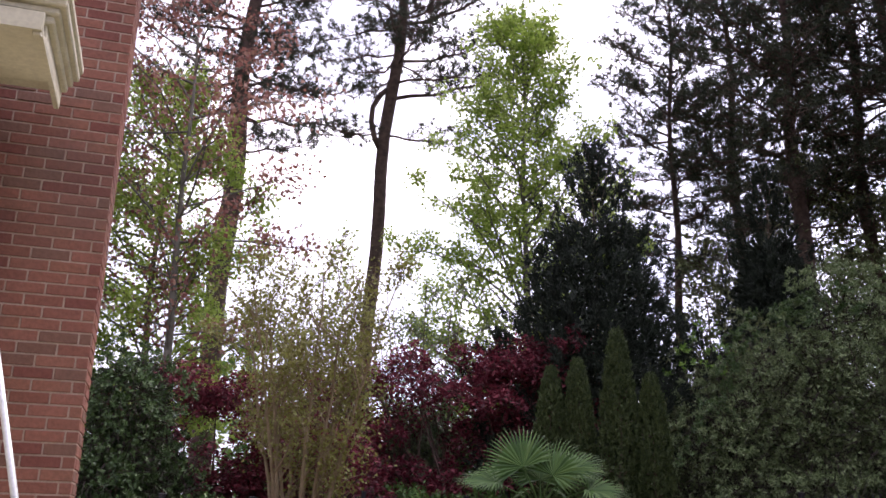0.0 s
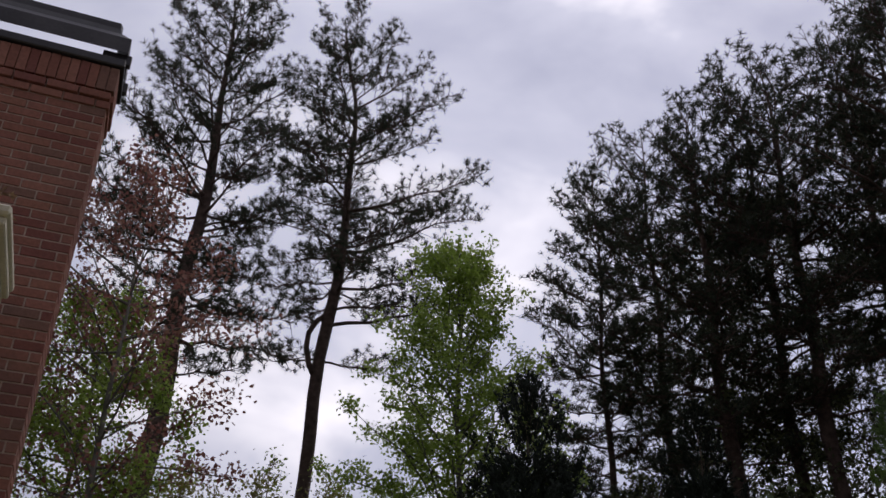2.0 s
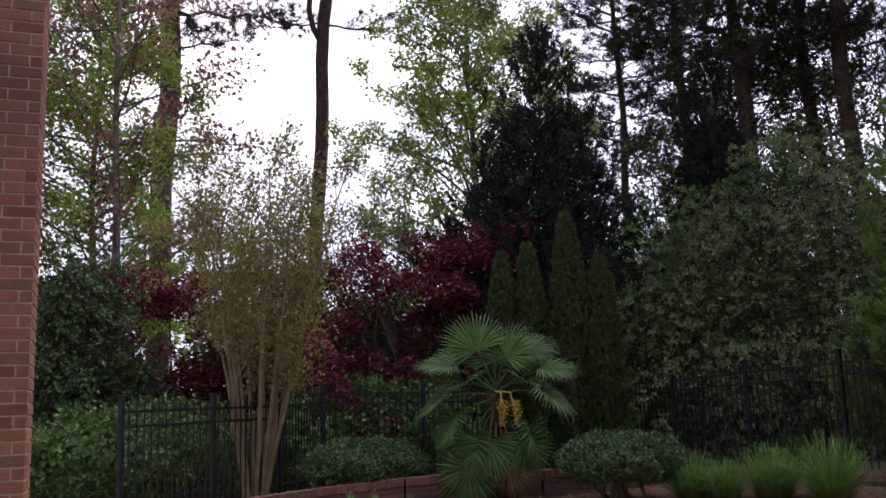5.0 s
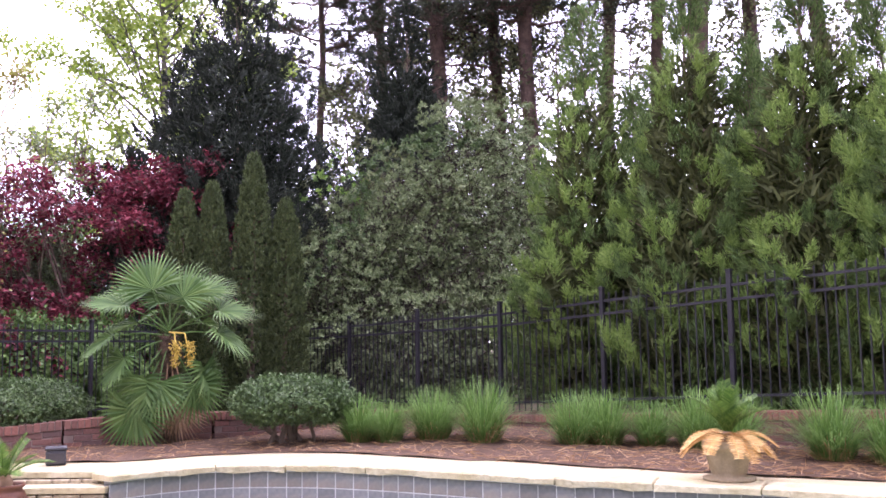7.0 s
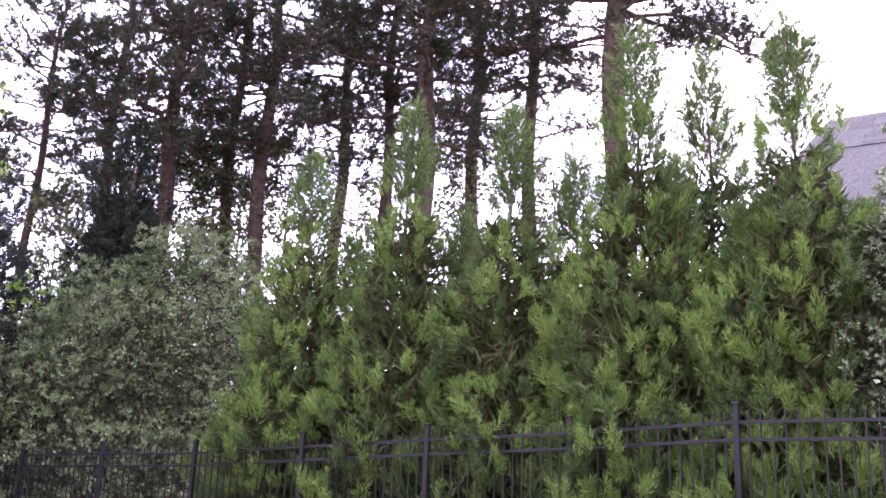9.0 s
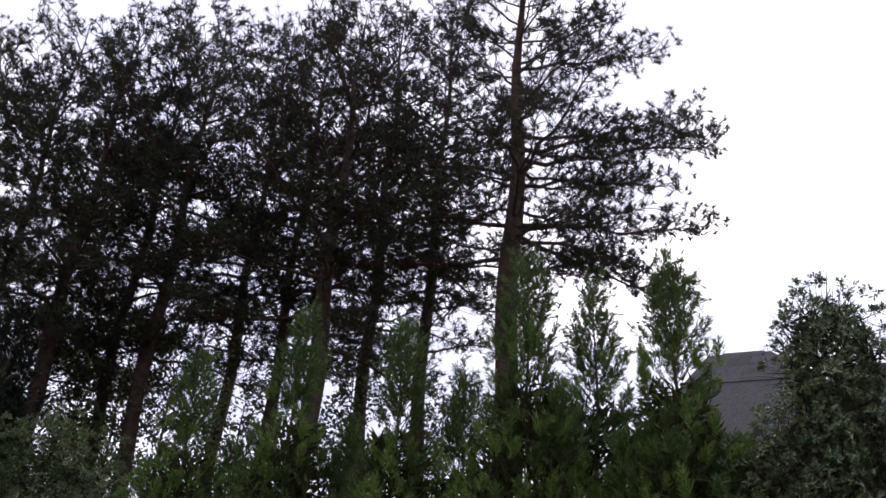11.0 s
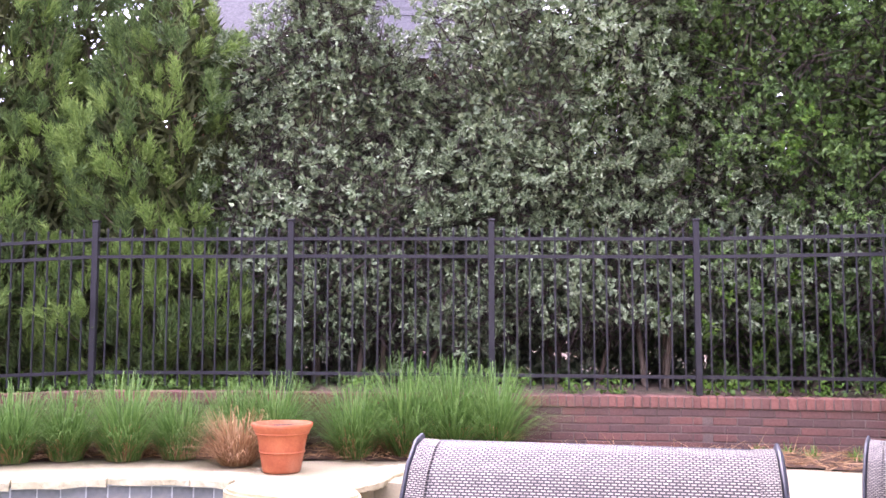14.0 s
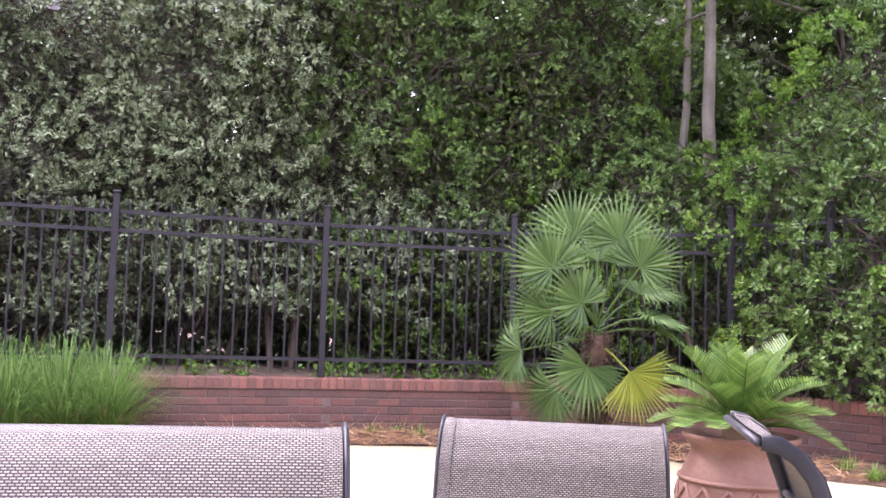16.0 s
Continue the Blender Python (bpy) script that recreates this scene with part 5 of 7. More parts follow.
# the stand of pines behind the shrubs
STAND = [(14.4, 30, 22.1, 8.0, 2.8, 0.17), (18.0, 31, 24.6, 9.5, 4.0, 0.25), (21.3, 26.5, 21.4, 9.0, 3.6, 0.30), (25.4, 28, 23.8, 9.5, 3.8, 0.24),
         (27.2, 26, 22.4, 10.0, 4.0, 0.28), (32.0, 31, 27.5, 11.5, 4.4, 0.28), (35.2, 27, 24.7, 10.5, 3.8, 0.24), (37.4, 24, 22.5, 10.0, 4.6, 0.36),
         (40.5, 30, 28.7, 12.5, 4.4, 0.30), (44.5, 27, 26.4, 11.5, 4.2, 0.28)]
for i, (a, r, h, c, w, t) in enumerate(STAND):
    pine(a, r, 0.6, h, c, w, 30 + i, "dark pine in the dense stand behind the yard", ((0, 0), (0.1 * (i % 3 - 1), 0), (0.1, 0)), t * 0.82, 1700 if r > 29 and a > 20 else 2900, thick=0.032, per_tuft=15, needle=0.24)
pine(49.7, 22, 0.6, 25.0, 11.6, 4.0, 51, "large pine with long spreading limbs above the conifers", ((0, 0), (0.0, 0), (0.1, 0), (0.0, 0)), 0.32, 4300, right=0.12,
     long_limbs=((12.0, 1, 2.2, -0.15), (13.4, 1, 5.0, -0.05), (13.2, 1, 4.8, -0.25), (12.9, 1, 4.2, -0.4), (14.6, 1, 3.0, 0.05), (15.6, 1, 5.4, 0.10), (16.4, 1, 5.0, 0.12), (12.4, -1, 4.4, -0.05), (13.4, -1, 4.8, 0.0), (18.8, 1, 4.0, 0.2)), thick=0.027, per_tuft=20, needle=0.23, full=2.2)
pine(-38.5, 19, 0.3, 20.0, 8.0, 4.2, 52, "pine showing past the chimney", ((0, 0), (0.1, 0)), 0.28, 1100)

# thin understorey among the pine trunks
for i, (a, r, h, w) in enumerate(((15.8, 28, 9.5, 1.8), (23.6, 30, 12.0, 2.3), (29.5, 27, 12.5, 2.4), (33.6, 29, 12.5, 2.4), (40.6, 26, 11.5, 2.2), (46.0, 27, 11.0, 2.2), (18.5, 33, 12.5, 2.4), (21.8, 27, 11.5, 2.2), (26.4, 29, 13.0, 2.2))):
    broadleaf("understorey_tree", a, r, 0.5, h, [(2.5, w * 0.8), (h * 0.6, w), (h, w * 0.5)], 160 + i, "thin grey-green tree among the pine trunks", M_UNDER, M_PINE_BARK, 5500, 0.13, 1.0, 0.08, 0.5, low=0.2, n_l=60, scatter=0.8)
broadleaf("poplar_tree", 4.9, 24, 0.3, 15.8, [(3, 3.0), (5.5, 3.9), (8, 3.6), (11, 2.9), (14, 2.0), (15.8, 0.8)], 61, "tall slender tree in bright yellow-green spring leaf", M_POPLAR, M_GREY_BARK, 42000, 0.115, 1.1, 0.15, 0.95, low=0.14, n_l=130, scatter=0.8)
broadleaf("young_tree", -18.3, 22, 0.2, 11.8, [(3, 2.0), (6, 2.9), (9, 2.3), (11.8, 0.6)], 62, "broad tree in bright yellow-green spring leaf beside the chimney", M_POPLAR, M_GREY_BARK, 28000, 0.11, 1.2, 0.13, 0.6, low=0.2, n_l=90, scatter=1.0)
broadleaf("red_maple", -16.5, 20, 0.2, 14.5, [(4, 1.6), (8, 3.2), (11, 3.0), (14.5, 1.2)], 63, "thin-branched maple with pinkish red spring buds", M_MAPLE_BUD, M_GREY_BARK, 6500, 0.12, 1.1, 0.12, 0.7, low=0.3)
broadleaf("sapling", -7.4, 20, 0.2, 7.6, [(2, 0.5), (5, 0.9), (7.6, 0.4)], 64, "slender sapling with sparse pale green leaves", M_POPLAR, M_TWIG, 520, 0.10, 1.0, 0.04, 0.9, low=0.35)
broadleaf("thin_shrub", -8.5, 18.5, 0.2, 5.9, [(1.5, 1.6), (4, 2.2), (5.9, 1.5)], 65, "tall bare-stemmed shrub with sparse tan leaves", M_CRAPE, M_TWIG, 1500, 0.07, 1.0, 0.025, 1.0, "shrub", stems=12, start_r=0.5)
broadleaf("thin_shrub", -1.6, 19.5, 0.2, 6.6, [(1.5, 1.0), (4, 1.5), (6.6, 0.9)], 66, "tall twiggy shrub with small grey-green leaves", M_SILVER, M_TWIG, 2600, 0.08, 1.0, 0.03, 1.0, "shrub", stems=9, start_r=0.3)
broadleaf("crape_myrtle", -8.6, 12.8, 0.05, 4.75, [(1.2, 0.5), (2.2, 1.35), (3.2, 1.75), (4.2, 1.6), (4.75, 1.1)], 67, "multi-stemmed crape myrtle with smooth tan trunks and new yellow-green leaves", M_CRAPE, M_CRAPE_BARK, 12000, 0.055, 0.7, 0.040, 1.5, "tree", stems=13, start_r=0.10, low=0.38)
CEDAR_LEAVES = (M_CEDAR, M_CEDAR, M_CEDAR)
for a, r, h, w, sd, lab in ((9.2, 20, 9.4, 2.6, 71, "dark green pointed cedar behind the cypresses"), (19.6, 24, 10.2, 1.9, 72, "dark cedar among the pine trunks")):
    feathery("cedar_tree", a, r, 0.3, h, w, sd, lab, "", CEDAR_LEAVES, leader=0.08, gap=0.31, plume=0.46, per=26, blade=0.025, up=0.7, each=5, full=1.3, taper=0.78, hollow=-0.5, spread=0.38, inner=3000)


# ---- Japanese maples, shrubs and hedges ----
def layered_maple(az, r, base_z, pads, seed, label):
    """A Japanese maple: crooked stems that carry flat overlapping layers of fine dark red leaves."""
    rng = np.random.default_rng(seed)
    root = thing("japanese_maple", P(az, r, base_z), label, "tree")
    ch, pts, outs = [], [], []
    for i, (x, y, z, w, h) in enumerate(pads):
        a = np.array([x * 0.1, y * 0.1, 0.0])
        e = np.array([x, y, z - h * 0.5])
        if i % 5 == 0:
            ch.append(tube([a, a + (e - a) * 0.4 + np.array([0, 0, 0.25 * z]) * 0.4, e], [0.04, 0.026, 0.012], 5, False))
        m = int(w * w * 480)
        rr = np.sqrt(rng.uniform(0, 1, m)) * w
        th = rng.uniform(0, 2 * math.pi, m)
        zz = z + h * (1 - (rr / w) ** 2) - 0.28 * (rr / w) ** 2 + rng.normal(scale=h * 0.35, size=m)
        pts.append(np.stack([x + rr * np.cos(th), y + rr * np.sin(th), zz], 1))
        for _ in range(4):
            t = rng.uniform(0, 6.28)
            g = e + np.array([math.cos(t), math.sin(t), 0.2]) * w * 0.8
            ch.append(tube([e, (e + g) / 2 + np.array([0, 0, 0.1]), g], [0.014, 0.010, 0.005], 4, False))
    part("trunk", tubes_mesh("trunk", ch, M_PINE_BARK), None, root)
    p = np.concatenate(pts)
    n = len(p)
    k = 3
    at = p.repeat(k, 0) + rng.normal(scale=0.05, size=(n * k, 3))
    ax = rng.normal(size=(n * k, 3)) * np.array([1, 1, 0.5]) + np.array([0, 0, -0.25])
    nor = rng.normal(scale=0.5, size=(n * k, 3)) + np.array([0, 0, 1])
    sz = rng.uniform(0.6, 1.2, n * k)
    part("crown", leaves_mesh("crown", at, ax, nor, 0.115 * sz, 0.055 * sz, M_RED), None, root)
    return root


def pads_for(seed, n, wx, wy, z0, z1, size):
    rnd = random.Random(seed)
    res = []
    for i in range(n):
        f = i / (n - 1)
        k = math.sin(math.pi * (0.18 + 0.62 * (1 - f)))
        res.append((rnd.uniform(-wx, wx) * k, rnd.uniform(-wy, wy) * k, z0 + (z1 - z0) * f, size * rnd.uniform(0.6, 1.1), 0.16))
    return res


layered_maple(1.6, 18.8, 0.25, pads_for(81, 105, 3.1, 1.2, 0.4, 4.6, 0.56), 82, "wide Japanese maple with dark crimson layered leaves")
layered_maple(5.6, 18.6, 0.25, pads_for(83, 40, 1.3, 0.9, 1.2, 4.8, 0.5), 84, "upright Japanese maple with dark crimson leaves")
layered_maple(-13.2, 17.6, 0.15, pads_for(85, 64, 2.7, 1.0, 0.6, 3.9, 0.62), 86, "low spreading Japanese maple with dark purple-red leaves")
layered_maple(-7.0, 16.9, 0.15, pads_for(87, 30, 2.0, 0.7, 0.5, 2.5, 0.55), 88, "low Japanese maple with dark purple-red leaves behind the fence")


def bearing_lumps(base, items):
    """Lumps given by bearing, range and height, with their half width, half depth and half height, relative to a base place."""
    return [(*(P(a, r, z) - base), *((ry, rx) if 50 < a < 130 else (rx, ry)), rz) for a, r, z, rx, ry, rz in items]


def big_bush(name, base_az, base_r, base_z, items, *args, **kw):
    b = P(base_az, base_r, base_z)
    return bush(name, b, bearing_lumps(b, items), *args, **kw)


def big_shrub(name, base_az, base_r, base_z, items, *args, **kw):
    b = P(base_az, base_r, base_z)
    return shrub(name, b, bearing_lumps(b, items), *args, **kw)


big_bush("dark_holly", -18.8, 16.2, 0.2, [(-18.8, 16.2, 1.6, 1.0, 1.0, 1.7), (-20.5, 16, 1.2, 0.9, 0.9, 1.3), (-16.8, 16.5, 1.8, 0.8, 0.8, 1.2), (-18.5, 16.4, 3.2, 0.8, 0.8, 0.9)], 91,
          "dark evergreen holly shrub beside the brick chimney", M_CLIPPED, 0.078, 0.036, 0.24, 11, 8, 0.17)
big_shrub("low_shrub", -14.5, 14.4, 0.1, [(-17, 13.6, 0.9, 1.2, 0.8, 0.55), (-13.2, 14.2, 1.0, 1.3, 0.7, 0.55)], 92, "low green shrub with pale new leaves along the fence", M_HEDGE, 1500, 7, 0.2, 0.08, 0.04)
big_shrub("low_shrub", 0.5, 17.3, 0.2, [(-2.2, 16.6, 0.9, 1.4, 0.7, 0.95), (2.6, 17.4, 0.9, 1.3, 0.7, 0.95), (-6, 16.0, 0.8, 0.9, 0.6, 0.8)], 93, "leafy yellow-green shrub behind the fence", M_HEDGE, 2300, 7, 0.25, 0.09, 0.045)
big_bush("evergreen_shrub", -2.6, 20.6, 0.2, [(-3.6, 20.6, 2.2, 0.75, 0.7, 1.5), (-1.5, 20.9, 2.8, 0.8, 0.7, 1.6), (-3.6, 20.4, 1.0, 0.8, 0.7, 0.9)], 94, "dark evergreen shrub between the red maples", M_HOLLY, 0.09, 0.045, 0.33, 11, 8, 0.2, core=300.0)

big_bush("evergreen_shrub", -4.0, 22.5, 0.2, [(-11, 22.0, 1.6, 1.7, 0.9, 1.6), (-6.5, 22.5, 1.9, 1.7, 0.9, 1.9), (-2, 22.8, 2.1, 1.7, 0.9, 2.1), (2.5, 22.6, 2.2, 1.7, 0.9, 2.3), (6.5, 22.4, 2.1, 1.6, 0.9, 2.1)], 153,
          "dark green shrubbery behind the Japanese maples", M_HEDGE, 0.11, 0.055, 0.42, 12, 8, 0.26, core=300.0)
big_bush("silver_shrub", 22.0, 17.2, 0.4, [(24.3, 17.0, 3.3, 1.7, 1.6, 2.5), (21.0, 17.4, 2.9, 1.6, 1.5, 2.2), (17.6, 17.6, 2.4, 1.4, 1.3, 1.8), (27.0, 16.4, 2.6, 1.3, 1.2, 1.9), (19.5, 16.8, 1.4, 1.6, 1.2, 1.3), (24.5, 16.3, 1.5, 1.9, 1.2, 1.4), (15.2, 17.8, 1.8, 1.1, 1.1, 1.4)], 95,
          "huge rounded shrub with silvery grey-green leaves", M_SILVER, 0.064, 0.029, 0.185, 10, 7, 0.13, up=0.6, hollow=-0.45, depth=0.30, scale=0.8, core=560.0, extra=M_CLIPPED, extra_share=0.12)
big_bush("yellow_shrub", 14.6, 18.8, 0.3, [(13.6, 18.6, 2.3, 1.1, 1.0, 1.7), (15.6, 19.2, 3.0, 0.9, 0.9, 2.0), (18.0, 19.5, 3.6, 0.9, 0.9, 1.9)], 96, "loose yellow-green shrub behind the cypresses", M_UNDER, 0.085, 0.045, 0.33, 9, 8, 0.26, up=0.9, hollow=-0.2, depth=0.35, core=300.0, extra=M_FRESH, extra_share=0.3)

# four columnar cypresses
for a, h, w, s in ((6.3, 3.30, 0.40, 1), (7.9, 3.42, 0.40, 2), (10.3, 3.85, 0.44, 3), (12.2, 3.20, 0.40, 4)):
    cedar("columnar_cypress", a, 13.6, 0.3, h, w * 0.78, 100 + s, "slim columnar cypress with dense dark green foliage", M_CYPRESS, 2000, 0.10, 0.028, 6, 0.45, group="columnar cypresses", upward=1.5, lumpy=0.05, rough_out=0.1)

# feathery conifers behind the fence: bearing, range, height, half width
CONIFERS = [(30.6, 13.5, 5.6, 1.15), (36.7, 12.6, 6.15, 1.2), (43.2, 11.9, 5.85, 1.15), (50.9, 11.2, 6.6, 1.25), (55.3, 11.8, 6.55, 1.2), (60.2, 10.8, 6.35, 1.3),
            (47.2, 12.2, 5.3, 1.0), (63.2, 10.6, 3.9, 1.0), (33.6, 13.6, 4.4, 1.0), (40.2, 12.7, 4.6, 1.0), (57.9, 10.6, 4.0, 1.0), (53.2, 10.9, 4.6, 1.0)]
for i, (a, r, h, w) in enumerate(CONIFERS):
    feathery("feathery_conifer", a, r, 0.6, h, w * 0.97, 120 + i, "feathery bright green conifer with plume-like shoots behind the fence", "feathery conifers", (M_CRYPTO, M_CRYPTO_NEW, M_CRYPTO_IN_SHADED))

# hollies and hedges along the right-hand fence
big_bush("holly", 68.8, 10.4, 0.6, [(69.0, 10.5, 3.3, 0.85, 0.9, 2.0), (66.2, 10.3, 2.3, 0.85, 0.8, 1.25), (71.8, 10.3, 2.3, 0.85, 0.8, 1.3), (69.4, 10.6, 5.35, 0.6, 0.55, 0.95), (69.5, 11.2, 3.4, 1.1, 0.7, 1.7), (68.0, 10.5, 1.7, 1.2, 0.6, 0.75), (73.5, 10.2, 2.6, 0.7, 0.7, 0.7), (66.6, 10.5, 3.9, 0.65, 0.6, 0.9), (72.0, 10.5, 3.9, 0.65, 0.6, 0.9), (74.3, 10.6, 3.6, 0.6, 0.6, 0.7), (76.0, 10.4, 1.7, 1.2, 0.6, 0.75), (75.0, 11.2, 2.9, 0.9, 0.8, 1.45)], 140,
          "tall holly with glossy grey-green leaves behind the fence", M_HOLLY, 0.066, 0.027, 0.17, 10, 7, 0.12, up=0.7, hollow=-0.24, depth=0.16, core=800.0)
big_bush("holly", 84.0, 10.8, 0.6, [(85.2, 10.9, 4.4, 1.5, 1.3, 2.95), (80.6, 10.7, 4.0, 1.15, 1.1, 2.1), (78.0, 10.7, 2.4, 1.3, 0.9, 1.4), (85.0, 10.8, 2.3, 1.5, 0.9, 1.4), (88.5, 10.9, 5.2, 1.0, 1.0, 1.6), (82.8, 11.3, 3.4, 1.3, 1.0, 2.3), (87.5, 11.7, 3.7, 1.5, 1.0, 2.6), (77.5, 11.4, 2.6, 1.1, 0.8, 1.6), (91.0, 10.8, 2.7, 1.2, 0.9, 1.7), (81.0, 10.5, 1.8, 2.0, 0.6, 0.7)], 141,
          "huge spreading holly with glossy grey-green leaves behind the fence", M_HOLLY, 0.066, 0.027, 0.17, 10, 7, 0.12, up=0.6, hollow=-0.22, depth=0.22, scale=0.95, core=560.0)
big_bush("hedge", 99.0, 11.0, 0.6, [(91.8, 11.4, 3.7, 1.4, 1.0, 2.6), (95.5, 10.9, 4.0, 1.4, 1.2, 2.6), (101.5, 11.0, 3.8, 1.5, 1.2, 2.6), (106.0, 11.2, 3.4, 1.2, 1.2, 2.4), (97.0, 10.7, 1.9, 1.6, 0.8, 1.4), (104.0, 10.7, 1.9, 1.6, 0.8, 1.4), (111.0, 11.0, 1.7, 1.2, 0.8, 1.2)], 142,
          "dense dark green mixed hedge hanging over the fence", M_HEDGE, 0.062, 0.030, 0.175, 10, 7, 0.12, up=0.25, hollow=-0.24, depth=0.42, scale=1.0, core=560.0, extra=M_FRESH, extra_share=0.22)
big_bush("holly", 94.0, 10.6, 0.75, [(93.0, 10.3, 2.0, 1.5, 0.6, 0.75), (99.5, 10.4, 2.0, 1.5, 0.6, 0.75), (87.0, 10.2, 1.9, 1.5, 0.6, 0.7), (106, 10.5, 1.9, 1.4, 0.6, 0.8), (111, 10.3, 1.7, 1.0, 0.6, 0.8)], 143, "lower holly branches showing through the fence", M_HOLLY, 0.064, 0.029, 0.19, 10, 7, 0.12, up=0.2, hollow=-0.26, depth=0.2, core=300.0)
big_bush("hedge", 122.0, 8.9, 0.8, [(113.0, 9.75, 2.5, 0.9, 0.45, 0.65), (112.6, 9.6, 1.6, 0.8, 0.4, 0.7), (118.6, 9.5, 2.1, 0.9, 0.8, 1.5), (122.5, 9.2, 2.4, 1.1, 0.8, 1.8), (128.5, 8.5, 2.0, 1.2, 0.9, 1.4), (121.0, 8.75, 1.3, 0.9, 0.45, 0.75), (125.5, 8.4, 1.4, 0.9, 0.45, 0.8)], 144, "bright yellow-green hedge growing through the fence", M_HEDGE, 0.060, 0.031, 0.165, 10, 7, 0.12, up=0.4, hollow=-0.3, depth=0.2, core=300.0, extra=M_FRESH, extra_share=0.4)
broadleaf("leafy_tree", 114.2, 9.9, 0.75, 9.5, [(3.6, 0.8), (5.5, 2.8), (8, 2.8), (9.5, 1.4)], 145, "green leafy tree with a pale grey trunk at the fence corner", M_FRESH, M_GREY_BARK, 26000, 0.07, 1.0, 0.088, 0.3, low=0.42, scatter=0.8)
broadleaf("leafy_tree", 112.1, 10.2, 0.75, 10.0, [(4, 0.7), (6, 2.2), (10, 1.4)], 146, "slender pale-trunked tree in fresh leaf", M_FRESH, M_GREY_BARK, 9000, 0.07, 1.0, 0.056, 0.5, low=0.45)
broadleaf("leafy_tree", 97.0, 12.2, 0.6, 9.8, [(3, 1.8), (6, 2.9), (9.8, 1.8)], 147, "tree with light green lobed leaves above the holly", M_FRESH, M_GREY_BARK, 6500, 0.12, 1.0, 0.11, 0.5, low=0.3)
broadleaf("leafy_tree", 122.5, 12.8, 0.6, 9.0, [(2, 2.6), (5, 3.6), (9, 2.2)], 148, "dense green leafy tree behind the hedge", M_HEDGE, M_GREY_BARK, 24000, 0.09, 1.0, 0.12, 0.4, low=0.18)


big_bush("thicket", 116.0, 14.5, 0.6, [(104, 14.0, 3.5, 2.2, 1.5, 3.4), (111, 14.5, 4.0, 2.2, 1.5, 4.0), (118, 14.2, 4.0, 2.2, 1.5, 4.0), (125, 13.8, 4.0, 2.2, 1.5, 4.0), (132, 13.0, 3.5, 2.2, 1.5, 3.6)], 149,
          "tall dense green thicket behind the fence corner", M_HEDGE, 0.12, 0.065, 0.42, 10, 7, 0.28, up=0.3, core=300.0, extra=M_FRESH, extra_share=0.3)


big_bush("thicket", 88.0, 12.6, 0.6, [(63, 12.6, 1.9, 1.4, 0.8, 1.6), (71, 12.6, 2.5, 1.5, 0.8, 2.3), (79, 12.7, 2.8, 1.5, 0.8, 2.6), (88, 12.8, 3.3, 1.6, 0.9, 3.2), (97, 12.8, 3.5, 1.7, 0.9, 3.4), (106, 12.8, 3.5, 1.7, 0.9, 3.4), (114, 12.9, 3.3, 1.6, 0.9, 3.2)], 151,
          "dark green undergrowth behind the hollies", M_HOLLY, 0.11, 0.06, 0.45, 9, 7, 0.26, core=300.0)


big_shrub("undergrowth", 88.0, 12.0, 0.7, [(57 + 4.1 * i, 11.9 - 0.5 * (i % 2), 1.15, 0.75, 0.5, 0.55) for i in range(18)], 152,
          "low leafy undergrowth below the hollies", M_HOLLY, 5200, 4, 0.2, 0.09, 0.06)


def far_woods():
    """Distant thicket that closes the view between the trunks."""
    rng = np.random.default_rng(150)
    n = 26000
    az = rng.uniform(-50, 135, n)
    r = rng.uniform(34, 46, n)
    top = 6.2 + 1.3 * np.sin(az * 0.35) + 0.9 * np.sin(az * 0.9 + 1) + 0.5 * np.sin(az * 2.3)
    z = 0.4 + (rng.uniform(0, 1, n) ** 0.8) * top
    p = np.stack([r * np.sin(np.radians(az)), r * np.cos(np.radians(az)), z], 1)
    sz = rng.uniform(0.25, 0.55, n)
    ob = part("far_woods", leaves_mesh("far_woods", p, rng.normal(size=(n, 3)), rng.normal(size=(n, 3)) + np.array([0, 0, 0.5]), sz, sz * 0.8, M_HEDGE))
    tagged(ob, "distant green thicket behind the yard", "woods", kind="stuff")


far_woods()


def weeds_behind_fence():
    """Small leafy weeds in the litter on top of the wall, behind the pickets."""
    rng = np.random.default_rng(155)
    spots = [(a, fence_range(a)[0] + d) for a, d in ((48.0, .4), (50.0, .5), (51.8, .35), (53.5, .55), (55.5, .4), (57.0, .3), (58.6, .5), (60.5, .4), (62.2, .5), (64.0, .35), (71.5, .45), (75.0, .4), (80.5, .5), (84.0, .4), (86.5, .55), (91.5, .45), (93.0, .5), (95.5, .4), (98.0, .5), (101.0, .4))]
    for i, (a, r) in enumerate(spots):
        root = thing("weed", P(a, r, 0.76), "small bright green leafy weed in the leaf litter", "weed", "weeds behind the fence")
        n = 60
        p = np.stack([rng.normal(scale=0.10, size=n), rng.normal(scale=0.08, size=n), rng.uniform(0.01, 0.16, n)], 1)
        part("foliage", leaves_mesh("foliage", p, rng.normal(size=(n, 3)), rng.normal(scale=0.5, size=(n, 3)) + np.array([0, 0, 1]), 0.065, 0.04, M_FRESH), None, root)
        for k in range(4):
            part("stem", tubes_mesh("stem", [tube([(0, 0, -0.03), (p[k, 0], p[k, 1], 0.10)], [0.004, 0.002], 4)], M_FRESH), None, root)


weeds_behind_fence()


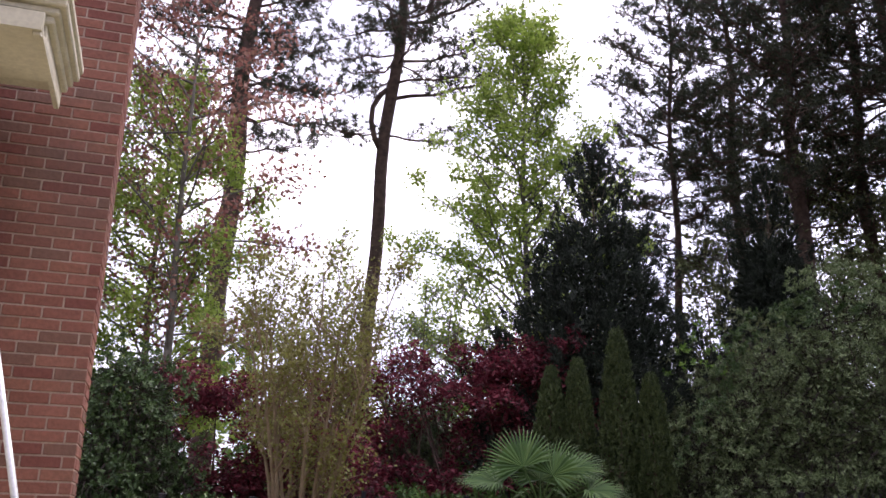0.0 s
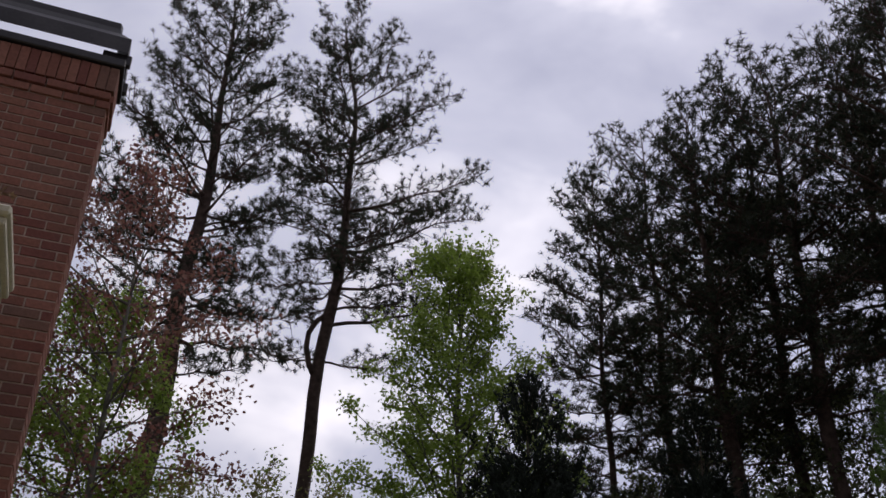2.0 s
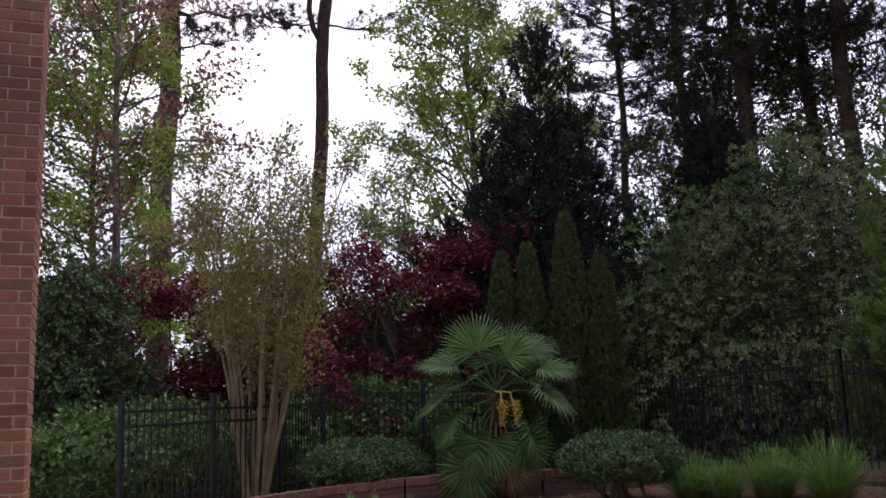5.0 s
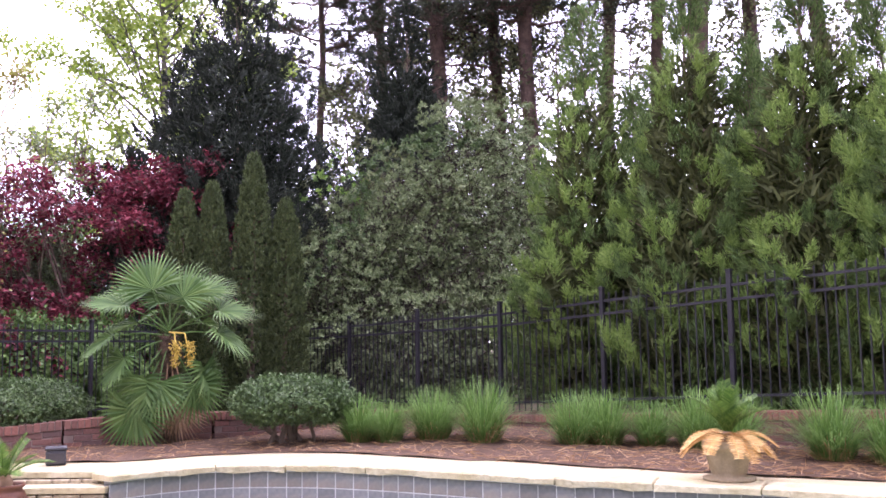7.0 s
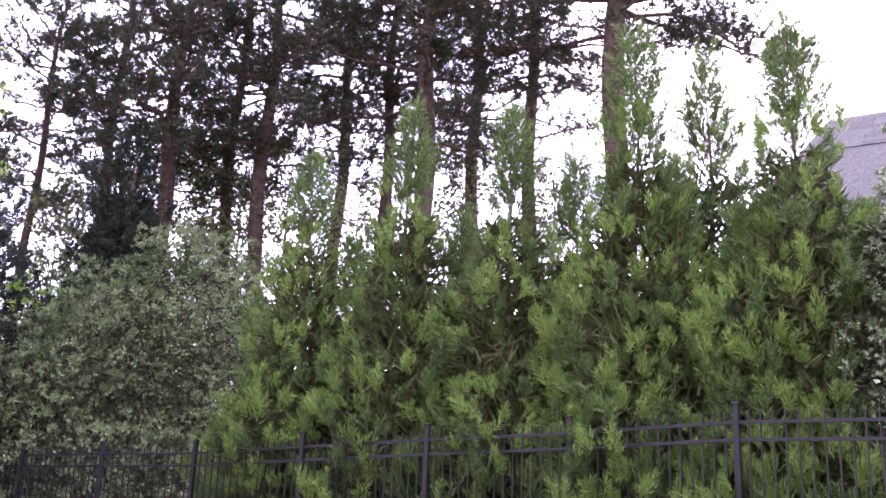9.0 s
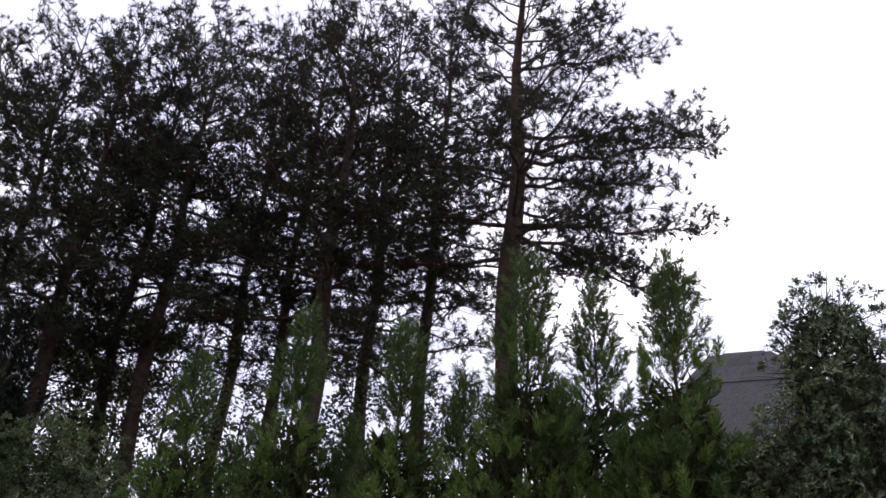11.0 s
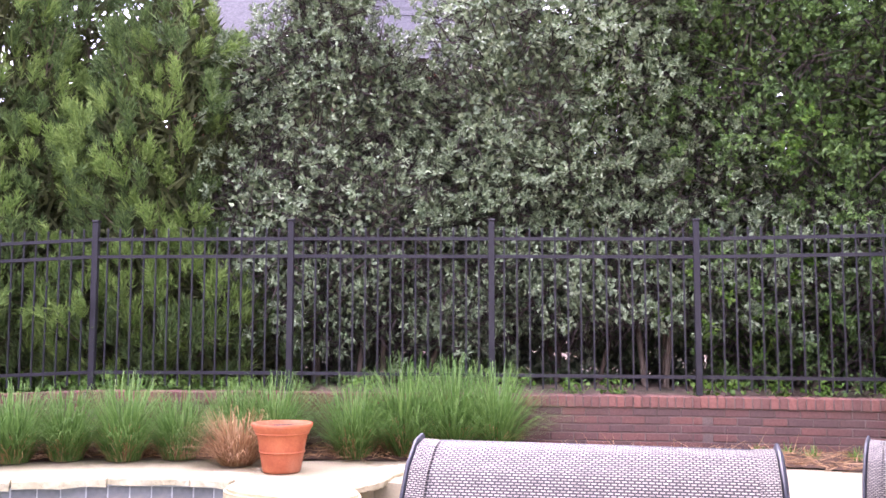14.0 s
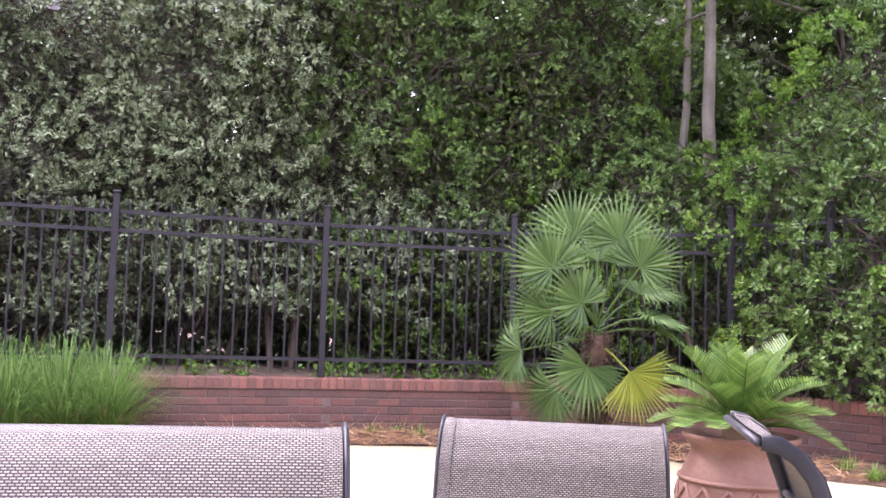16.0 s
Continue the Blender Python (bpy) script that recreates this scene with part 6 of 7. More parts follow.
# ---- house corner with the chimney ----
def build_chimney():
    """Tall brick chimney: mortar core, bricks in running bond, corbelled bands and a dark metal cap with open sides."""
    corner = Vector((-2.03, 5.44, 0))
    u = Vector((-0.957, -0.29, 0)).normalized()
    ang = math.atan2(-u.y, -u.x)
    W, D, TOP = 1.02, 0.36, 5.85
    root = thing("chimney", corner, "tall red brick chimney with a dark metal cap", "chimney", kind="structure", turn=math.degrees(ang))
    # local x runs right along the face, y runs away from the camera; the corner is at x = 0
    part("mortar_core", box_bm((W - 0.006, D - 0.006, TOP + 0.4), (-W / 2, D / 2, (TOP - 0.4) / 2)), M_MORTAR, root)
    rnd = random.Random(3)
    BL, BH = 0.203, 0.058
    CH = 0.0685
    full = bpy.data.meshes.new("brick")
    bm = box_bm((BL, 0.09, BH), bevel=0.003)
    bm.to_mesh(full)
    bm.free()
    full.materials.append(M_BRICK)
    rest = []
    n = int(TOP / CH)
    for c in range(n):
        z = (c + 0.5) * CH
        proud = 0.0
        if z > TOP - 0.235:
            break
        if z > TOP - 0.38:
            proud = 0.014
        if z > TOP - 0.31:
            proud = 0.030
        # front face, then the right-hand side face
        s = -W - proud + (0.0 if c % 2 else 0.106)
        pieces = []
        if not c % 2:
            pieces.append((-W - proud, 0.10))
        while s < proud - 0.02:
            w = min(BL, proud - s)
            pieces.append((s, w))
            s += 0.213
        for s0, w in pieces:
            q = (s0 + w / 2, 0.042 - proud + rnd.uniform(-0.0025, 0.0025), z)
            rest.append((z, Matrix.Translation(q) @ Matrix.Diagonal((w / BL, 1, 1, 1))))
        s = 0.0 if c % 2 else 0.096
        while s < D - 0.03:
            w = min(BL, D - s)
            rest.append((99, Matrix.Translation((proud - 0.042, s + w / 2, z)) @ Matrix.Rotation(radians(90), 4, "Z") @ Matrix.Diagonal((w / BL, 1, 1, 1))))
            s += 0.213
    # a course of upright bricks under the cap
    upright = Matrix.Rotation(radians(90), 4, "Y") @ Matrix.Diagonal((1.02, 1, 1.06, 1))
    for i in range(16):
        rest.append((98, Matrix.Translation((-W - 0.01 + (i + 0.5) * (W + 0.035) / 16, 0.020 + rnd.uniform(-0.002, 0.002), TOP - 0.115)) @ upright))
    for i in range(5):
        rest.append((99, Matrix.Translation((-0.020, 0.02 + (i + 0.5) * D / 5, TOP - 0.115)) @ Matrix.Rotation(radians(90), 4, "Z") @ upright))
    near = [r for r in rest if 1.4 < r[0] < 4.6][:300]
    ids = {id(r) for r in near}
    for _, m in near:
        ob = new("brick", full)
        ob.parent = root
        ob.matrix_basis = m
    vs, fs = [], []
    co = [v.co.copy() for v in full.vertices]
    po = [tuple(p.vertices) for p in full.polygons]
    for r in rest:
        if id(r) not in ids:
            k = len(vs)
            vs.extend(r[1] @ v for v in co)
            fs.extend(tuple(i + k for i in p) for p in po)
    ob = part("far_bricks", mesh_of("far_bricks", vs, fs, M_BRICK), None, root)
    ob["kind"] = "stuff"
    # metal cap: base tray, four corner legs, flared hood
    cap = part("chimney_cap", box_bm((W + 0.10, D + 0.10, 0.07), (-W / 2, D / 2, TOP + 0.035), 0.008), M_METAL_DARK, root, "dark metal chimney cap")
    for x in (-W + 0.02, -0.02):
        for y in (0.02, D - 0.02):
            part("leg", box_bm((0.20, 0.05, 0.09), (x, y, TOP + 0.105), 0.004), M_METAL_DARK, cap)
    rows = [(0.05, 0.135), (0.05, 0.265), (0.015, 0.305), (-0.03, 0.36), (-0.05, 0.42), (-0.055, 0.48)]
    verts, faces = [], []
    for o, z in rows:
        for x, y in ((-W - o, -o), (o, -o), (o, D + o), (-W - o, D + o)):
            # open behind, with a lid that rises to the back
            verts.append((x, y, TOP + z + (0.18 if y > D / 2 and z > 0.47 else 0.0)))
    for i in range(len(rows) - 1):
        for k in (0, 1, 3):
            faces.append((i * 4 + k, i * 4 + (k + 1) % 4, (i + 1) * 4 + (k + 1) % 4, (i + 1) * 4 + k))
    faces += [tuple(range(len(verts) - 4, len(verts)))]
    hood = part("hood", mesh_of("hood", verts, faces, M_METAL_DARK), None, cap)
    hood.modifiers.new("sheet", "SOLIDIFY").thickness = 0.006
    part("flue", tubes_mesh("flue", [tube([(-W / 2, D / 2, TOP + 0.02), (-W / 2, D / 2, TOP + 0.12)], [0.10, 0.10], 16)], M_METAL_DARK), None, cap)


build_chimney()


def build_house():
    """Cream painted bay beside the chimney: grooved boards, boxed cornice, gutter with leaf debris, low roof."""
    c0 = P(-28.55, 4.95)
    u = Vector((-0.957, -0.29, 0)).normalized()
    ang = math.atan2(-u.y, -u.x)
    root = thing("house", c0 + Vector((0, 0, 0.085)), "corner of a cream painted house with a boxed cornice and gutter", "house", kind="structure", turn=math.degrees(ang))
    L = 3.2
    part("wall", box_bm((L, 0.12, 3.56), (-L / 2, 0.06 + 0.02, 1.68)), M_WHITE, root)
    part("wall", box_bm((0.12, 0.5, 3.56), (-0.06, 0.39, 1.68)), M_WHITE, root)
    k = 0
    x = 0.0
    while x > -L + 0.1:
        part("board", box_bm((0.112, 0.02, 3.56), (x - 0.058, 0.012, 1.68), 0.006), M_WHITE, root)
        x -= 0.122
    # cornice: soffit, fascia, crown steps
    ov, fr = 0.33, 0.28
    xm = (ov - L) / 2
    w = L + ov
    part("soffit", box_bm((w, fr + 0.3, 0.03), (xm, -fr / 2 + 0.1, 3.525)), M_WHITE, root)
    part("fascia", box_bm((w, 0.03, 0.11), (xm, -fr, 3.57), 0.004), M_WHITE, root)
    part("fascia", box_bm((0.03, fr + 0.5, 0.11), (ov - 0.015, 0.22, 3.57), 0.004), M_WHITE, root)
    part("drip_board", box_bm((0.04, 0.04, 0.05), (ov - 0.02, -fr - 0.01, 3.515), 0.006), M_WHITE, root)
    part("bracket", box_bm((0.20, 0.10, 0.26), (-0.40, -fr - 0.045, 3.55), 0.01), M_WHITE, root)
    for h, o, z in ((0.04, 0.03, 3.64), (0.04, 0.055, 3.678), (0.045, 0.085, 3.718)):
        part("crown_moulding", box_bm((w + o * 2, fr + 0.5 + o, h), (xm, 0.22 - o / 2, z), 0.008), M_WHITE, root)
    gut = part("gutter", box_bm((w + 0.20, fr + 0.62, 0.055), (xm, 0.16, 3.766), 0.012), M_WHITE, root, "cream gutter with a crust of old leaves")
    rng = np.random.default_rng(6)
    n = 700
    px = rng.uniform(-L - 0.1, ov + 0.1, n)
    py = np.where(rng.uniform(0, 1, n) < 0.75, -fr - 0.12 + rng.uniform(0, 0.06, n), rng.uniform(-fr, 0.3, n))
    pz = 3.796 + rng.uniform(0, 0.012, n)
    part("leaf_debris", leaves_mesh("leaf_debris", np.stack([px, py, pz], 1), rng.normal(size=(n, 3)) * np.array([1, 1, 0.3]), rng.normal(scale=0.3, size=(n, 3)) + np.array([0, 0, 1]), 0.05, 0.025, M_PALM_BROWN), None, gut)
    part("roof", box_bm((L, 1.6, 0.05), (-L / 2 - 0.1, 1.2, 3.83)), M_ROOF, root)
    # wall of the house behind, closing the side
    part("wall", box_bm((5.0, 0.2, 3.5), (-3.5, 0.9, 1.65)), M_BRICK, root)


build_house()


def build_pole():
    """A telescopic pool pole leaning against the wall."""
    a, b = Vector((-2.29, 4.44, 2.87)), Vector((-1.60, 4.76, 0.0))
    root = thing("pool_pole", b, "thin pale telescopic pool pole leaning on the house", "pole")
    d = a - b
    part("tube", tubes_mesh("tube", [tube([Vector((0, 0, 0)), d * 0.83], [0.017, 0.017], 10)], M_ALU), None, root)
    part("inner_tube", tubes_mesh("inner_tube", [tube([d * 0.83, d], [0.012, 0.012], 10)], M_ALU), None, root)
    part("collar", tubes_mesh("collar", [tube([d * 0.815, d * 0.845], [0.022, 0.022], 12)], M_PLASTIC), None, root)


build_pole()


def build_neighbour():
    """The neighbouring house behind the hollies: brick walls under a grey shingle roof with a hip and a lower wing."""
    ctr = P(69.0, 34.0, 0.6)
    root = thing("neighbour_house", ctr, "neighbouring house with a grey shingle roof", "house", turn=-69.0)
    # local x to the right, y away
    part("wall", box_bm((16, 8, 11.2), (2.0, 6.6, 5.6)), M_BRICK, root)
    ridge_z, eave_z = 17.5, 11.0

    def roof_mesh(nm, x0, x1, rx0, rx1, y0, y1, rz):
        ym = (y0 + y1) / 2
        v = [(x0, y0, eave_z), (x1, y0, eave_z), (x1, y1, eave_z), (x0, y1, eave_z), (rx0, ym, rz), (rx1, ym, rz)]
        f = [(0, 1, 5, 4), (2, 3, 4, 5), (1, 2, 5), (3, 0, 4), (3, 2, 1, 0)]
        return part(nm, mesh_of(nm, v, f, M_ROOF), None, root)

    main = roof_mesh("roof", -7.5, 4.0, -4.6, -1.9, 0.5, 13.5, ridge_z)
    wing = roof_mesh("wing_roof", -1.0, 11.0, 0.5, 8.0, 2.5, 12.0, 16.6)
    # shingle courses on the slopes that face the yard
    me = bpy.data.meshes.new("shingle")
    bm = box_bm((0.9, 0.34, 0.03))
    bm.to_mesh(me)
    bm.free()
    me.materials.append(M_ROOF)
    rnd = random.Random(2)
    count = 0
    for nm, ob, y0, ym, rz, xa, xb, ra, rb in (("a", main, 0.5, 7.0, ridge_z, -7.5, 4.0, -4.6, -1.9), ("b", wing, 2.5, 7.25, 16.6, -1.0, 11.0, 0.5, 8.0)):
        slope = math.atan2(rz - eave_z, ym - y0)
        run = math.hypot(rz - eave_z, ym - y0)
        rows = int(run / 0.30)
        for i in range(rows - 1, max(-1, rows - 11), -1):
            f = (i + 0.5) / rows
            lo, hi = xa + (ra - xa) * f + 0.3, xb + (rb - xb) * f - 0.3
            x = lo + rnd.uniform(0, 0.4)
            while x < hi - 0.5 and count < 290:
                s = new("shingle", me)
                s.parent = ob
                s.matrix_basis = Matrix.Translation((x + 0.45, y0 + (ym - y0) * f, eave_z + (rz - eave_z) * f + 0.03)) @ Matrix.Rotation(slope, 4, "X") @ Matrix.Rotation(radians(2), 4, "X")
                x += 0.92
                count += 1


build_neighbour()


# ---- palms, pots and grasses ----
def fan_leaf(name, length, petiole, leaflets, spread, droop, material, seed, hang=45.0):
    """One fan leaf along +x from its foot: stalk, and narrow pleated segments in a fan that nods at the stalk's end."""
    rnd = random.Random(seed)
    v, f = tube([(0, 0, 0), (petiole * 0.5, 0, 0.03), (petiole, 0, 0)], [0.011, 0.009, 0.007], 5)
    v, f = list(v), list(f)
    nod = Matrix.Rotation(radians(hang), 3, "Y")
    c = Vector((petiole, 0, 0))
    for i in range(leaflets):
        a = radians(spread) * (2 * i / (leaflets - 1) - 1)
        L = length * (0.74 + 0.26 * math.cos(a * 0.8)) * rnd.uniform(0.93, 1.05)
        d = Vector((math.cos(a), math.sin(a), 0))
        s = nod @ Vector((-d.y, d.x, 0))
        w = length * radians(spread) / leaflets * 1.08
        n = len(v)
        fold = nod @ Vector((0, 0, 0.010 * (1 if i % 2 else -1)))
        cup = 0.10 * length * (1 - math.cos(a))
        m1 = c + nod @ (d * L * 0.5 + Vector((0, 0, cup)))
        m2 = c + nod @ (d * L * 0.8 + Vector((0, 0, cup - droop * L * 0.05)))
        e = c + nod @ (d * L + Vector((0, 0, cup - droop * L * rnd.uniform(0.10, 0.26))))
        v += [c, m1 + s * w * 0.46 + fold, m1 - s * w * 0.46 - fold, m2 + s * w * 0.22, m2 - s * w * 0.22, e]
        f += [(n, n + 2, n + 1), (n + 1, n + 2, n + 4, n + 3), (n + 3, n + 4, n + 5)]
    return mesh_of(name, v, f, material)


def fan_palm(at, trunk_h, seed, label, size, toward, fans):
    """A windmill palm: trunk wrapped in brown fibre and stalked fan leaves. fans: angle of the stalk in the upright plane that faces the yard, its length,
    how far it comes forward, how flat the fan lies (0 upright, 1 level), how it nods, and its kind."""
    rnd = random.Random(seed)
    rng = np.random.default_rng(seed)
    root = thing("fan_palm", at, label, "palm")
    zs = [-0.03 + trunk_h * i / 7 for i in range(8)]
    part("trunk", tubes_mesh("trunk", [tube([(0.02 * math.sin(z * 5), 0, z) for z in zs], [0.075 + 0.012 * math.sin(z * 25) for z in zs], 12)], M_FIBRE), None, root, "shaggy brown fibrous trunk")
    n = 2600
    th = rng.uniform(0, 2 * math.pi, n)
    p = np.stack([np.cos(th) * 0.075, np.sin(th) * 0.075, rng.uniform(0.05, trunk_h, n)], 1)
    ax = np.stack([np.cos(th) * 0.5, np.sin(th) * 0.5, rng.normal(-0.3, 0.6, n)], 1)
    part("trunk_fibre", needles_mesh("trunk_fibre", p, ax, rng.uniform(0.04, 0.12, n), 0.009, M_FIBRE, rng), None, root, "loose brown fibre on the trunk")["kind"] = "stuff"
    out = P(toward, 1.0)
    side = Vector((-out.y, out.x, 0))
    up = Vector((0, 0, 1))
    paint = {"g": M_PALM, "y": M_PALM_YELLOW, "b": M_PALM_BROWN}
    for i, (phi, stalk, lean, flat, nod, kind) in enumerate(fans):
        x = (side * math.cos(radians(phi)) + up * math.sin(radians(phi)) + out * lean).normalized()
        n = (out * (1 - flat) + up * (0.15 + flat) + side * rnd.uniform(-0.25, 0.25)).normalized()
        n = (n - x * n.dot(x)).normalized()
        me = fan_leaf("frond", size * rnd.uniform(0.9, 1.08) * (0.75 if kind == "b" else 1.0), stalk, 22 if kind == "b" else 34, 60 if kind == "b" else 82 if kind == "y" else rnd.uniform(100, 128), 1.5 if kind == "b" else rnd.uniform(0.4, 1.1), paint[kind], seed + i, nod)
        ob = new("frond", me)
        ob.parent = root
        ob.matrix_basis = Matrix.Translation(up * (trunk_h - 0.02 + 0.08 * math.sin(radians(phi)))) @ Matrix((x, n.cross(x), n)).transposed().to_4x4()
        if kind != "g":
            ob["label"] = "yellowing fan leaf" if kind == "y" else "dry brown hanging fan leaf"
    return root


def palm_flowers(palm, z, seed):
    """Hanging yellow flower sprays under the head of a palm."""
    rng = np.random.default_rng(seed)
    for x in (0.06, 0.22):
        n = 260
        f = rng.uniform(0, 1, n)
        p = np.stack([x + rng.normal(scale=0.035, size=n) * (1 - 0.4 * f), -0.22 + rng.normal(scale=0.035, size=n), z - 0.30 * f], 1)
        part("flower_spray", leaves_mesh("flower_spray", p, rng.normal(size=(n, 3)) + np.array([0, 0, -1.0]), rng.normal(size=(n, 3)), 0.035, 0.018, M_FLOWER), None, palm, "hanging yellow flower spray")
        part("stalk", tubes_mesh("stalk", [tube([(0, 0, z + 0.1), (x * 0.7, -0.2, z + 0.08), (x, -0.22, z - 0.25)], [0.012, 0.010, 0.005], 5)], M_FLOWER), None, palm)


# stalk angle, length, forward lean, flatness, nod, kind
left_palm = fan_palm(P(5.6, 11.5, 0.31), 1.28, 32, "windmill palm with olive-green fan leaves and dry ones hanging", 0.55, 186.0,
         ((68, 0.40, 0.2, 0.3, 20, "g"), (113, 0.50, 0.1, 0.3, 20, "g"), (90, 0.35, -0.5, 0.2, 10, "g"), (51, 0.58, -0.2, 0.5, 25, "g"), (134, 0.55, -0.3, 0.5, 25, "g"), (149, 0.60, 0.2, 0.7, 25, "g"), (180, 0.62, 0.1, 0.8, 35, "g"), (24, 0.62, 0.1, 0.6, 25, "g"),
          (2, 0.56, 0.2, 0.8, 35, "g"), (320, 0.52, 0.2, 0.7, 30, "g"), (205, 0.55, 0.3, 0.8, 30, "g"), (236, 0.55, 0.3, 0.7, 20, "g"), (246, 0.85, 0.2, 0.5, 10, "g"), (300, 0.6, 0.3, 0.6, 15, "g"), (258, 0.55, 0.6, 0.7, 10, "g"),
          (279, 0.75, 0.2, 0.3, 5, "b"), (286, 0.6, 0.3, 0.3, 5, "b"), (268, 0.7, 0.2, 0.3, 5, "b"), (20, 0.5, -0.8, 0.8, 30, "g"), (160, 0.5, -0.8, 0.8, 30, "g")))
palm_flowers(left_palm, 1.2, 36)
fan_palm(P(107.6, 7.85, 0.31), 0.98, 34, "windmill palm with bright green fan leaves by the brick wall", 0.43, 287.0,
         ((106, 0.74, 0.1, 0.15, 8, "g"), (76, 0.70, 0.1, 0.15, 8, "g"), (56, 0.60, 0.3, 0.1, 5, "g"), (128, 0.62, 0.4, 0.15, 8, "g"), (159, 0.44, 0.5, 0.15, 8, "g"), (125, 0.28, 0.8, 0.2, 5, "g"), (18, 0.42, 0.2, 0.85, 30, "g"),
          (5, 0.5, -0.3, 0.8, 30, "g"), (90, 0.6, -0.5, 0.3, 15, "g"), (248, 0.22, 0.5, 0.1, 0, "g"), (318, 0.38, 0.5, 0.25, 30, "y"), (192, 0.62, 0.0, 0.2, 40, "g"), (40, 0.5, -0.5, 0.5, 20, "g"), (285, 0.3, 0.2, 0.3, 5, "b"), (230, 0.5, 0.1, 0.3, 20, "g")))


def sago_frond(name, length, arch, material, seed, pairs=30, wide=0.11):
    """A feather-shaped frond along +x: curved rib with two rows of narrow leaflets."""
    rnd = random.Random(seed)
    pts = [Vector((length * (t * (1 - 0.12 * arch * t)), 0, length * (0.30 * t - arch * 0.55 * t * t))) for t in [i / 10 for i in range(11)]]
    v, f = tube(pts, [0.009 * (1 - 0.07 * i) for i in range(11)], 4)
    v, f = list(v), list(f)
    for i in range(pairs):
        t = 0.12 + 0.86 * i / (pairs - 1)
        s = t * 10
        j = min(9, int(s))
        p = pts[j].lerp(pts[j + 1], s - j)
        d = (pts[j + 1] - pts[j]).normalized()
        L = wide * math.sin(math.pi * (0.12 + 0.80 * t)) ** 0.6 * rnd.uniform(0.9, 1.08)
        for sgn in (1, -1):
            q = Vector((0, sgn, 0))
            ax = (q * 0.8 + d * 0.55 + Vector((0, 0, 0.28))).normalized()
            n = len(v)
            w = length / pairs * 0.62
            v += [p - d * w * 0.5, p + d * w * 0.5, p + ax * L * 0.6 + d * w * 0.5, p + ax * L * 0.6 - d * w * 0.4, p + ax * L]
            f += [(n, n + 1, n + 2, n + 3), (n + 3, n + 2, n + 4)]
    return mesh_of(name, v, f, material)


def sago(at, fronds, length, seed, label, wide=0.11, dry=0, caudex=0.07, steep=62, fan=56):
    """A sago palm: short woody stem, a rosette of feather fronds, a skirt of dry ones where it has them."""
    rnd = random.Random(seed)
    root = thing("sago_palm", at, label, "sago palm")
    part("stem", tubes_mesh("stem", [tube([(0, 0, -0.05), (0, 0, 0.06), (0, 0, 0.11)], [caudex, caudex * 1.05, caudex * 0.5], 12)], M_PALM_BROWN), None, root, "scaly brown stem")
    kinds = [sago_frond("sago_frond", length, a, M_SAGO, seed + i, wide=wide) for i, a in enumerate((0.35, 0.6, 0.8))]
    for i in range(fronds):
        f = i / max(1, fronds - 1)
        ob = new("frond", kinds[min(2, int(f * 3))])
        ob.parent = root
        ob.matrix_basis = Matrix.Translation((0, 0, 0.07)) @ Matrix.Rotation(i * 2.39996 + rnd.uniform(-0.2, 0.2), 4, "Z") @ Matrix.Rotation(radians(-(steep - fan * f + rnd.uniform(-6, 6))), 4, "Y") @ Matrix.Diagonal((rnd.uniform(0.85, 1.08),) * 3 + (1,))
    if dry:
        me = sago_frond("dry_frond", length * 0.98, 1.15, M_SAGO_DRY, seed + 9, wide=wide * 0.9)
        for i in range(dry):
            ob = new("dry_frond", me)
            ob.parent = root
            ob["label"] = "dry orange-brown frond"
            ob.matrix_basis = Matrix.Translation((0, 0, 0.06)) @ Matrix.Rotation(i * 6.283 / dry + rnd.uniform(-0.2, 0.2), 4, "Z") @ Matrix.Rotation(radians(-2 + rnd.uniform(-8, 8)), 4, "Y")
    return root


def pot(name, at, profile, material, label, soil_r, soil_z, bands=(), rim_m=None):
    """A turned clay pot with a hollow mouth, soil inside and raised bands."""
    root = thing(name, at, label, "flower pot")
    v, f = lathe(profile, 40)
    part("body", mesh_of("body", v, f, material, True), None, root)
    v, f = lathe([(soil_r, soil_z - 0.03), (soil_r, soil_z), (soil_r * 0.6, soil_z + 0.012), (0.001, soil_z + 0.018)], 24)
    part("soil", mesh_of("soil", v, f, M_SOIL, True), None, root)
    for r, z, t in bands:
        bm = bmesh.new()
        pts = [(r + t * math.cos(a), z + t * math.sin(a)) for a in [k * math.pi / 4 for k in range(9)]]
        v, f = lathe(pts, 40)
        part("band", mesh_of("band", v, f[:-1], rim_m or material, True), None, root)
        bm.free()
    return root


def lattice(root, r_of, z0, z1, n, material):
    """Raised crossing ribs round a jar: a row of diamonds."""
    for i in range(n):
        for s in (1, -1):
            a0 = 2 * math.pi * i / n
            pts = []
            for k in range(6):
                f = k / 5
                a = a0 + s * f * 2 * math.pi / n
                z = z0 + (z1 - z0) * f
                r = r_of(z)
                pts.append((r * math.cos(a), r * math.sin(a), z))
            part("rib", tubes_mesh("rib", [tube(pts, [0.010] * 6, 5)], material), None, root)


def jar_r(prof, z):
    return float(np.interp(z, [p[1] for p in prof], [p[0] for p in prof]))


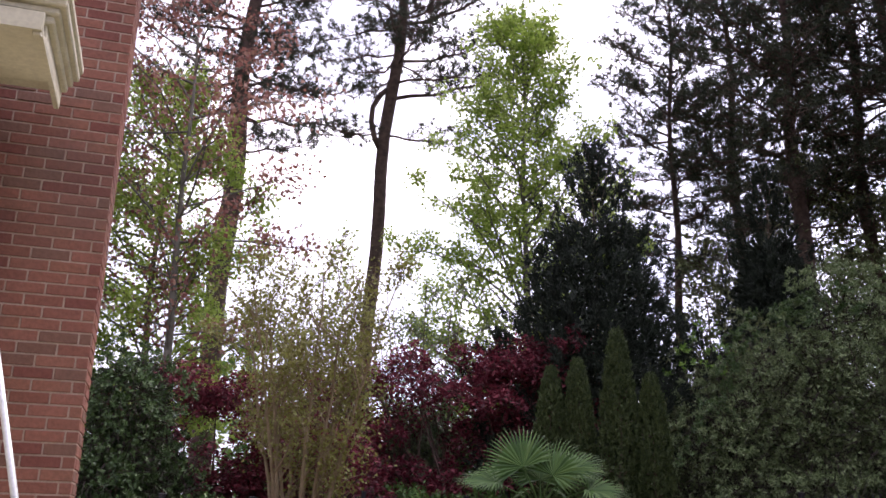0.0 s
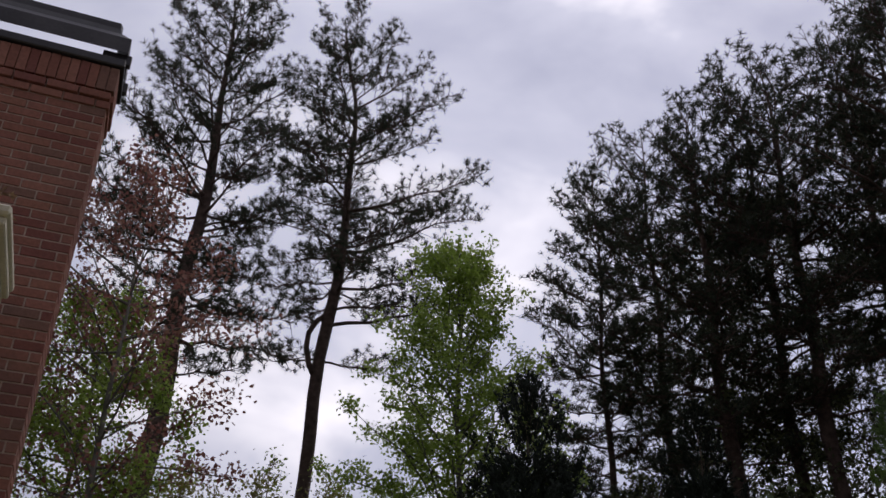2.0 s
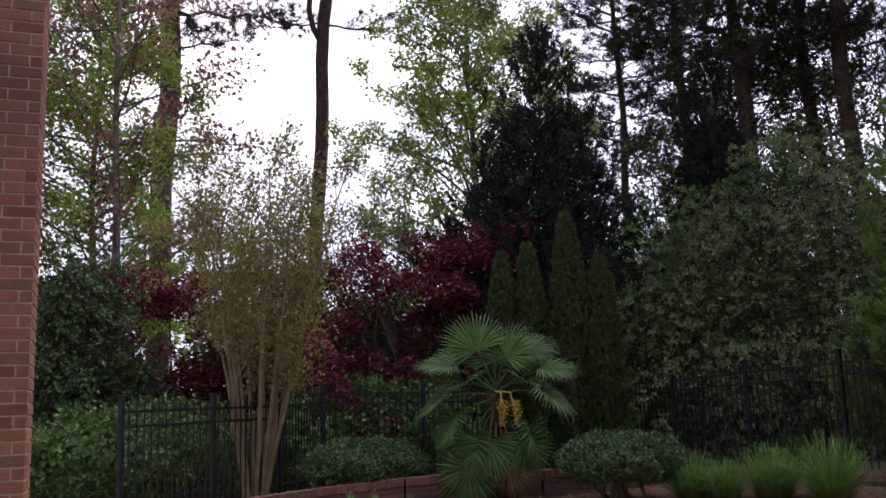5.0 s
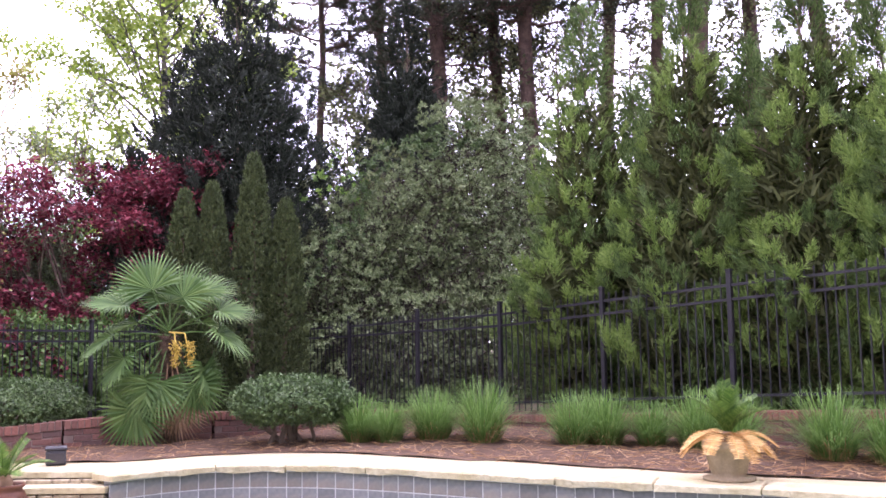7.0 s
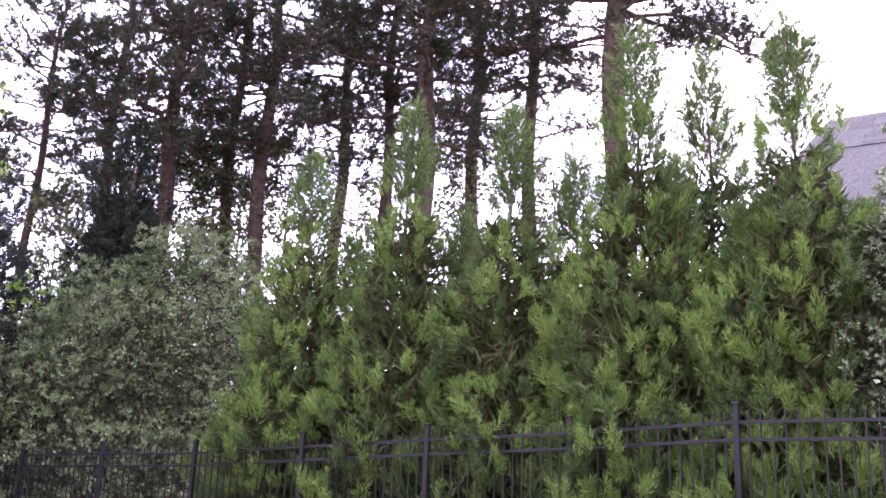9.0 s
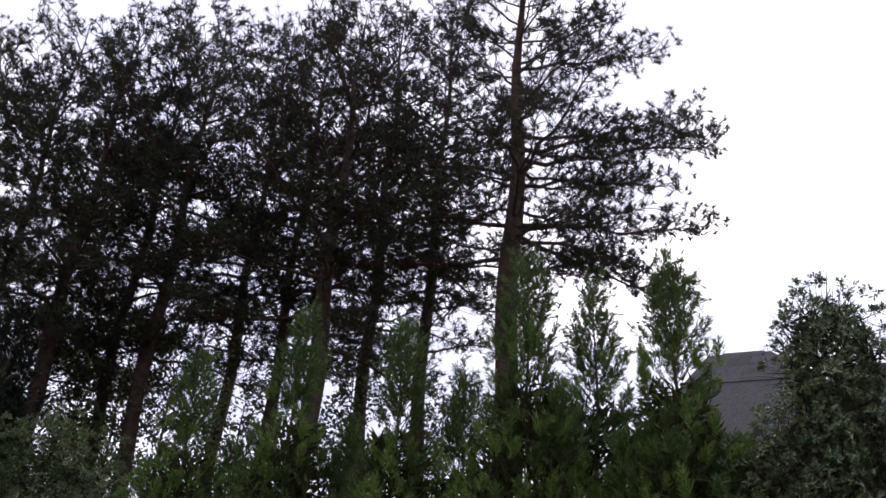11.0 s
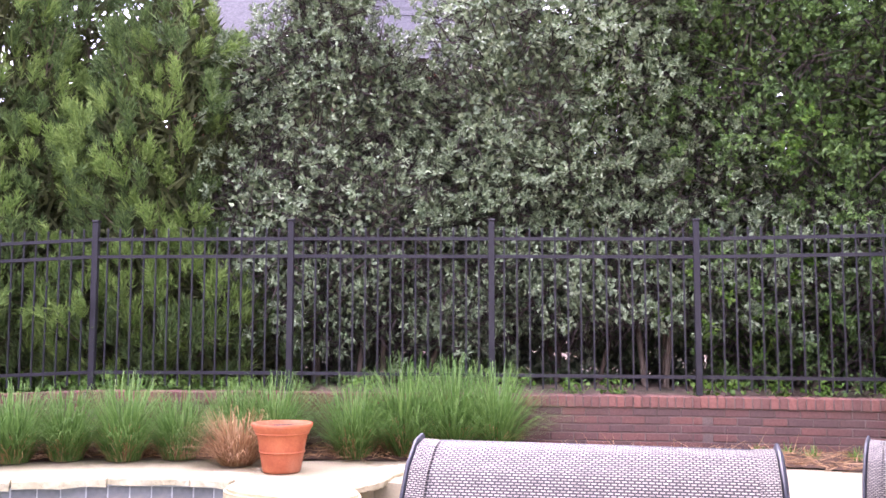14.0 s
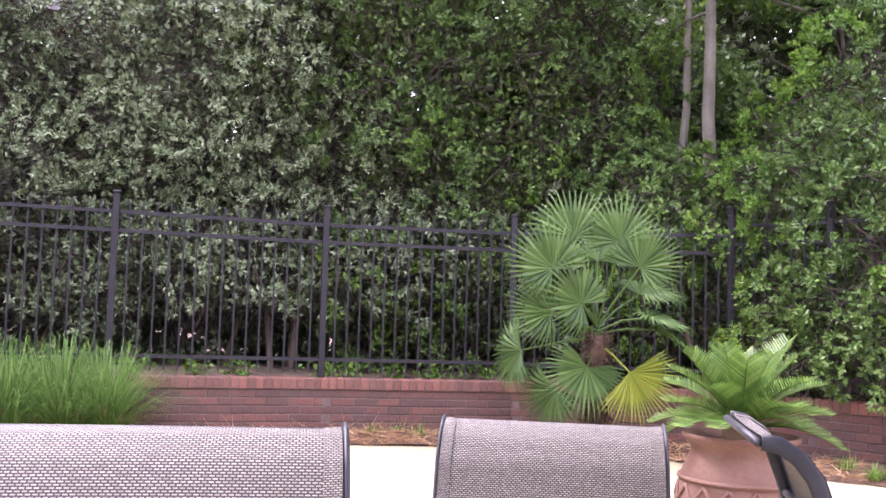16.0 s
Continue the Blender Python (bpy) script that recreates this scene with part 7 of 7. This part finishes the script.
# brown glazed pot with a small sago on the deck by the steps
prof = [(0.12, 0.0), (0.17, 0.04), (0.215, 0.12), (0.215, 0.19), (0.19, 0.25), (0.165, 0.28), (0.19, 0.30), (0.195, 0.325), (0.17, 0.325), (0.155, 0.29), (0.14, 0.2)]
prof = [(r * 0.88, z * 0.92) for r, z in prof]
bp = pot("brown_pot", P(-2.7, 8.95, 0.0), prof, M_BROWN_POT, "round brown glazed pot on the deck beside the steps", 0.135, 0.25)
lattice(bp, lambda z: jar_r(prof[:7], z) + 0.002, 0.10, 0.185, 14, M_BROWN_POT)
sago(P(-2.7, 8.95, 0.27), 13, 0.42, 200, "small sago palm growing in a brown pot", 0.10)
# square terracotta pot behind it
tp = thing("terracotta_pot", P(-4.3, 9.75, 0.0), "small empty terracotta pot on the deck by the steps", "flower pot")
part("body", mesh_of("body", *lathe([(0.13, 0.0), (0.165, 0.24), (0.18, 0.25), (0.185, 0.31), (0.16, 0.31), (0.15, 0.25), (0.12, 0.05)], 28), M_TERRA, True), None, tp)
part("soil", mesh_of("soil", *lathe([(0.13, 0.15), (0.14, 0.22), (0.001, 0.23)], 24), M_SOIL, True), None, tp)
# tan pot with sago on the terrace
prof = [(0.14, 0.0), (0.205, 0.004), (0.205, 0.02), (0.13, 0.025), (0.14, 0.05), (0.175, 0.14), (0.19, 0.175), (0.20, 0.18), (0.205, 0.225), (0.18, 0.225), (0.17, 0.18)]
prof = [(r, z * 1.4) for r, z in prof]
pot("tan_pot", P(37.9, 8.1, 0.306), prof, M_TAN_POT, "tan clay pot with saucer on the terrace", 0.172, 0.28)
sago(P(37.9, 8.1, 0.58), 19, 0.44, 210, "sago palm with a skirt of dry orange fronds in a pot", 0.105, 18, 0.06, 86, 44)
# terracotta pot with dead grass on the terrace
prof = [(0.155, 0.0), (0.165, 0.02), (0.195, 0.20), (0.215, 0.30), (0.245, 0.345), (0.262, 0.375), (0.262, 0.395), (0.235, 0.395), (0.215, 0.34)]
prof = [(r * 0.88, z * 0.92) for r, z in prof]
pot("terracotta_pot", P(67.0, 7.45, 0.306), prof, M_TERRA, "orange terracotta pot with raised bands on the terrace", 0.185, 0.33, ((0.199, 0.29, 0.007), (0.169, 0.152, 0.007)))
# large jar with lattice and sago
prof = [(0.22, 0.0), (0.27, 0.06), (0.36, 0.25), (0.405, 0.44), (0.408, 0.51), (0.375, 0.64), (0.335, 0.71), (0.315, 0.74), (0.32, 0.78), (0.372, 0.815), (0.378, 0.835), (0.35, 0.84), (0.29, 0.78), (0.27, 0.66)]
prof = [(r * 0.79, z * 0.98) for r, z in prof]
jr = pot("clay_jar", P(115.5, 5.3, 0.0), prof, M_JAR, "large rounded clay jar with a raised diamond lattice", 0.22, 0.75, ((0.308, 0.60, 0.012),))
lattice(jr, lambda z: jar_r(prof[:8], z) + 0.004, 0.40, 0.575, 15, M_JAR)
sago(P(115.5, 5.3, 0.775), 30, 0.54, 220, "full sago palm with arching green fronds in a large clay jar", 0.165, 0, 0.09, 58, 54)


def grass_clump(at, height, radius, blades, seed, label, material=M_GRASS, reach=0.62, dry=0.35):
    """A fountain of fine arching blades with a few dry ones at its foot."""
    rng = np.random.default_rng(seed)
    root = thing("grass_clump", at, label, "ornamental grass", "grass clumps along the wall")
    for nm, n, mt, hh in (("foliage", blades, material, height), ("dead_foliage", int(blades * dry), M_STRAW, height * 0.42)):
        th = rng.uniform(0, 2 * math.pi, n)
        r = np.sqrt(rng.uniform(0, 1, n)) * radius * 0.30
        p = np.stack([np.cos(th) * r, np.sin(th) * r, np.full(n, -0.02)], 1)
        th2 = th + rng.normal(scale=0.6, size=n)
        out = np.stack([np.cos(th2), np.sin(th2), np.zeros(n)], 1)
        tilt = 1.35 * rng.uniform(0, 1, n) ** 0.7 * (0.75 + 0.5 * reach)
        long = hh * (0.35 + 0.95 * rng.uniform(0, 1, n) ** 0.8)
        ob = part(nm, blades_mesh(nm, p, out, long * np.cos(tilt * 0.8), long * np.sin(tilt), 0.0068, mt, rng), None, root)
        ob["kind"] = "stuff"
    return root


GRASS = [(16.6, 11.0, 0.58, 0.42), (18.3, 10.9, 0.5, 0.4), (21.0, 11.0, 0.76, 0.5), (24.0, 10.6, 0.66, 0.45), (29.4, 10.3, 0.76, 0.5), (31.2, 10.2, 0.62, 0.4), (33.8, 10.1, 0.45, 0.3),
         (36.4, 9.9, 0.78, 0.45), (38.4, 9.7, 0.62, 0.4), (43.5, 9.2, 0.68, 0.45), (46.6, 9.0, 0.72, 0.45), (50.0, 8.6, 0.62, 0.45), (52.5, 8.5, 0.6, 0.4), (55.2, 8.5, 0.62, 0.42), (58.2, 8.35, 0.66, 0.45), (61.2, 8.3, 0.66, 0.45),
         (64.3, 8.35, 0.7, 0.42), (66.5, 8.3, 0.82, 0.42), (71.2, 8.1, 0.68, 0.45), (74.2, 8.15, 0.72, 0.45), (77.0, 8.1, 0.82, 0.45), (79.5, 8.1, 0.72, 0.35)]
rnd_grass = random.Random(9)
for i, (a, r, h, w) in enumerate(GRASS):
    grass_clump(P(a, r, 0.33), h * rnd_grass.uniform(0.72, 1.05), w, 850, 300 + i, "clump of fine green ornamental grass in the pine straw")
# tuft of dead straw
grass_clump(P(64.4, 7.85, 0.33), 0.40, 0.42, 800, 340, "clump of dead straw-coloured grass", M_STRAW, 1.0, 0.5)
for i, (a, r) in enumerate(((-10.2, 10.9), (-8.6, 10.7), (-6.9, 10.55), (-11.8, 11.2))):
    grass_clump(P(a, r, -0.02), 0.34, 0.36, 420, 350 + i, "low tuft of green border grass by the steps")
for i, (a, r) in enumerate(((94.5, 8.35), (96.0, 8.45), (97.2, 8.3), (99.5, 8.3), (121.2, 7.7), (122.6, 7.5), (123.8, 7.6))):
    grass_clump(P(a, r, 0.33), 0.13, 0.16, 90, 360 + i, "small yellow-green weed in the straw bed", M_FRESH, 0.8)


def clipped(az, r, w, h, z0, seed, label):
    """A clipped shrub: flat-topped rounded head of small leaves on bare crooked stems."""
    b = P(az, r, 0.32)
    return shrub("clipped_shrub", b, [(0, 0, z0 + h / 2, w, w * 0.85, h / 2), (-w * 0.3, 0.05, z0 + h * 0.52, w * 0.62, w * 0.6, h * 0.5), (w * 0.32, -0.05, z0 + h * 0.5, w * 0.6, w * 0.6, h * 0.5)], seed, label, M_CLIPPED, 4200, 6, 0.065, 0.034, 0.019, group="clipped shrubs", stems=9, up=0.6)


clipped(-2.3, 12.1, 0.76, 0.56, 0.16, 401, "clipped rounded evergreen shrub in the straw bed by the palm")
clipped(12.7, 11.1, 0.70, 0.50, 0.22, 402, "clipped flat-topped evergreen shrub beside the grass clumps")


def build_lantern():
    """A small black box-shaped garden speaker with a sloping hood."""
    root = thing("garden_speaker", P(-0.2, 10.15, 0.306), "small dark box-shaped garden speaker on the terrace", "speaker")
    part("case", box_bm((0.185, 0.16, 0.14), (0, 0, 0.072), 0.008), M_PLASTIC, root)
    part("grille", box_bm((0.15, 0.012, 0.10), (0, -0.085, 0.068), 0.003), M_METAL_DARK, root)
    bm = box_bm((0.20, 0.18, 0.03), (0, 0, 0.158), 0.008)
    part("hood", bm, M_PLASTIC, root)


build_lantern()


# ---- patio furniture ----
def flat_tube(name, prof, x, half_x, half_n):
    """A side rail of flat oval section bent along a profile."""
    verts, faces = [], []
    m = 10
    for i, (y, z) in enumerate(prof):
        a, b = prof[max(i - 1, 0)], prof[min(i + 1, len(prof) - 1)]
        d = Vector((0, b[0] - a[0], b[1] - a[1])).normalized()
        nn = Vector((0, d.z, -d.y))
        c = Vector((x, y, z)) + nn * half_n * 0.7
        for k in range(m):
            t = 2 * math.pi * k / m
            verts.append(c + Vector((half_x * math.cos(t), 0, 0)) + nn * half_n * math.sin(t))
    for i in range(len(prof) - 1):
        for k in range(m):
            k2 = (k + 1) % m
            faces.append((i * m + k, i * m + k2, (i + 1) * m + k2, (i + 1) * m + k))
    faces += [tuple(range(m - 1, -1, -1)), tuple(range((len(prof) - 1) * m, len(prof) * m))]
    return mesh_of(name, verts, faces, M_STRAP, True)


def sling_chair(at, turn, label, w=0.56, top=1.20, seat=0.48):
    """A patio chair: two bent dark side tubes that roll over at the top, woven sling for back and seat, crossbars and legs."""
    root = thing("sling_chair", at, label, "chair", "patio chairs", turn=turn)
    # profile in local y (back is +y) and z, from front of seat to rolled top
    prof = [(-0.42, seat + 0.02), (-0.36, seat + 0.035), (-0.1, seat), (0.05, seat - 0.01), (0.12, seat + 0.05), (0.17, seat + 0.2), (0.21, seat + 0.42),
            (0.235, top - 0.16), (0.262, top - 0.085), (0.30, top - 0.035), (0.345, top - 0.006), (0.385, top)]
    for s in (-1, 1):
        part("side_tube", flat_tube("side_tube", prof, s * w / 2, 0.0065, 0.020), None, root)
        part("leg", tubes_mesh("leg", [tube([(s * w / 2, -0.36, 0.0), (s * w / 2, -0.34, seat + 0.02)], [0.014, 0.016], 9)], M_STRAP), None, root)
        part("leg", tubes_mesh("leg", [tube([(s * w / 2, 0.30, 0.0), (s * w / 2, 0.14, seat + 0.1)], [0.014, 0.016], 9)], M_STRAP), None, root)
    for y, z in ((0.383, top - 0.004), (0.225, top - 0.20), (-0.40, seat + 0.015)):
        part("crossbar", tubes_mesh("crossbar", [tube([(-w / 2, y + 0.012, z - 0.012), (w / 2, y + 0.012, z - 0.012)], [0.010, 0.010], 8)], M_TRIM), None, root)
    # sling cloth, with UVs in metres for the weave
    dense = []
    for (y0, z0), (y1, z1) in zip(prof, prof[1:]):
        for k in range(3):
            dense.append((y0 + (y1 - y0) * k / 3, z0 + (z1 - z0) * k / 3))
    dense.append(prof[-1])
    nx = 12
    verts, faces, uvs = [], [], []
    run = 0.0
    dist = [0.0]
    for a, b in zip(dense, dense[1:]):
        run += math.dist(a, b)
        dist.append(run)
    for i, (y, z) in enumerate(dense):
        for k in range(nx + 1):
            x = (k / nx - 0.5) * (w - 0.012)
            sag = 0.012 * math.sin(math.pi * k / nx)
            verts.append((x, y - 0.006 + sag * (0.5 if z > seat + 0.1 else 0), z - 0.006 - (sag if z < seat + 0.1 else 0)))
            uvs.append((x, dist[i]))
    for i in range(len(dense) - 1):
        for k in range(nx):
            faces.append((i * (nx + 1) + k, i * (nx + 1) + k + 1, (i + 1) * (nx + 1) + k + 1, (i + 1) * (nx + 1) + k))
    me = mesh_of("sling", verts, faces, M_SLING, True)
    uv = me.uv_layers.new(name="weave")
    for lp in me.loops:
        uv.data[lp.index].uv = uvs[lp.vertex_index]
    part("sling", me, None, root, "taupe woven mesh sling")
    for s in (-1, 1):
        v, f = [], []
        for i, (y, z) in enumerate(dense):
            v += [(s * (w / 2 - 0.034), y - 0.009, z - 0.004), (s * (w / 2 - 0.006), y - 0.011, z - 0.002)]
        f = [(2 * i, 2 * i + 1, 2 * i + 3, 2 * i + 2) for i in range(len(dense) - 1)]
        me = mesh_of("hem", v, f, M_SLING, True)
        uv = me.uv_layers.new(name="weave")
        for lp in me.loops:
            uv.data[lp.index].uv = (v[lp.vertex_index][0] * 1.3, dist[lp.vertex_index // 2] * 1.3)
        part("hem", me, None, root)
    return root


def chair_at(az, r, facing, label):
    """facing: bearing towards which the back of the chair leans."""
    c = P(az, r)
    return sling_chair((c.x, c.y, 0.0), -facing, label)


# placed by the middle of the top edge of the back
for az, r, face, top, lab in ((84.2, 1.71, 90.0, 1.205, "patio chair with a taupe woven sling and dark tubes"),
                              (104.7, 2.62, 106.0, 1.125, "patio chair with a taupe woven sling in the shade"),
                              (115.1, 2.71, 18.3, 1.135, "patio chair with a beige sling turned to its side")):
    c = P(az, r) - P(face, 0.38)
    sling_chair((c.x, c.y, 0.0), -face, lab, 0.55, top)


def build_umbrella():
    """A dark market umbrella over the table side: pole, hub, ribs and eight canvas panels with a hanging hem."""
    ctr = Vector((1.345, -1.153, 0.0))
    root = thing("patio_umbrella", ctr, "open dark canvas patio umbrella", "umbrella")
    R, rim, top = 1.50, 2.60, 3.0
    part("pole", tubes_mesh("pole", [tube([(0, 0, 0), (0, 0, top + 0.06)], [0.021, 0.021], 12)], M_TRIM), None, root)
    part("base", mesh_of("base", *lathe([(0.26, 0.0), (0.26, 0.05), (0.08, 0.09), (0.035, 0.30), (0.001, 0.30)], 32), M_METAL_DARK, True), None, root)
    part("hub", tubes_mesh("hub", [tube([(0, 0, top - 0.1), (0, 0, top - 0.02)], [0.045, 0.045], 12)], M_TRIM), None, root)
    for i in range(8):
        a, b = radians(51.9 + 45 * i), radians(51.9 + 45 * (i + 1))
        pa, pb = (R * math.cos(a), R * math.sin(a)), (R * math.cos(b), R * math.sin(b))
        verts = [(0, 0, top), (pa[0], pa[1], rim), ((pa[0] + pb[0]) / 2 * 0.99, (pa[1] + pb[1]) / 2 * 0.99, rim + 0.01), (pb[0], pb[1], rim), (pa[0], pa[1], rim - 0.05), ((pa[0] + pb[0]) / 2 * 0.99, (pa[1] + pb[1]) / 2 * 0.99, rim - 0.05), (pb[0], pb[1], rim - 0.05)]
        me = mesh_of("panel", verts, [(0, 1, 2), (0, 2, 3), (1, 4, 5, 2), (2, 5, 6, 3)], M_CANVAS)
        ob = part("panel", me, None, root)
        md = ob.modifiers.new("thick", "SOLIDIFY")
        md.thickness = 0.004
        part("rib", tubes_mesh("rib", [tube([(0, 0, top - 0.03), (pa[0] * 0.98, pa[1] * 0.98, rim - 0.015)], [0.008, 0.006], 6)], M_TRIM), None, root)


build_umbrella()
